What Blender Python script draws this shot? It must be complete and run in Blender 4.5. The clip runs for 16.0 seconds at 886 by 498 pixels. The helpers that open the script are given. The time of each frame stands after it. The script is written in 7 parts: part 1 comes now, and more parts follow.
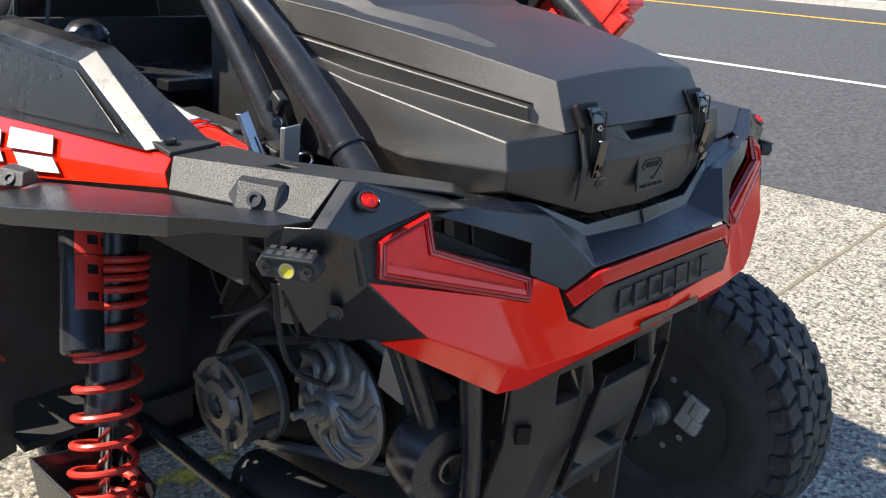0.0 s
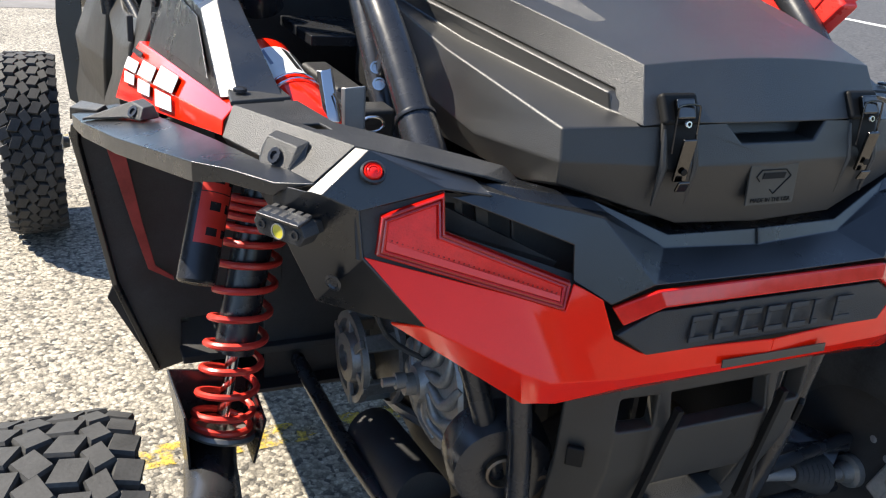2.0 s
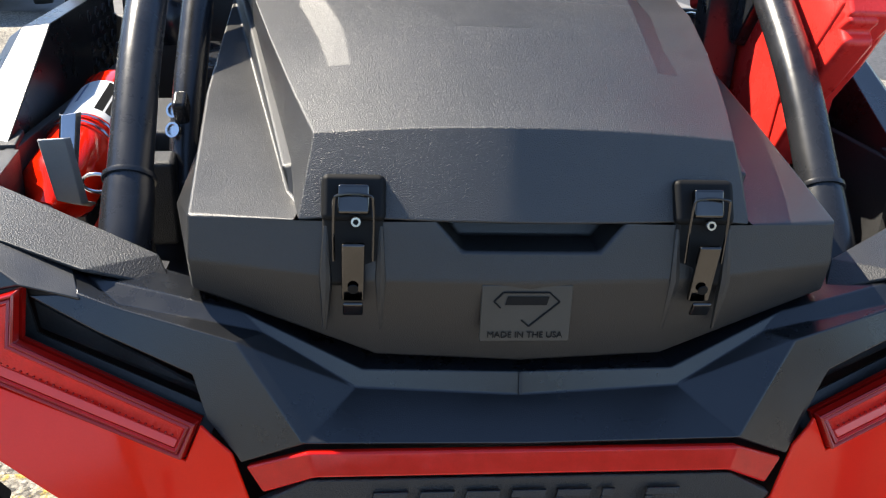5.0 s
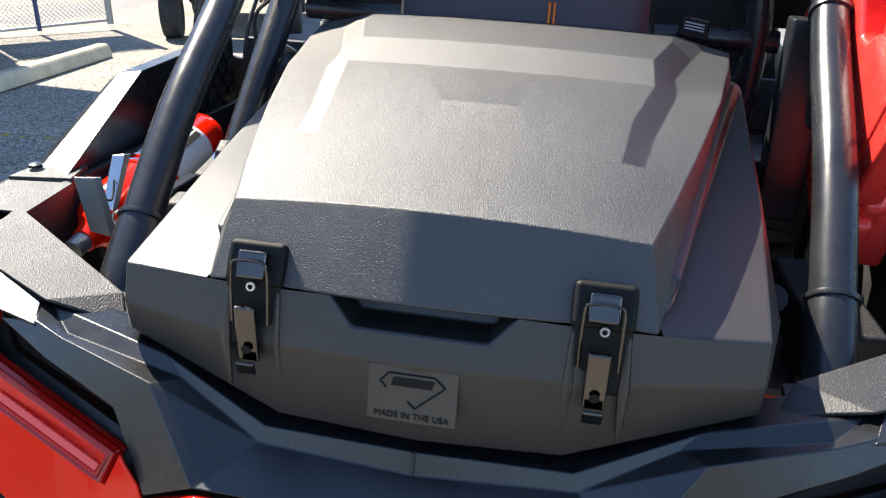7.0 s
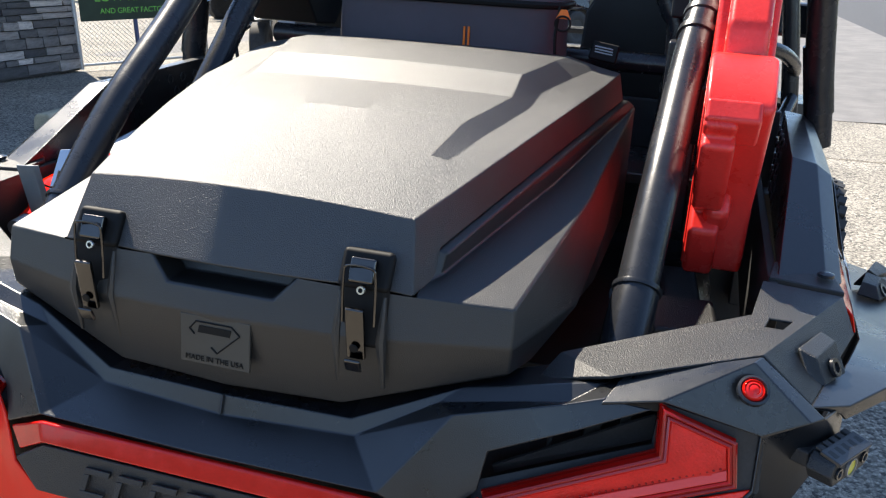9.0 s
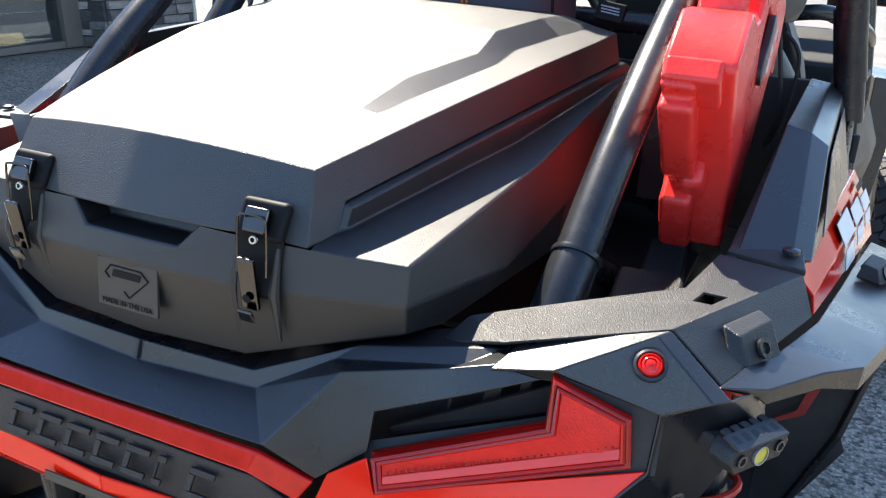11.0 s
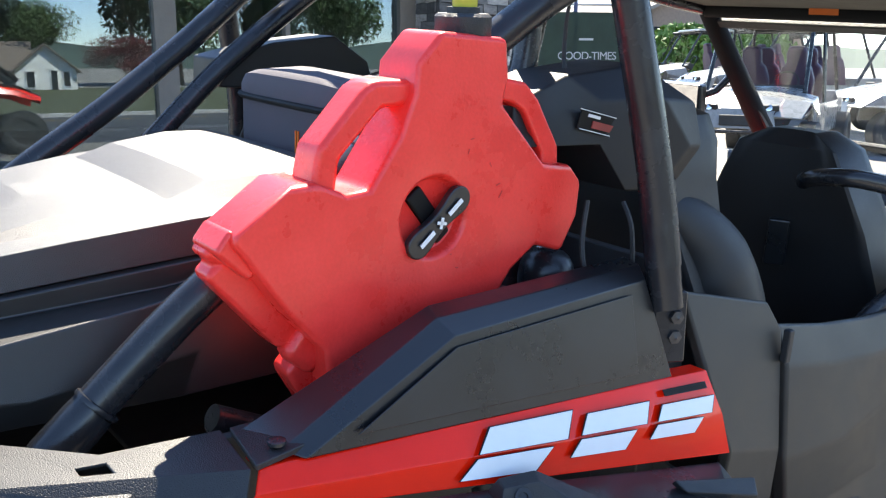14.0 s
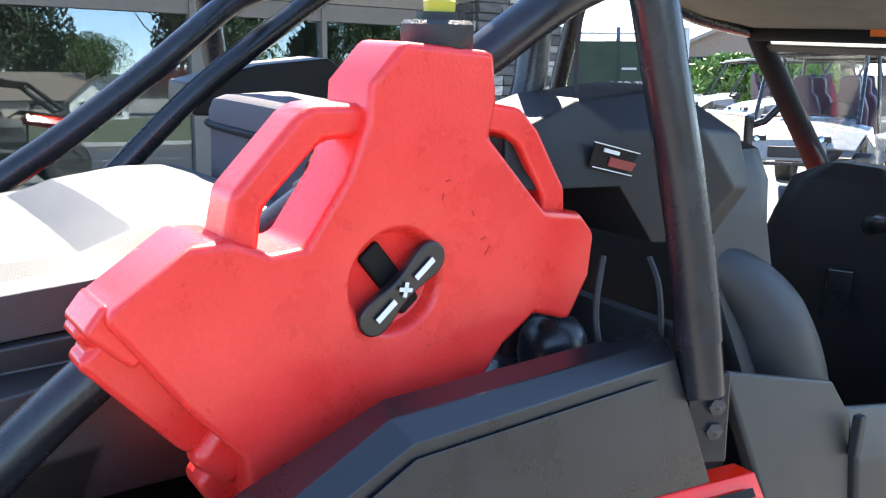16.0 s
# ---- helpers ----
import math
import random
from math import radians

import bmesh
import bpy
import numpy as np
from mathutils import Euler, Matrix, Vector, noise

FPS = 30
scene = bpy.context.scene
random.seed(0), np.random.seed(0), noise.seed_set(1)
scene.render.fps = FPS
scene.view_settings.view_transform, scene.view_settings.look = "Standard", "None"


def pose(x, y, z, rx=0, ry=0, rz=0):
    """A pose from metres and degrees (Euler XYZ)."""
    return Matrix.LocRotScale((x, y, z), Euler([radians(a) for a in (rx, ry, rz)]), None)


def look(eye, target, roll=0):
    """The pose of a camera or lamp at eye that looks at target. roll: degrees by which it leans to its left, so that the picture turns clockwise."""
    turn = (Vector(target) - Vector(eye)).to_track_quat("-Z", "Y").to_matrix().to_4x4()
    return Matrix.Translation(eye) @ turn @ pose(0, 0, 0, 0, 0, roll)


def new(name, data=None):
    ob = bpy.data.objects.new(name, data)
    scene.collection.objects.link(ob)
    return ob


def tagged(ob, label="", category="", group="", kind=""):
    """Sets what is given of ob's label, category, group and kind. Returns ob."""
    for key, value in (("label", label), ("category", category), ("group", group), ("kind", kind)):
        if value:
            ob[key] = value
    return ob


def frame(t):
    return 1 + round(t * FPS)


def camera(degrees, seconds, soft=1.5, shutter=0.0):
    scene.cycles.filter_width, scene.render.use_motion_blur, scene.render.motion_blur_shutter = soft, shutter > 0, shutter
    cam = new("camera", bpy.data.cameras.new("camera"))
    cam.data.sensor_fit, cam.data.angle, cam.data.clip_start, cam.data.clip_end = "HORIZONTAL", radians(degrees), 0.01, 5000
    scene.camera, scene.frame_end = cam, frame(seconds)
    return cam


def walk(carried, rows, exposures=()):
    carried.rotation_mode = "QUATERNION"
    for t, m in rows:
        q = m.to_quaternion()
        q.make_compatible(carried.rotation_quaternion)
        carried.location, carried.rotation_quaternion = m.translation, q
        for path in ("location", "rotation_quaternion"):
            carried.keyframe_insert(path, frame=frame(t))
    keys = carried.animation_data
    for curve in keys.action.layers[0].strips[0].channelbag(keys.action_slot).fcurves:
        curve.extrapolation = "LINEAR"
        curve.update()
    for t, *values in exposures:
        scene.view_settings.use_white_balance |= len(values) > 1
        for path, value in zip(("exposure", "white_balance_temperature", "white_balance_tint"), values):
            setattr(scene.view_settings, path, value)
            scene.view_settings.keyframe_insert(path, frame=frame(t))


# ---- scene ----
cam = camera(54.3, 16.0, soft=1.2)
METRES = 3.7
START = pose(-1.224, -0.735, 1.693, -22.27, -0.81, -46.59)
ROWS = [
    (0.0, 0.0, 0.0, 0.0, 0.0, 0.0, 0.0),
    (0.5, 0.041, 0.0224, 0.0061, 6.56, -0.75, -2.31),
    (1.0, 0.0819, 0.0189, 0.0017, 15.6, -1.51, -6.23),
    (1.5, 0.0946, 0.0235, 0.0054, 19.83, -1.99, -7.16),
    (2.0, 0.0933, 0.0411, 0.01, 20.92, -3.17, -8.57),
    (2.5, 0.0735, 0.0782, 0.0193, 20.92, -3.94, -8.52),
    (3.0, 0.0728, 0.1003, 0.0266, 20.42, -4.76, -8.42),
    (3.5, 0.1166, 0.1144, 0.0308, 21.72, -4.95, -8.46),
    (4.0, 0.1721, 0.1316, 0.0397, 27.2, -5.43, -8.8),
    (4.5, 0.1832, 0.1721, 0.0561, 33.32, -5.34, -10.4),
    (7.0, 0.2513, 0.2493, 0.0963, 55.03, -7.56, -16.93),
    (7.5, 0.28, 0.2456, 0.1017, 55.88, -5.38, -16.95),
    (8.0, 0.3053, 0.2717, 0.1062, 57.76, -5.59, -17.29),
    (10.5, 0.3254, 0.3256, 0.1131, 67.55, -9.97, -19.66),
    (11.0, 0.3413, 0.3536, 0.1205, 69.87, -11.26, -19.73),
    (11.5, 0.3858, 0.4062, 0.1393, 72.95, -12.17, -20.34),
    (12.0, 0.4167, 0.4476, 0.1612, 76.15, -12.91, -21.21),
    (12.5, 0.4028, 0.4896, 0.175, 80.07, -13.52, -21.86),
    (13.0, 0.3844, 0.5208, 0.1993, 85.38, -13.44, -22.55),
    (13.5, 0.369, 0.5564, 0.2161, 91.82, -13.37, -22.44),
    (14.0, 0.3606, 0.5839, 0.2284, 96.52, -13.63, -22.36),
    (14.5, 0.3563, 0.5891, 0.233, 97.57, -12.7, -22.72),
    (15.0, 0.3591, 0.5929, 0.2343, 98.38, -12.46, -22.74),
    (15.5, 0.3386, 0.5938, 0.2316, 99.32, -12.72, -22.61),
    (16.0, 0.289, 0.5969, 0.2322, 99.68, -12.88, -22.25),
]

EXPOSURES = [(0.0, 1.36, 6850, 10), (1.0, 1.37, 6850, 10), (2.0, 1.52, 6850, 10), (3.0, 1.95, 6850, 10), (3.5, 1.75, 6850, 10), (4.5, 1.5, 6850, 10), (7.0, 1.77, 6850, 10), (7.5, 1.77, 6850, 10), (8.0, 1.38, 6850, 10), (10.5, 1.88, 6850, 10), (11.5, 2.24, 6850, 10), (12.0, 2.39, 6850, 10), (12.5, 2.36, 6850, 10), (13.0, 2.47, 6850, 10), (13.5, 2.14, 6850, 10), (14.5, 2.29, 6850, 10), (15.5, 2.52, 6850, 10), (16.0, 2.64, 6850, 10)]
walk(cam, [(t, START @ pose(METRES * x, METRES * y, METRES * z, 90 + pitch, roll, yaw)) for t, x, y, z, yaw, pitch, roll in ROWS], EXPOSURES)

# ---- light ----
SUN_TO = Vector((-0.475, 0.425, 0.77)).normalized()
world = bpy.data.worlds.new("sky")
scene.world = world
world.use_nodes = True
_n = world.node_tree.nodes
_sky = _n.new("ShaderNodeTexSky")
_sky.sky_type, _sky.sun_disc = "NISHITA", False
_sky.sun_elevation = math.asin(SUN_TO.z)
_sky.sun_rotation = math.atan2(SUN_TO.x, SUN_TO.y)
_sky.air_density, _sky.dust_density, _sky.ozone_density = 1.0, 0.0, 2.5
_sky.altitude = 2000
world.node_tree.links.new(_sky.outputs[0], _n["Background"].inputs[0])
_n["Background"].inputs[1].default_value = 0.125
_sun = bpy.data.lights.new("sun", "SUN")
_sun.energy, _sun.angle, _sun.color = 4.4, radians(0.55), (1.0, 0.935, 0.82)
sun = new("sun", _sun)
sun.matrix_world = look((0, 0, 20), Vector((0, 0, 20)) - SUN_TO)

# ---- the lot slopes sideways, and the vehicle with it ----
LEAN_DEG = 4.14
VEH = Matrix.Translation((-0.107, 0, 0.07)) @ pose(0, 0, 0, 0, LEAN_DEG, -0.65)
GROUND = -0.07  # height of the ground in the vehicle's own coordinates


def ground_z(x, y):
    reach = 3.4 if x > -0.11 else 12.0
    return -math.tan(radians(LEAN_DEG)) * reach * math.tanh((x + 0.11) / reach)


# ---- materials ----
MATS = {}


def surface(name, base, rough, metal=0.0, vary=0.18, scale=9.0, bump=0.0, grain=900.0, coat=0.0, spec=0.5, wear=0.0, trans=0.0, rough_vary=0.08):
    """A procedural material: colour that varies at two scales, uneven gloss and a fine relief."""
    if name in MATS:
        return MATS[name]
    m = bpy.data.materials.new(name)
    MATS[name] = m
    m.use_nodes = True
    n, l = m.node_tree.nodes, m.node_tree.links
    b = n["Principled BSDF"]
    co = n.new("ShaderNodeTexCoord")
    big = n.new("ShaderNodeTexNoise")
    big.inputs["Scale"].default_value, big.inputs["Detail"].default_value, big.inputs["Roughness"].default_value = scale, 6, 0.65
    fine = n.new("ShaderNodeTexNoise")
    fine.inputs["Scale"].default_value, fine.inputs["Detail"].default_value = grain, 2
    l.new(co.outputs["Object"], big.inputs["Vector"]), l.new(co.outputs["Object"], fine.inputs["Vector"])
    add = n.new("ShaderNodeMath")
    add.operation = "MULTIPLY_ADD"
    add.inputs[1].default_value = 0.35
    l.new(fine.outputs[0], add.inputs[0]), l.new(big.outputs[0], add.inputs[2])
    ramp = n.new("ShaderNodeValToRGB")
    lo, hi = [max(0, c * (1 - vary)) for c in base], [min(1, c * (1 + vary) + wear) for c in base]
    ramp.color_ramp.elements[0].position, ramp.color_ramp.elements[1].position = 0.4, 0.95
    ramp.color_ramp.elements[0].color, ramp.color_ramp.elements[1].color = (*lo, 1), (*hi, 1)
    l.new(add.outputs[0], ramp.inputs[0]), l.new(ramp.outputs[0], b.inputs["Base Color"])
    rr = n.new("ShaderNodeMapRange")
    rr.inputs[1].default_value, rr.inputs[2].default_value = 0.3, 0.75
    rr.inputs[3].default_value, rr.inputs[4].default_value = max(0.02, rough - rough_vary), min(1, rough + rough_vary)
    l.new(big.outputs[0], rr.inputs[0]), l.new(rr.outputs[0], b.inputs["Roughness"])
    b.inputs["Metallic"].default_value = metal
    b.inputs["Coat Weight"].default_value, b.inputs["Coat Roughness"].default_value = coat, 0.06
    b.inputs["Specular IOR Level"].default_value = spec
    b.inputs["Transmission Weight"].default_value = trans
    if bump:
        bp = n.new("ShaderNodeBump")
        bp.inputs["Strength"].default_value, bp.inputs["Distance"].default_value = bump, 0.001
        l.new(fine.outputs[0], bp.inputs["Height"]), l.new(bp.outputs[0], b.inputs["Normal"])
    return m


PLASTIC = surface("black textured plastic", (0.013, 0.0135, 0.0145), 0.50, bump=1.0, grain=640, vary=0.2, wear=0.004, spec=0.56)
SMOOTH = surface("black smooth plastic", (0.0075, 0.0085, 0.0105), 0.31, bump=0.2, grain=900, vary=0.2, wear=0.004, spec=0.7)
BOX = surface("black moulded polyethylene", (0.0085, 0.0085, 0.0085), 0.44, bump=0.4, grain=900, vary=0.22, wear=0.005, spec=0.72, scale=6.0, rough_vary=0.05)
LIDBLACK = surface("black stippled polyethylene", (0.009, 0.0092, 0.0092), 0.46, bump=0.9, grain=930, vary=0.22, wear=0.006, spec=0.95, scale=6.0, rough_vary=0.04)
MATT = surface("matt black plastic", (0.012, 0.012, 0.013), 0.8, bump=0.3, grain=500, vary=0.2, spec=0.2)
PODBLACK = surface("black speaker shell plastic", (0.010, 0.0105, 0.012), 0.52, bump=0.2, grain=800, vary=0.2, spec=0.4)
DARK = surface("dark underbody plastic", (0.012, 0.012, 0.013), 0.6, bump=0.2, grain=300, vary=0.4, wear=0.02)
RED = surface("glossy red painted plastic", (0.92, 0.016, 0.003), 0.11, vary=0.06, coat=0.10, rough_vary=0.04, spec=0.28)
CANRED = surface("red moulded fuel can plastic", (0.86, 0.030, 0.022), 0.30, bump=0.25, grain=220, vary=0.12, wear=0.02)
TUBE = surface("black powder coated steel", (0.012, 0.013, 0.016), 0.27, bump=0.12, grain=900, vary=0.2, wear=0.012)
RUBBER = surface("tyre rubber", (0.02, 0.02, 0.02), 0.75, bump=0.4, grain=180, scale=14, vary=0.35, wear=0.03)
LENS = surface("red lamp lens", (0.62, 0.010, 0.006), 0.10, vary=0.16, coat=0.2, spec=0.35, scale=60)
LENSDARK = surface("dark red lamp housing", (0.34, 0.006, 0.004), 0.12, vary=0.2, coat=0.3)
LENSPALE = surface("pale red lamp reflector", (0.78, 0.020, 0.012), 0.16, vary=0.18, coat=0.1, spec=0.3, scale=40, bump=0.5, grain=420)
WHITEBAR = surface("pale pink lamp bar", (0.82, 0.055, 0.038), 0.12, vary=0.1, coat=0.2, spec=0.35)
DARKRED = surface("dusty dark red plastic", (0.26, 0.020, 0.014), 0.55, vary=0.35, wear=0.02, scale=20)
SPRING = surface("red coated spring steel", (0.58, 0.026, 0.014), 0.36, bump=0.1, vary=0.15, wear=0.03)
BEZEL = surface("dark grey bezel", (0.05, 0.05, 0.052), 0.4, metal=0.3, vary=0.1)
CHROME = surface("polished steel", (0.62, 0.62, 0.62), 0.18, metal=1.0, vary=0.1)
BLACKCHROME = surface("black plated latch steel", (0.085, 0.08, 0.075), 0.16, metal=1.0, vary=0.12, wear=0.03, rough_vary=0.04)
ALU = surface("cast aluminium", (0.24, 0.235, 0.225), 0.45, metal=0.6, bump=0.35, grain=160, vary=0.35, wear=0.02)
GREYMETAL = surface("grey bracket steel", (0.30, 0.30, 0.30), 0.45, metal=0.6, vary=0.2)
WHITE = surface("white vinyl", (0.78, 0.78, 0.78), 0.35, vary=0.05)
BADGE = surface("grey badge plate", (0.055, 0.052, 0.045), 0.42, metal=0.2, vary=0.15)
MARK = surface("near black print and recess shade", (0.006, 0.006, 0.006), 0.6, vary=0.2, spec=0.2)
YELLOW = surface("yellow lens", (0.50, 0.44, 0.05), 0.25, vary=0.08)
GREY = surface("dark grey skin plastic", (0.026, 0.024, 0.021), 0.48, bump=0.25, grain=700, vary=0.16, wear=0.008, spec=0.38)
FABRIC = surface("charcoal nylon cloth", (0.075, 0.066, 0.080), 0.8, bump=0.6, grain=1400, vary=0.2)
ORANGE = surface("orange zip tape", (0.75, 0.16, 0.01), 0.6, vary=0.1)
BROWNPIPE = surface("heat stained steel", (0.16, 0.12, 0.085), 0.5, metal=0.6, scale=14, bump=0.2, vary=0.5)
VINYL = surface("black seat vinyl", (0.014, 0.014, 0.015), 0.5, bump=0.3, grain=800, vary=0.2)

# ---- building tools ----
BASE = {}


def thing(name, label, category, base=(0, 0, 0), on_vehicle=True, group="", kind=""):
    ob = new(name)
    ob.empty_display_size = 0.1
    m = Matrix.Translation(base)
    ob.matrix_world = (VEH @ m) if on_vehicle else m
    BASE[ob.name] = Vector(base)
    return tagged(ob, label, category, group, kind)


def part(name, bm, material, parent, label="", bevel=0.0, smooth=True, angle=17):
    """Links a bmesh, given in the coordinates of its whole, as one mesh object under a thing or a part."""
    base = BASE[parent.name]
    bmesh.ops.translate(bm, verts=bm.verts[:], vec=-base)
    me = bpy.data.meshes.new(name)
    bm.to_mesh(me)
    bm.free()
    me.materials.append(material)
    ob = new(name, me)
    ob.parent = parent
    BASE[ob.name] = base
    if smooth:
        for p in me.polygons:
            p.use_smooth = True
        if bevel:
            md = ob.modifiers.new("edges", "BEVEL")
            md.width, md.segments, md.limit_method, md.angle_limit, md.harden_normals = bevel, 2, "ANGLE", radians(angle), True
        else:
            me.set_sharp_from_angle(angle=radians(38))
    if label:
        ob["label"] = label
    return ob


def mirrored(bm, side):
    if side < 0:
        for v in bm.verts:
            v.co.x = -v.co.x
        bmesh.ops.reverse_faces(bm, faces=bm.faces[:])
    return bm


def shell(verts, faces, thick=0.004, out=(0, -1, 0.3)):
    """A skin of given corners and faces, thickened inwards; out tells its outer side."""
    bm = bmesh.new()
    vs = [bm.verts.new(v) for v in verts]
    for f in faces:
        bm.faces.new([vs[i] for i in f])
    bmesh.ops.recalc_face_normals(bm, faces=bm.faces[:])
    bm.normal_update()
    if sum((f.normal * f.calc_area() for f in bm.faces), Vector()).dot(Vector(out)) < 0:
        bmesh.ops.reverse_faces(bm, faces=bm.faces[:])
    bm.normal_update()
    bmesh.ops.solidify(bm, geom=bm.faces[:], thickness=thick)
    bmesh.ops.recalc_face_normals(bm, faces=bm.faces[:])
    return bm


def half(verts, faces, thick, out):
    """A skin symmetric about x = 0, given by its right half."""
    bm = bmesh.new()
    for s in (1, -1):
        vs = [bm.verts.new((s * x, y, z)) for x, y, z in verts]
        for q in faces:
            bm.faces.new([vs[i] for i in (q if s > 0 else q[::-1])])
    bmesh.ops.remove_doubles(bm, verts=bm.verts[:], dist=1e-5)
    bmesh.ops.recalc_face_normals(bm, faces=bm.faces[:])
    bm.normal_update()
    if sum((q.normal * q.calc_area() for q in bm.faces), Vector()).dot(Vector(out)) < 0:
        bmesh.ops.reverse_faces(bm, faces=bm.faces[:])
    bm.normal_update()
    if thick:
        bmesh.ops.solidify(bm, geom=bm.faces[:], thickness=thick)
    return bm


def box(bm, centre, size, rot=(0, 0, 0)):
    m = pose(*centre, *rot) @ Matrix.Diagonal((*size, 1))
    bmesh.ops.create_cube(bm, size=1.0, matrix=m)
    return bm


def boxes(*items):
    bm = bmesh.new()
    for it in items:
        box(bm, *it)
    return bm


def prism(poly, depth, m=Matrix()):
    """A polygon in the plane xy, from z 0 to depth, put at m."""
    bm = bmesh.new()
    f = bm.faces.new([bm.verts.new((x, y, 0)) for x, y in poly])
    r = bmesh.ops.extrude_face_region(bm, geom=[f])
    bmesh.ops.translate(bm, verts=[v for v in r["geom"] if isinstance(v, bmesh.types.BMVert)], vec=(0, 0, depth))
    bmesh.ops.recalc_face_normals(bm, faces=bm.faces[:])
    bmesh.ops.transform(bm, matrix=m, verts=bm.verts[:])
    return bm


def smooth_line(points, steps=8):
    p = [Vector(q) for q in points]
    out = []
    for i in range(len(p) - 1):
        a, b, c, d = p[max(i - 1, 0)], p[i], p[i + 1], p[min(i + 2, len(p) - 1)]
        for k in range(steps):
            t = k / steps
            out.append(0.5 * (2 * b + (c - a) * t + (2 * a - 5 * b + 4 * c - d) * t * t + (3 * b - a - 3 * c + d) * t ** 3))
    return out + [p[-1]]


def sweep(bm, points, radius, n=14, caps=True):
    """A round bar along points; radius may be a list."""
    p = [Vector(q) for q in points]
    rings, side = [], None
    for i, c in enumerate(p):
        d = (p[min(i + 1, len(p) - 1)] - p[max(i - 1, 0)]).normalized()
        if side is None:
            side = d.orthogonal().normalized()
        side = (side - d * side.dot(d)).normalized()
        up = d.cross(side)
        r = radius[i] if isinstance(radius, (list, tuple)) else radius
        rings.append([bm.verts.new(c + (side * math.cos(a) + up * math.sin(a)) * r) for a in (2 * math.pi * k / n for k in range(n))])
    for a, b in zip(rings, rings[1:]):
        for k in range(n):
            bm.faces.new((a[k], a[(k + 1) % n], b[(k + 1) % n], b[k]))
    if caps:
        bm.faces.new(rings[0][::-1]), bm.faces.new(rings[-1])
    return bm


def bar(points, radius, n=14, steps=0):
    if steps and isinstance(radius, (list, tuple)):
        last = len(radius) - 1
        radius = [radius[min(int(k / steps), last)] + (radius[min(int(k / steps) + 1, last)] - radius[min(int(k / steps), last)]) * (k % steps) / steps for k in range(last * steps + 1)]
    return sweep(bmesh.new(), smooth_line(points, steps) if steps else points, radius, n)


def lathe(bm, profile, n, m):
    """Turns (radius, height) pairs about z, put at m."""
    rings = [[bm.verts.new(m @ Vector((r * math.cos(2 * math.pi * k / n), r * math.sin(2 * math.pi * k / n), h))) for k in range(n)] for r, h in profile]
    for a, b in zip(rings, rings[1:]):
        for k in range(n):
            bm.faces.new((a[k], a[(k + 1) % n], b[(k + 1) % n], b[k]))
    if profile[0][0] > 1e-6:
        bm.faces.new(rings[0][::-1])
    if profile[-1][0] > 1e-6:
        bm.faces.new(rings[-1])
    bmesh.ops.remove_doubles(bm, verts=bm.verts[:], dist=1e-6)
    return bm


def turned(profile, n, m):
    return lathe(bmesh.new(), profile, n, m)


def aim(centre, axis, up=(0, 0, 1)):
    """A matrix at centre whose z runs along axis."""
    z = Vector(axis).normalized()
    x = Vector(up).cross(z)
    x = x.normalized() if x.length > 1e-4 else z.orthogonal().normalized()
    y = z.cross(x)
    return Matrix.Translation(centre) @ Matrix((x, y, z)).transposed().to_4x4()


def letters(text, size, depth, m, spacing=1.0):
    cu = bpy.data.curves.new("words", "FONT")
    cu.body, cu.size, cu.extrude, cu.space_character = text, size, depth, spacing
    cu.align_x, cu.align_y = "CENTER", "CENTER"
    ob = bpy.data.objects.new("words", cu)
    scene.collection.objects.link(ob)
    bpy.context.view_layer.update()
    me = bpy.data.meshes.new_from_object(ob.evaluated_get(bpy.context.evaluated_depsgraph_get()))
    bm = bmesh.new()
    bm.from_mesh(me)
    bpy.data.objects.remove(ob), bpy.data.curves.remove(cu), bpy.data.meshes.remove(me)
    bmesh.ops.transform(bm, matrix=m, verts=bm.verts[:])
    return bm



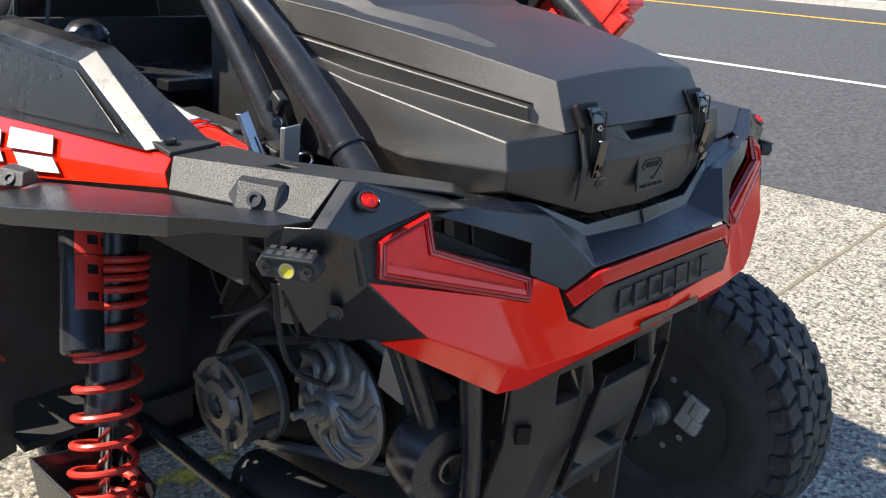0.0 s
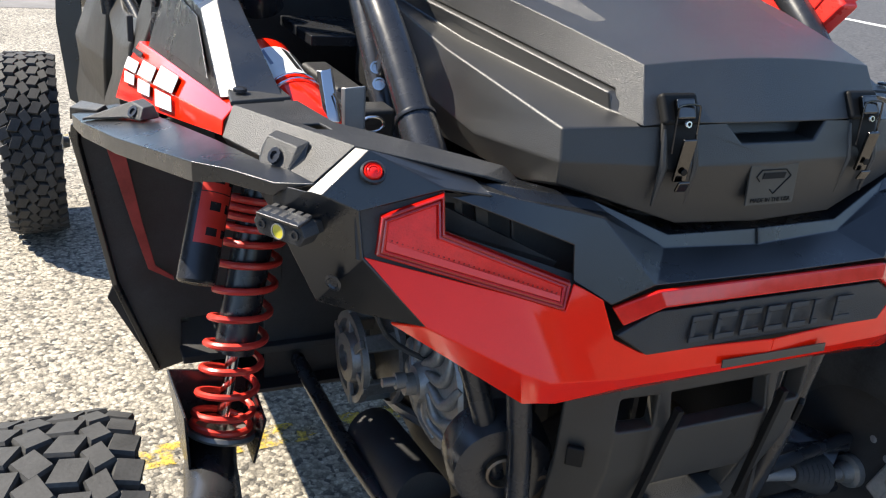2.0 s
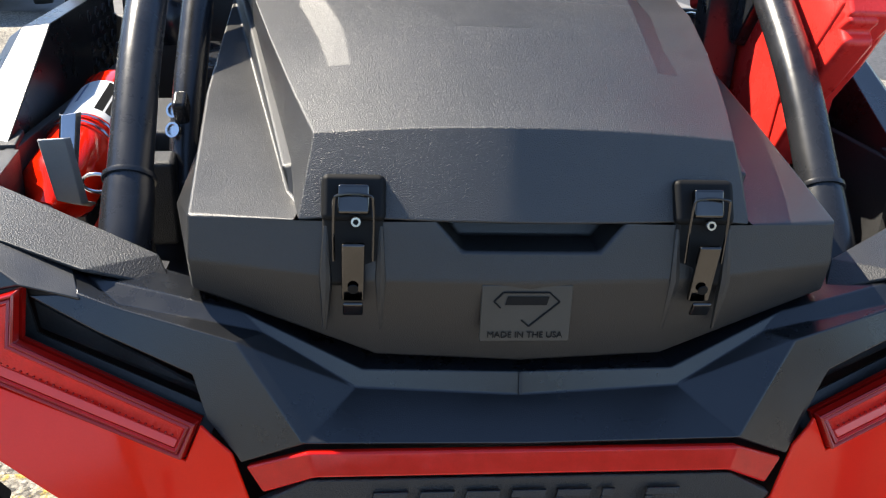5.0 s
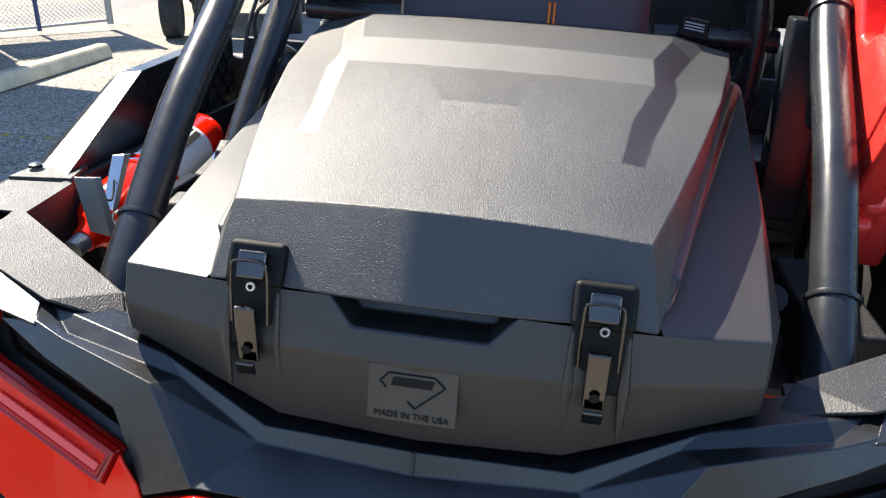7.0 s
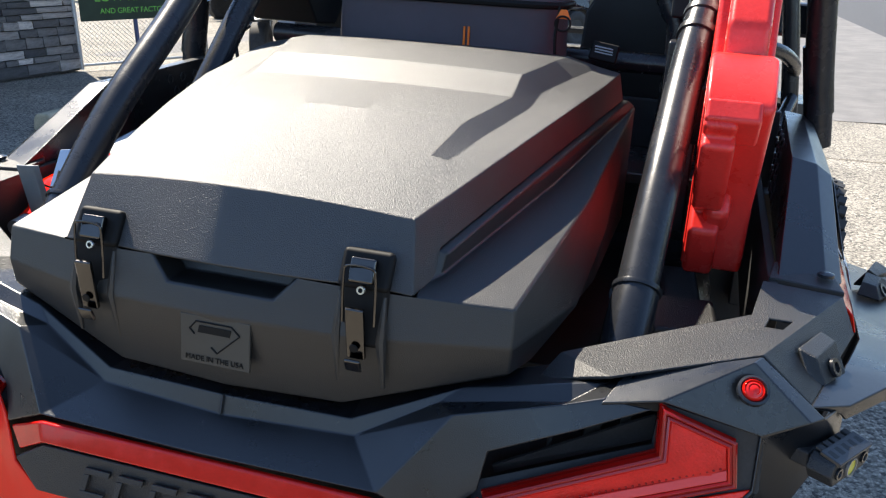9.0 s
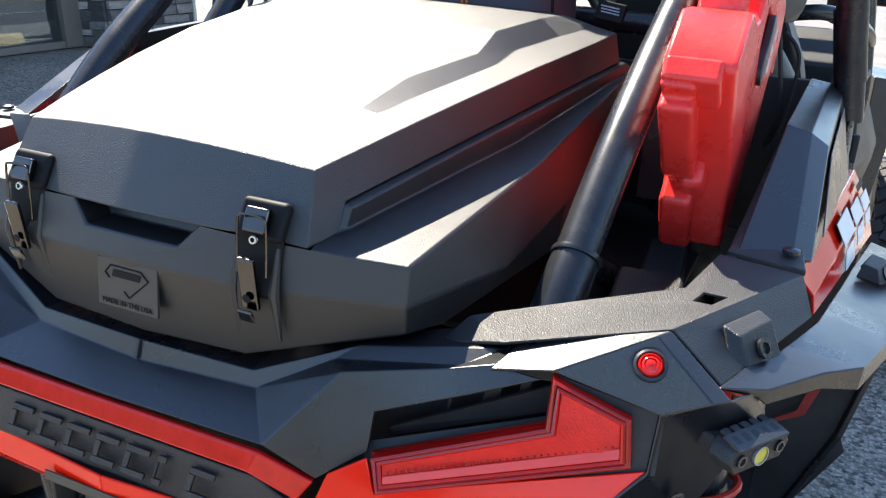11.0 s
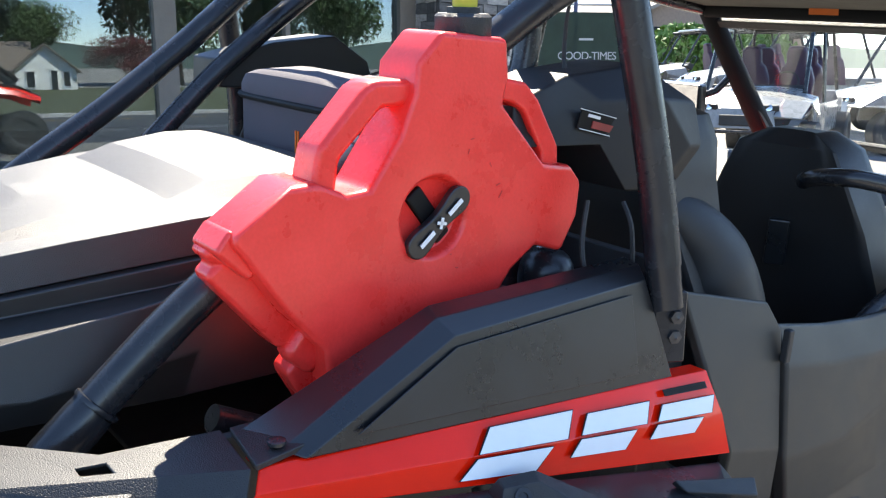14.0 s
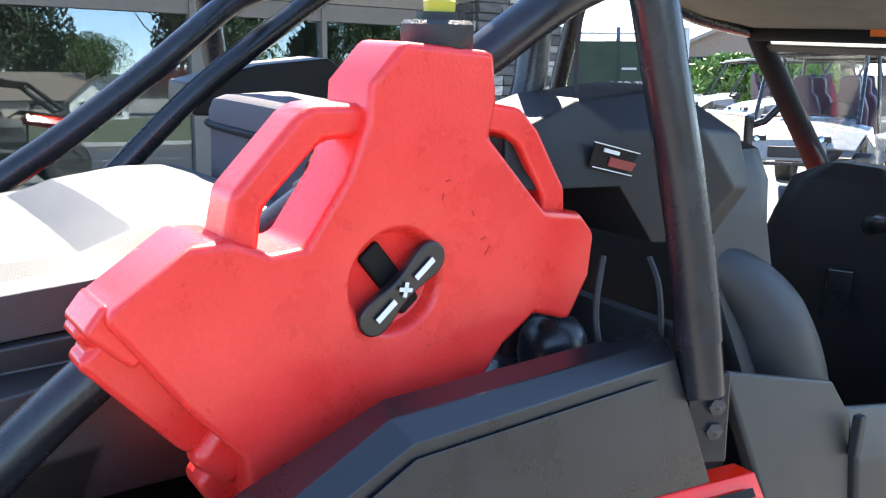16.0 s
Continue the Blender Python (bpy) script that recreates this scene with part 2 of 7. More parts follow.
# ---- ground ----
def ground_material():
    m = bpy.data.materials.new("exposed aggregate concrete")
    m.use_nodes = True
    n, l = m.node_tree.nodes, m.node_tree.links
    b = n["Principled BSDF"]
    co = n.new("ShaderNodeTexCoord")
    vo = n.new("ShaderNodeTexVoronoi")
    vo.inputs["Scale"].default_value = 68
    vo.inputs["Randomness"].default_value = 1.0
    no = n.new("ShaderNodeTexNoise")
    no.inputs["Scale"].default_value, no.inputs["Detail"].default_value = 1.3, 6
    sp = n.new("ShaderNodeTexNoise")
    sp.inputs["Scale"].default_value, sp.inputs["Detail"].default_value = 45, 3
    warp = n.new("ShaderNodeTexNoise")
    warp.inputs["Scale"].default_value, warp.inputs["Detail"].default_value = 60, 4
    shift = n.new("ShaderNodeVectorMath")
    shift.operation = "MULTIPLY_ADD"
    shift.inputs[1].default_value = (0.022, 0.022, 0.0)
    l.new(co.outputs["Object"], warp.inputs["Vector"]), l.new(warp.outputs["Color"], shift.inputs[0]), l.new(co.outputs["Object"], shift.inputs[2])
    l.new(shift.outputs[0], vo.inputs["Vector"])
    for q in (no, sp):
        l.new(co.outputs["Object"], q.inputs["Vector"])
    sp.inputs["Scale"].default_value = 260
    hs = n.new("ShaderNodeSeparateColor")
    l.new(vo.outputs["Color"], hs.inputs[0])
    stones = n.new("ShaderNodeValToRGB")
    stones.color_ramp.elements[0].color, stones.color_ramp.elements[1].color = (0.07, 0.066, 0.062, 1), (0.55, 0.50, 0.415, 1)
    e = stones.color_ramp.elements.new(0.35)
    e.color = (0.30, 0.272, 0.225, 1)
    l.new(hs.outputs[0], stones.inputs[0])
    gap = n.new("ShaderNodeMapRange")
    gap.inputs[1].default_value, gap.inputs[2].default_value, gap.inputs[3].default_value, gap.inputs[4].default_value = 0.2, 0.8, 1.0, 0.5
    l.new(vo.outputs["Distance"], gap.inputs[0])
    mul = n.new("ShaderNodeMix")
    mul.data_type, mul.blend_type = "RGBA", "MULTIPLY"
    mul.inputs[0].default_value = 1
    l.new(stones.outputs[0], mul.inputs[6]), l.new(gap.outputs[0], mul.inputs[7])
    stain = n.new("ShaderNodeMapRange")
    stain.inputs[1].default_value, stain.inputs[2].default_value, stain.inputs[3].default_value, stain.inputs[4].default_value = 0.3, 0.7, 0.75, 1.15
    l.new(no.outputs[0], stain.inputs[0])
    mul2 = n.new("ShaderNodeMix")
    mul2.data_type, mul2.blend_type = "RGBA", "MULTIPLY"
    mul2.inputs[0].default_value = 1
    l.new(mul.outputs[2], mul2.inputs[6]), l.new(stain.outputs[0], mul2.inputs[7])
    grit = n.new("ShaderNodeMapRange")
    grit.inputs[1].default_value, grit.inputs[2].default_value, grit.inputs[3].default_value, grit.inputs[4].default_value = 0.3, 0.7, 0.62, 1.3
    l.new(sp.outputs[0], grit.inputs[0])
    mul3 = n.new("ShaderNodeMix")
    mul3.data_type, mul3.blend_type = "RGBA", "MULTIPLY"
    mul3.inputs[0].default_value = 1
    l.new(mul2.outputs[2], mul3.inputs[6]), l.new(grit.outputs[0], mul3.inputs[7])
    l.new(mul3.outputs[2], b.inputs["Base Color"])
    b.inputs["Roughness"].default_value = 0.85
    bp = n.new("ShaderNodeBump")
    bp.inputs["Strength"].default_value, bp.inputs["Distance"].default_value, bp.invert = 0.8, 0.006, True
    l.new(vo.outputs["Distance"], bp.inputs["Height"]), l.new(bp.outputs[0], b.inputs["Normal"])
    return m


CONCRETE = ground_material()
ASPHALT = surface("asphalt", (0.036, 0.036, 0.039), 0.85, bump=1.0, grain=60, scale=24, vary=0.9, wear=0.035)


def sheet(name, xs, ys, lift, material, label, category):
    bm = bmesh.new()
    vs = [[bm.verts.new((x, y, ground_z(x, y) + lift)) for x in xs] for y in ys]
    for a, b in zip(vs, vs[1:]):
        for i in range(len(xs) - 1):
            bm.faces.new((a[i], a[i + 1], b[i + 1], b[i]))
    me = bpy.data.meshes.new(name)
    bm.to_mesh(me), bm.free()
    me.materials.append(material)
    for p in me.polygons:
        p.use_smooth = True
    return tagged(new(name, me), label, category, kind="structure")


def steps_between(a, b, n):
    return [a + (b - a) * i / n for i in range(n + 1)]


sheet("ground", [-900, -200, -60, -25] + steps_between(-14, 14, 56) + [25, 60, 200, 900], [-900, -200, -60, -20, -8, -3, 0, 3, 6, 9, 12, 20, 60, 200, 900], 0.0, CONCRETE, "pale exposed aggregate concrete lot with worn stains", "ground")
sheet("road", steps_between(4.72, 14, 24) + [17.1], [-300, -60, -20, -5, 0, 5, 10, 20, 60, 300], 0.004, ASPHALT, "dark grey asphalt road with painted lines", "road")
sheet("driveway", [-30, -14, -8, -4, -2, 0, 2, 4.72], [10.2, 13, 18, 25, 40], 0.004, surface("pale worn asphalt", (0.14, 0.132, 0.125), 0.85, bump=0.8, grain=120, scale=2, vary=0.35, wear=0.03), "pale worn asphalt driveway beyond the lot", "driveway")
# unseen asphalt, added behind the camera so the tail reflects less bright ground
sheet("street", [-300, -60, -14, -8, -4, -2, 0, 2, 4.72], [-300, -60, -20, -12, -6.2], 0.004, ASPHALT, "unseen dark asphalt sheet added behind to darken reflections", "street")
WHITELINE = surface("white road paint", (0.62, 0.62, 0.6), 0.7, vary=0.2, bump=0.3, grain=120)
YELLOWLINE = surface("yellow road paint", (0.62, 0.34, 0.02), 0.7, vary=0.25, bump=0.3, grain=120)
sheet("road_line_white", [9.22, 9.34], [-60, -20, 0, 20, 60], 0.008, WHITELINE, "solid white edge line on the asphalt", "road line")
sheet("road_line_yellow", [14.88, 15.02], [-60, -20, 0, 20, 60], 0.008, YELLOWLINE, "solid yellow line on the asphalt", "road line")


def worn_paint():
    m = surface("worn yellow parking paint", (0.60, 0.42, 0.05), 0.8, vary=0.3, bump=0.5, grain=90, scale=7)
    n, l = m.node_tree.nodes, m.node_tree.links
    t = n.new("ShaderNodeTexNoise")
    t.inputs["Scale"].default_value, t.inputs["Detail"].default_value, t.inputs["Roughness"].default_value = 9, 8, 0.75
    r = n.new("ShaderNodeMapRange")
    r.inputs[1].default_value, r.inputs[2].default_value = 0.49, 0.60
    c = n.new("ShaderNodeTexCoord")
    l.new(c.outputs["Object"], t.inputs["Vector"]), l.new(t.outputs[0], r.inputs[0]), l.new(r.outputs[0], n["Principled BSDF"].inputs["Alpha"])
    return m


for y0 in (1.30, 4.78):
    sheet("parking_line", steps_between(-4.7, 0.6, 20), [y0, y0 + 0.11], 0.004, worn_paint(), "worn yellow parking line on concrete", "parking line")

JOINT = surface("dirt filled joint", (0.17, 0.14, 0.10), 0.95, vary=0.4, scale=14, bump=0.8, grain=90)
for y0 in (-6.4, 0.74, 7.9):
    sheet("concrete_joint", steps_between(1.4, 4.72, 14), [y0, y0 + 0.022], 0.003, JOINT, "dirt filled joint between concrete slabs", "concrete joint")

# ---- the vehicle ----
veh = thing("utility_vehicle", "red and black four-seat off-road buggy parked on the concrete lot", "off-road vehicle", (0, 0, GROUND))


def pair(name, make, material, bevel=0.003, label="", parent=None, **kw):
    return [part(name, mirrored(make(), s), material, parent or veh, label, bevel, **kw) for s in (1, -1)]


# tail: the black trim above the red stripe
part("tail_trim", half(
    [(0, 0.02, 1.152), (0.14, 0.02, 1.156), (0.30, 0.04, 1.200), (0.41, 0.06, 1.228),
     (0, -0.056, 1.153), (0.148, -0.052, 1.154), (0.262, -0.026, 1.202), (0.405, 0.006, 1.222),
     (0, -0.063, 1.132), (0.155, -0.056, 1.137), (0.240, -0.040, 1.186), (0.372, -0.022, 1.207),
     (0.262, -0.062, 1.189), (0.367, -0.040, 1.212), (0.406, -0.0245, 1.219), (0.421, 0.012, 1.227),
     (0, -0.112, 1.112), (0.200, -0.110, 1.113), (0.257, -0.101, 1.087), (0.292, -0.060, 1.106), (0.302, -0.066, 1.158), (0.385, -0.046, 1.190), (0.452, -0.018, 1.213)],
    [(0, 4, 5, 1), (1, 5, 6, 2), (2, 6, 7, 3), (4, 8, 9, 5), (5, 9, 10, 6), (6, 10, 11, 7), (9, 12, 10), (10, 12, 13, 11), (11, 13, 14, 15, 7), (8, 16, 17, 9), (9, 17, 12), (12, 17, 18, 19, 20), (12, 20, 21, 13), (13, 21, 22, 14)], 0.004, (0, -1, 0.4)),
    SMOOTH, veh, "smooth black tail trim under the cargo box", 0.0035)
part("trim_seam", boxes(((0, -0.0605, 1.143), (0.003, 0.004, 0.021), (-20, 0, 0))), DARK, veh, "", 0)


def corner():
    return shell([(0.418, 0.010, 1.231), (0.549, 0.053, 1.257), (0.614, 0.030, 1.213), (0.402, -0.030, 1.216), (0.458, -0.016, 1.222), (0.556, 0.008, 1.192),
                  (0.556, -0.012, 1.140), (0.487, -0.054, 1.062), (0.530, 0.050, 1.034), (0.588, 0.066, 1.052), (0.640, 0.085, 1.165), (0.640, 0.09, 1.205), (0.540, 0.030, 1.260), (0.600, 0.016, 1.212)],
                 [(0, 1, 12, 4, 3), (12, 1, 2, 13), (12, 13, 5, 4), (13, 2, 10, 9, 6, 5), (6, 9, 8, 7), (2, 11, 10)], out=(0.5, -1, 0.1))


pair("rear_fender_corner", corner, SMOOTH, 0.005)


def deck():
    return shell([(0.405, -0.004, 1.233), (0.549, 0.055, 1.258), (0.650, 0.279, 1.254), (0.558, 0.290, 1.256), (0.541, 0.165, 1.257), (0.448, 0.108, 1.243), (0.348, 0.048, 1.226),
                  (0.602, 0.046, 1.217), (0.668, 0.262, 1.214), (0.33, 0.018, 1.205), (0.335, 0.05, 1.15), (0.448, 0.108, 1.15), (0.541, 0.165, 1.15), (0.558, 0.290, 1.15),
                  (0.554, 0.136, 1.2565), (0.573, 0.136, 1.2565), (0.585, 0.164, 1.2565), (0.560, 0.164, 1.2565)],
                 [(1, 2, 16, 15), (2, 3, 17, 16), (3, 4, 14, 17), (4, 5, 6, 0, 1, 15, 14), (1, 7, 8, 2), (0, 6, 9), (6, 10, 9), (6, 5, 11, 10), (5, 4, 12, 11), (4, 3, 13, 12)], out=(0.5, -0.3, 1))


pair("fender_deck", deck, PLASTIC, 0.004)


def side_red():
    v = []
    for t in steps_between(0, 1, 6):
        top = Vector((0.645, 0.290, 1.250)).lerp(Vector((0.699, 1.02, 1.205)), t)
        low = Vector((0.669, 0.262, 1.216)).lerp(Vector((0.752, 1.03, 1.085)), t)
        mid = top.lerp(low, 0.5) + Vector((0.008, 0, 0.0))
        v += [top - Vector((0.03, 0, 0)), top, mid, low]
    return shell(v, [(4 * i + k, 4 * i + k + 1, 4 * i + k + 5, 4 * i + k + 4) for i in range(6) for k in range(3)], out=(1, 0, 0.2))


reds = pair("side_panel", side_red, RED, 0.003, "glossy red quarter panel with white lettering shapes")


def flare():
    inner = [(0.640, 0.142, 1.216), (0.674, 0.262, 1.210), (0.698, 0.480, 1.175), (0.714, 0.640, 1.148), (0.752, 1.000, 1.080)]
    outer = [(0.687, 0.135, 1.211), (0.722, 0.168, 1.211), (0.791, 0.485, 1.154), (0.832, 0.655, 1.134), (0.842, 0.900, 1.085)]
    lip = [(x - 0.001, y + 0.003, z - (0.020 if i == 0 else 0.028)) for i, (x, y, z) in enumerate(outer)]
    under = [(x - 0.03, y + 0.01, z + 0.006) for x, y, z in lip]
    tab = [(0.600, 0.039, 1.218), (0.617, 0.095, 1.219), (0.642, 0.074, 1.210), (0.634, 0.069, 1.201), (0.641, 0.077, 1.192), (0.835, 0.985, 1.045), (0.815, 0.985, 1.02)]
    f = [(i + 5 * k, i + 1 + 5 * k, i + 6 + 5 * k, i + 5 + 5 * k) for i in range(4) for k in (0, 1, 2)]
    f += [(20, 21, 0, 5, 22), (20, 22, 24, 23), (22, 5, 10, 24), (4, 25, 9), (9, 25, 26, 14)]
    return shell(inner + outer + lip + under + tab, f, out=(0.6, 0, 1))


pair("fender_flare", flare, SMOOTH, 0.004)


def rear_bracket():
    return shell([(0.588, 0.112, 1.248), (0.616, 0.170, 1.248), (0.630, 0.157, 1.245), (0.606, 0.103, 1.244), (0.645, 0.143, 1.214), (0.621, 0.096, 1.214), (0.600, 0.090, 1.226), (0.634, 0.175, 1.224)],
                 [(0, 1, 2, 3), (3, 2, 4, 5), (0, 3, 5, 6), (2, 1, 7, 4)], out=(1, 0, 1))


def front_bracket():
    return shell([(0.722, 0.562, 1.184), (0.741, 0.553, 1.182), (0.754, 0.600, 1.182), (0.733, 0.612, 1.184), (0.748, 0.545, 1.163), (0.768, 0.592, 1.157), (0.832, 0.660, 1.1385), (0.800, 0.700, 1.1375), (0.722, 0.630, 1.156), (0.716, 0.552, 1.166)],
                 [(0, 1, 2, 3), (1, 4, 5, 2), (2, 5, 6), (2, 6, 7, 3), (3, 7, 8), (0, 9, 4, 1)], out=(1, 0, 1))


for make, c, out in ((rear_bracket, (0.6275, 0.123, 1.2275), (0.8, -0.35, 0.5)), (front_bracket, (0.7535, 0.573, 1.170), (0.75, -0.35, 0.6))):
    for b_, s in zip(pair("flare_bracket", make, PLASTIC, 0.003), (1, -1)):
        part("bolt", turned([(0.0105, 0), (0.0105, 0.004), (0.006, 0.004), (0.006, 0.001), (0, 0.001)], 12, aim((s * c[0], c[1], c[2]), (s * out[0], out[1], out[2]))), TUBE, b_, "black recessed bolt")

# red bumper skin with the lamp recess
def skin():
    return shell([(0.556, -0.008, 1.142), (0.488, -0.056, 1.063), (0.505, 0.016, 1.034), (0.384, -0.061, 1.098), (0.311, -0.080, 1.075), (0.297, -0.070, 1.107), (0.287, -0.080, 1.103), (0.266, -0.095, 1.092),
                  (0.248, -0.107, 1.040), (0.212, -0.118, 1.022), (0.0, -0.132, 1.020), (0.0, -0.131, 0.990), (0.232, -0.117, 0.985), (0.335, -0.107, 0.990), (0.372, -0.098, 1.004), (0.283, -0.094, 1.053),
                  (0.342, -0.060, 0.932), (0.300, -0.074, 0.936), (0.212, -0.104, 0.963), (0.0, -0.120, 0.973), (0.31, -0.03, 0.93), (0.0, -0.10, 0.971)],
                 [(0, 1, 14, 13, 12, 3), (3, 12, 8, 15, 4), (4, 15, 6, 5), (6, 15, 8, 7), (8, 12, 11, 10, 9), (1, 2, 16, 14), (14, 16, 17, 13), (13, 17, 18, 12), (12, 18, 19, 11), (16, 20, 21, 19, 18, 17)], out=(0.2, -1, -0.2))


pair("bumper_skin", skin, RED, 0.008, "glossy red rear bumper skin")

# tail lamps
LAMP = [Vector(p) for p in ((0.298, -0.066, 1.108), (0.461, -0.030, 1.174), (0.459, -0.016, 1.219), (0.534, -0.002, 1.190), (0.541, -0.010, 1.143), (0.311, -0.078, 1.075))]
LAMP_OUT = Vector((0.25, -1, 0.12)).normalized()


def lamp_inset(d, depth):
    """The lamp's outline drawn in by d and brought out by depth."""
    out = []
    for i, p in enumerate(LAMP):
        a, b = (p - LAMP[i - 1]).normalized(), (LAMP[(i + 1) % 6] - p).normalized()
        na, nb = a.cross(LAMP_OUT).normalized(), b.cross(LAMP_OUT).normalized()
        m = (na + nb).normalized()
        out.append(p - m * (d / max(0.35, m.dot(na))) + LAMP_OUT * depth)
    if (sum(out, Vector()) / 6 - out[0]).length > (sum(LAMP, Vector()) / 6 - LAMP[0]).length:
        out = [2 * p + 2 * LAMP_OUT * depth - q for p, q in zip(LAMP, out)]
    return out


def lamp_ring(a, da, b, db):
    p, q = lamp_inset(a, da), lamp_inset(b, db)
    return shell(p + q, [(i, (i + 1) % 6, (i + 1) % 6 + 6, i + 6) for i in range(6)], 0.003, out=(0.25, -1, 0.1))


def lamp_face(d, depth):
    return shell(lamp_inset(d, depth), [(0, 1, 4, 5), (1, 2, 3, 4)], 0.005, out=(0.2, -1, 0.1))


for s in (1, -1):
    lamp = part("tail_lamp", mirrored(lamp_ring(0.0, -0.002, 0.0035, 0.008), s), LENSDARK, veh, "red tail lamp with stepped clear lens", 0.001)
    part("lens_groove", mirrored(lamp_ring(0.0035, 0.008, 0.0060, 0.003), s), LENSDARK, lamp, "", 0.0006)
    part("lens_rim", mirrored(lamp_ring(0.0060, 0.003, 0.0085, 0.008), s), LENS, lamp, "", 0.0008)
    part("lens_step", mirrored(lamp_ring(0.0085, 0.008, 0.0105, 0.002), s), LENSDARK, lamp, "", 0.0006)
    part("lens", mirrored(lamp_face(0.0105, 0.004), s), LENSPALE, lamp, "pale red reflector behind the lens", 0.001)
    part("lamp_back", mirrored(lamp_face(0.0, -0.006), s), LENSDARK, lamp, "", 0)
    inner = lamp_inset(0.0110, 0.006)
    part("lens_bar", mirrored(shell([inner[5].lerp(inner[0], 0.45), inner[4].lerp(inner[3], 0.34), inner[4], inner[5]], [(0, 1, 2, 3)], 0.004, out=(0.2, -1, 0.1)), s), WHITEBAR, lamp, "pale lower lens bar", 0.0012)
    leds = bmesh.new()
    la, lb = inner[5].lerp(inner[0], 0.54), inner[4].lerp(inner[3], 0.40)
    for k in range(34):
        bmesh.ops.create_icosphere(leds, subdivisions=1, radius=0.0014, matrix=Matrix.Translation(la.lerp(lb, (k + 1) / 35)))
    part("led_row", mirrored(leds, s), LENSDARK, lamp, "row of small dark red diodes", 0)
    part("vent_recess", mirrored(shell([(0.300, -0.030, 1.120), (0.455, 0.005, 1.195), (0.455, 0.01, 1.165), (0.300, -0.02, 1.105)], [(0, 1, 2, 3)], 0.003), s), DARK, veh, "", 0)
    mark = part("marker_reflector", turned([(0.0155, 0), (0.0155, 0.005), (0.0130, 0.006), (0.0112, 0.004)], 24, aim((s * 0.541, 0.010, 1.2375), (s * 0.12, -0.62, 0.75))), TUBE, veh, "round red marker light in a black bezel")
    part("lens", turned([(0.0114, 0.002), (0.0110, 0.0055), (0.0095, 0.0075), (0.0088, 0.0062), (0.0060, 0.0078), (0.0053, 0.0066), (0.0028, 0.0082), (0, 0.0086)], 24, aim((s * 0.541, 0.010, 1.2375), (s * 0.12, -0.62, 0.75))), LENS, mark, "stepped red lens")

# centre stripe and badge plate
def strip(pts_top, pts_low, thick=0.01, out=(0, -1, 0)):
    n = len(pts_top)
    return shell(pts_top + pts_low, [(i, i + 1, n + i + 1, n + i) for i in range(n - 1)], thick, out)


part("light_bar", strip([(-0.254, -0.100, 1.082), (-0.198, -0.116, 1.108), (0.198, -0.116, 1.108), (0.254, -0.100, 1.082)],
                        [(-0.238, -0.108, 1.058), (-0.190, -0.124, 1.086), (0.190, -0.124, 1.086), (0.238, -0.108, 1.058)]), LENS, veh, "long red light bar lens", 0.003)
plate = part("badge_plate", shell([(-0.246, -0.108, 1.046), (-0.196, -0.117, 1.078), (0.196, -0.117, 1.078), (0.246, -0.108, 1.046), (0.206, -0.124, 1.020), (-0.206, -0.124, 1.020)], [(0, 1, 2, 3, 4, 5)], 0.012), PLASTIC, veh, "black moulded badge plate with raised letter shapes", 0.003)

# rear bumper guard under the tail
def guard():
    xs = [-0.240, -0.205, -0.176, -0.115, -0.090, 0.090, 0.115, 0.176, 0.205, 0.240]
    zs = [0.935, 0.905, 0.850, 0.775, 0.735, 0.670, 0.60]
    n = len(xs)

    def y_at(x, z):
        return -0.060 + 0.75 * max(0, abs(x) - 0.17) + 0.35 * max(0, 0.80 - z) - (0.012 if abs(x) < 0.1 and z < 0.86 else 0)
    holes = {(2, 1), (4, 1), (6, 1), (4, 4), (4, 5)}
    v = [(x * (1 - 0.6 * max(0, 0.80 - z)), y_at(x, z), z) for z in zs for x in xs]
    f = [(r * n + c, r * n + c + 1, r * n + c + 1 + n, r * n + c + n) for r in range(len(zs) - 1) for c in range(n - 1) if (c, r) not in holes]
    return shell(v, f, 0.03)


part("rear_guard", guard(), GREY, veh, "grey-black moulded rear bumper guard with openings", 0.005)

for s in (1, -1):
    # solid near black pieces paint the shade of an opening and a groove
    part("guard_hole", boxes(((s * 0.218, -0.026, 0.80), (0.026, 0.010, 0.036), (8, 0, s * 37))), MARK, veh, "near black block with an opening's shade as its colour", 0.003)
    part("guard_groove", boxes(((s * 0.104, -0.063, 0.78), (0.010, 0.012, 0.24), (12, s * -3, 0))), MARK, veh, "near black bar with a groove's shade as its colour", 0.001)
part("guard_step", boxes(((0, -0.01, 0.655), (0.17, 0.05, 0.06), (20, 0, 0))), PLASTIC, veh, "", 0.008)

# wheels
# lighter copy of the cast aluminium, its colour offsets the tyre's shade
CAST = surface("cast aluminium lightened against shade", (0.42, 0.41, 0.39), 0.5, metal=0.55, bump=0.35, grain=160, vary=0.3, wear=0.02)


def tyre_mesh(width, r):
    bm = bmesh.new()
    h = width / 2
    prof = [(r * 0.50, -h * 0.82), (r * 0.56, -h * 0.98), (r * 0.74, -h * 1.02), (r * 0.90, -h * 0.95), (r * 0.955, -h * 0.80), (r * 0.962, 0), (r * 0.955, h * 0.80), (r * 0.90, h * 0.95), (r * 0.74, h * 1.02), (r * 0.56, h * 0.98), (r * 0.50, h * 0.82)]
    lathe(bm, prof + [prof[0]], 60, Matrix.Rotation(math.pi / 2, 4, "Y"))
    return bm


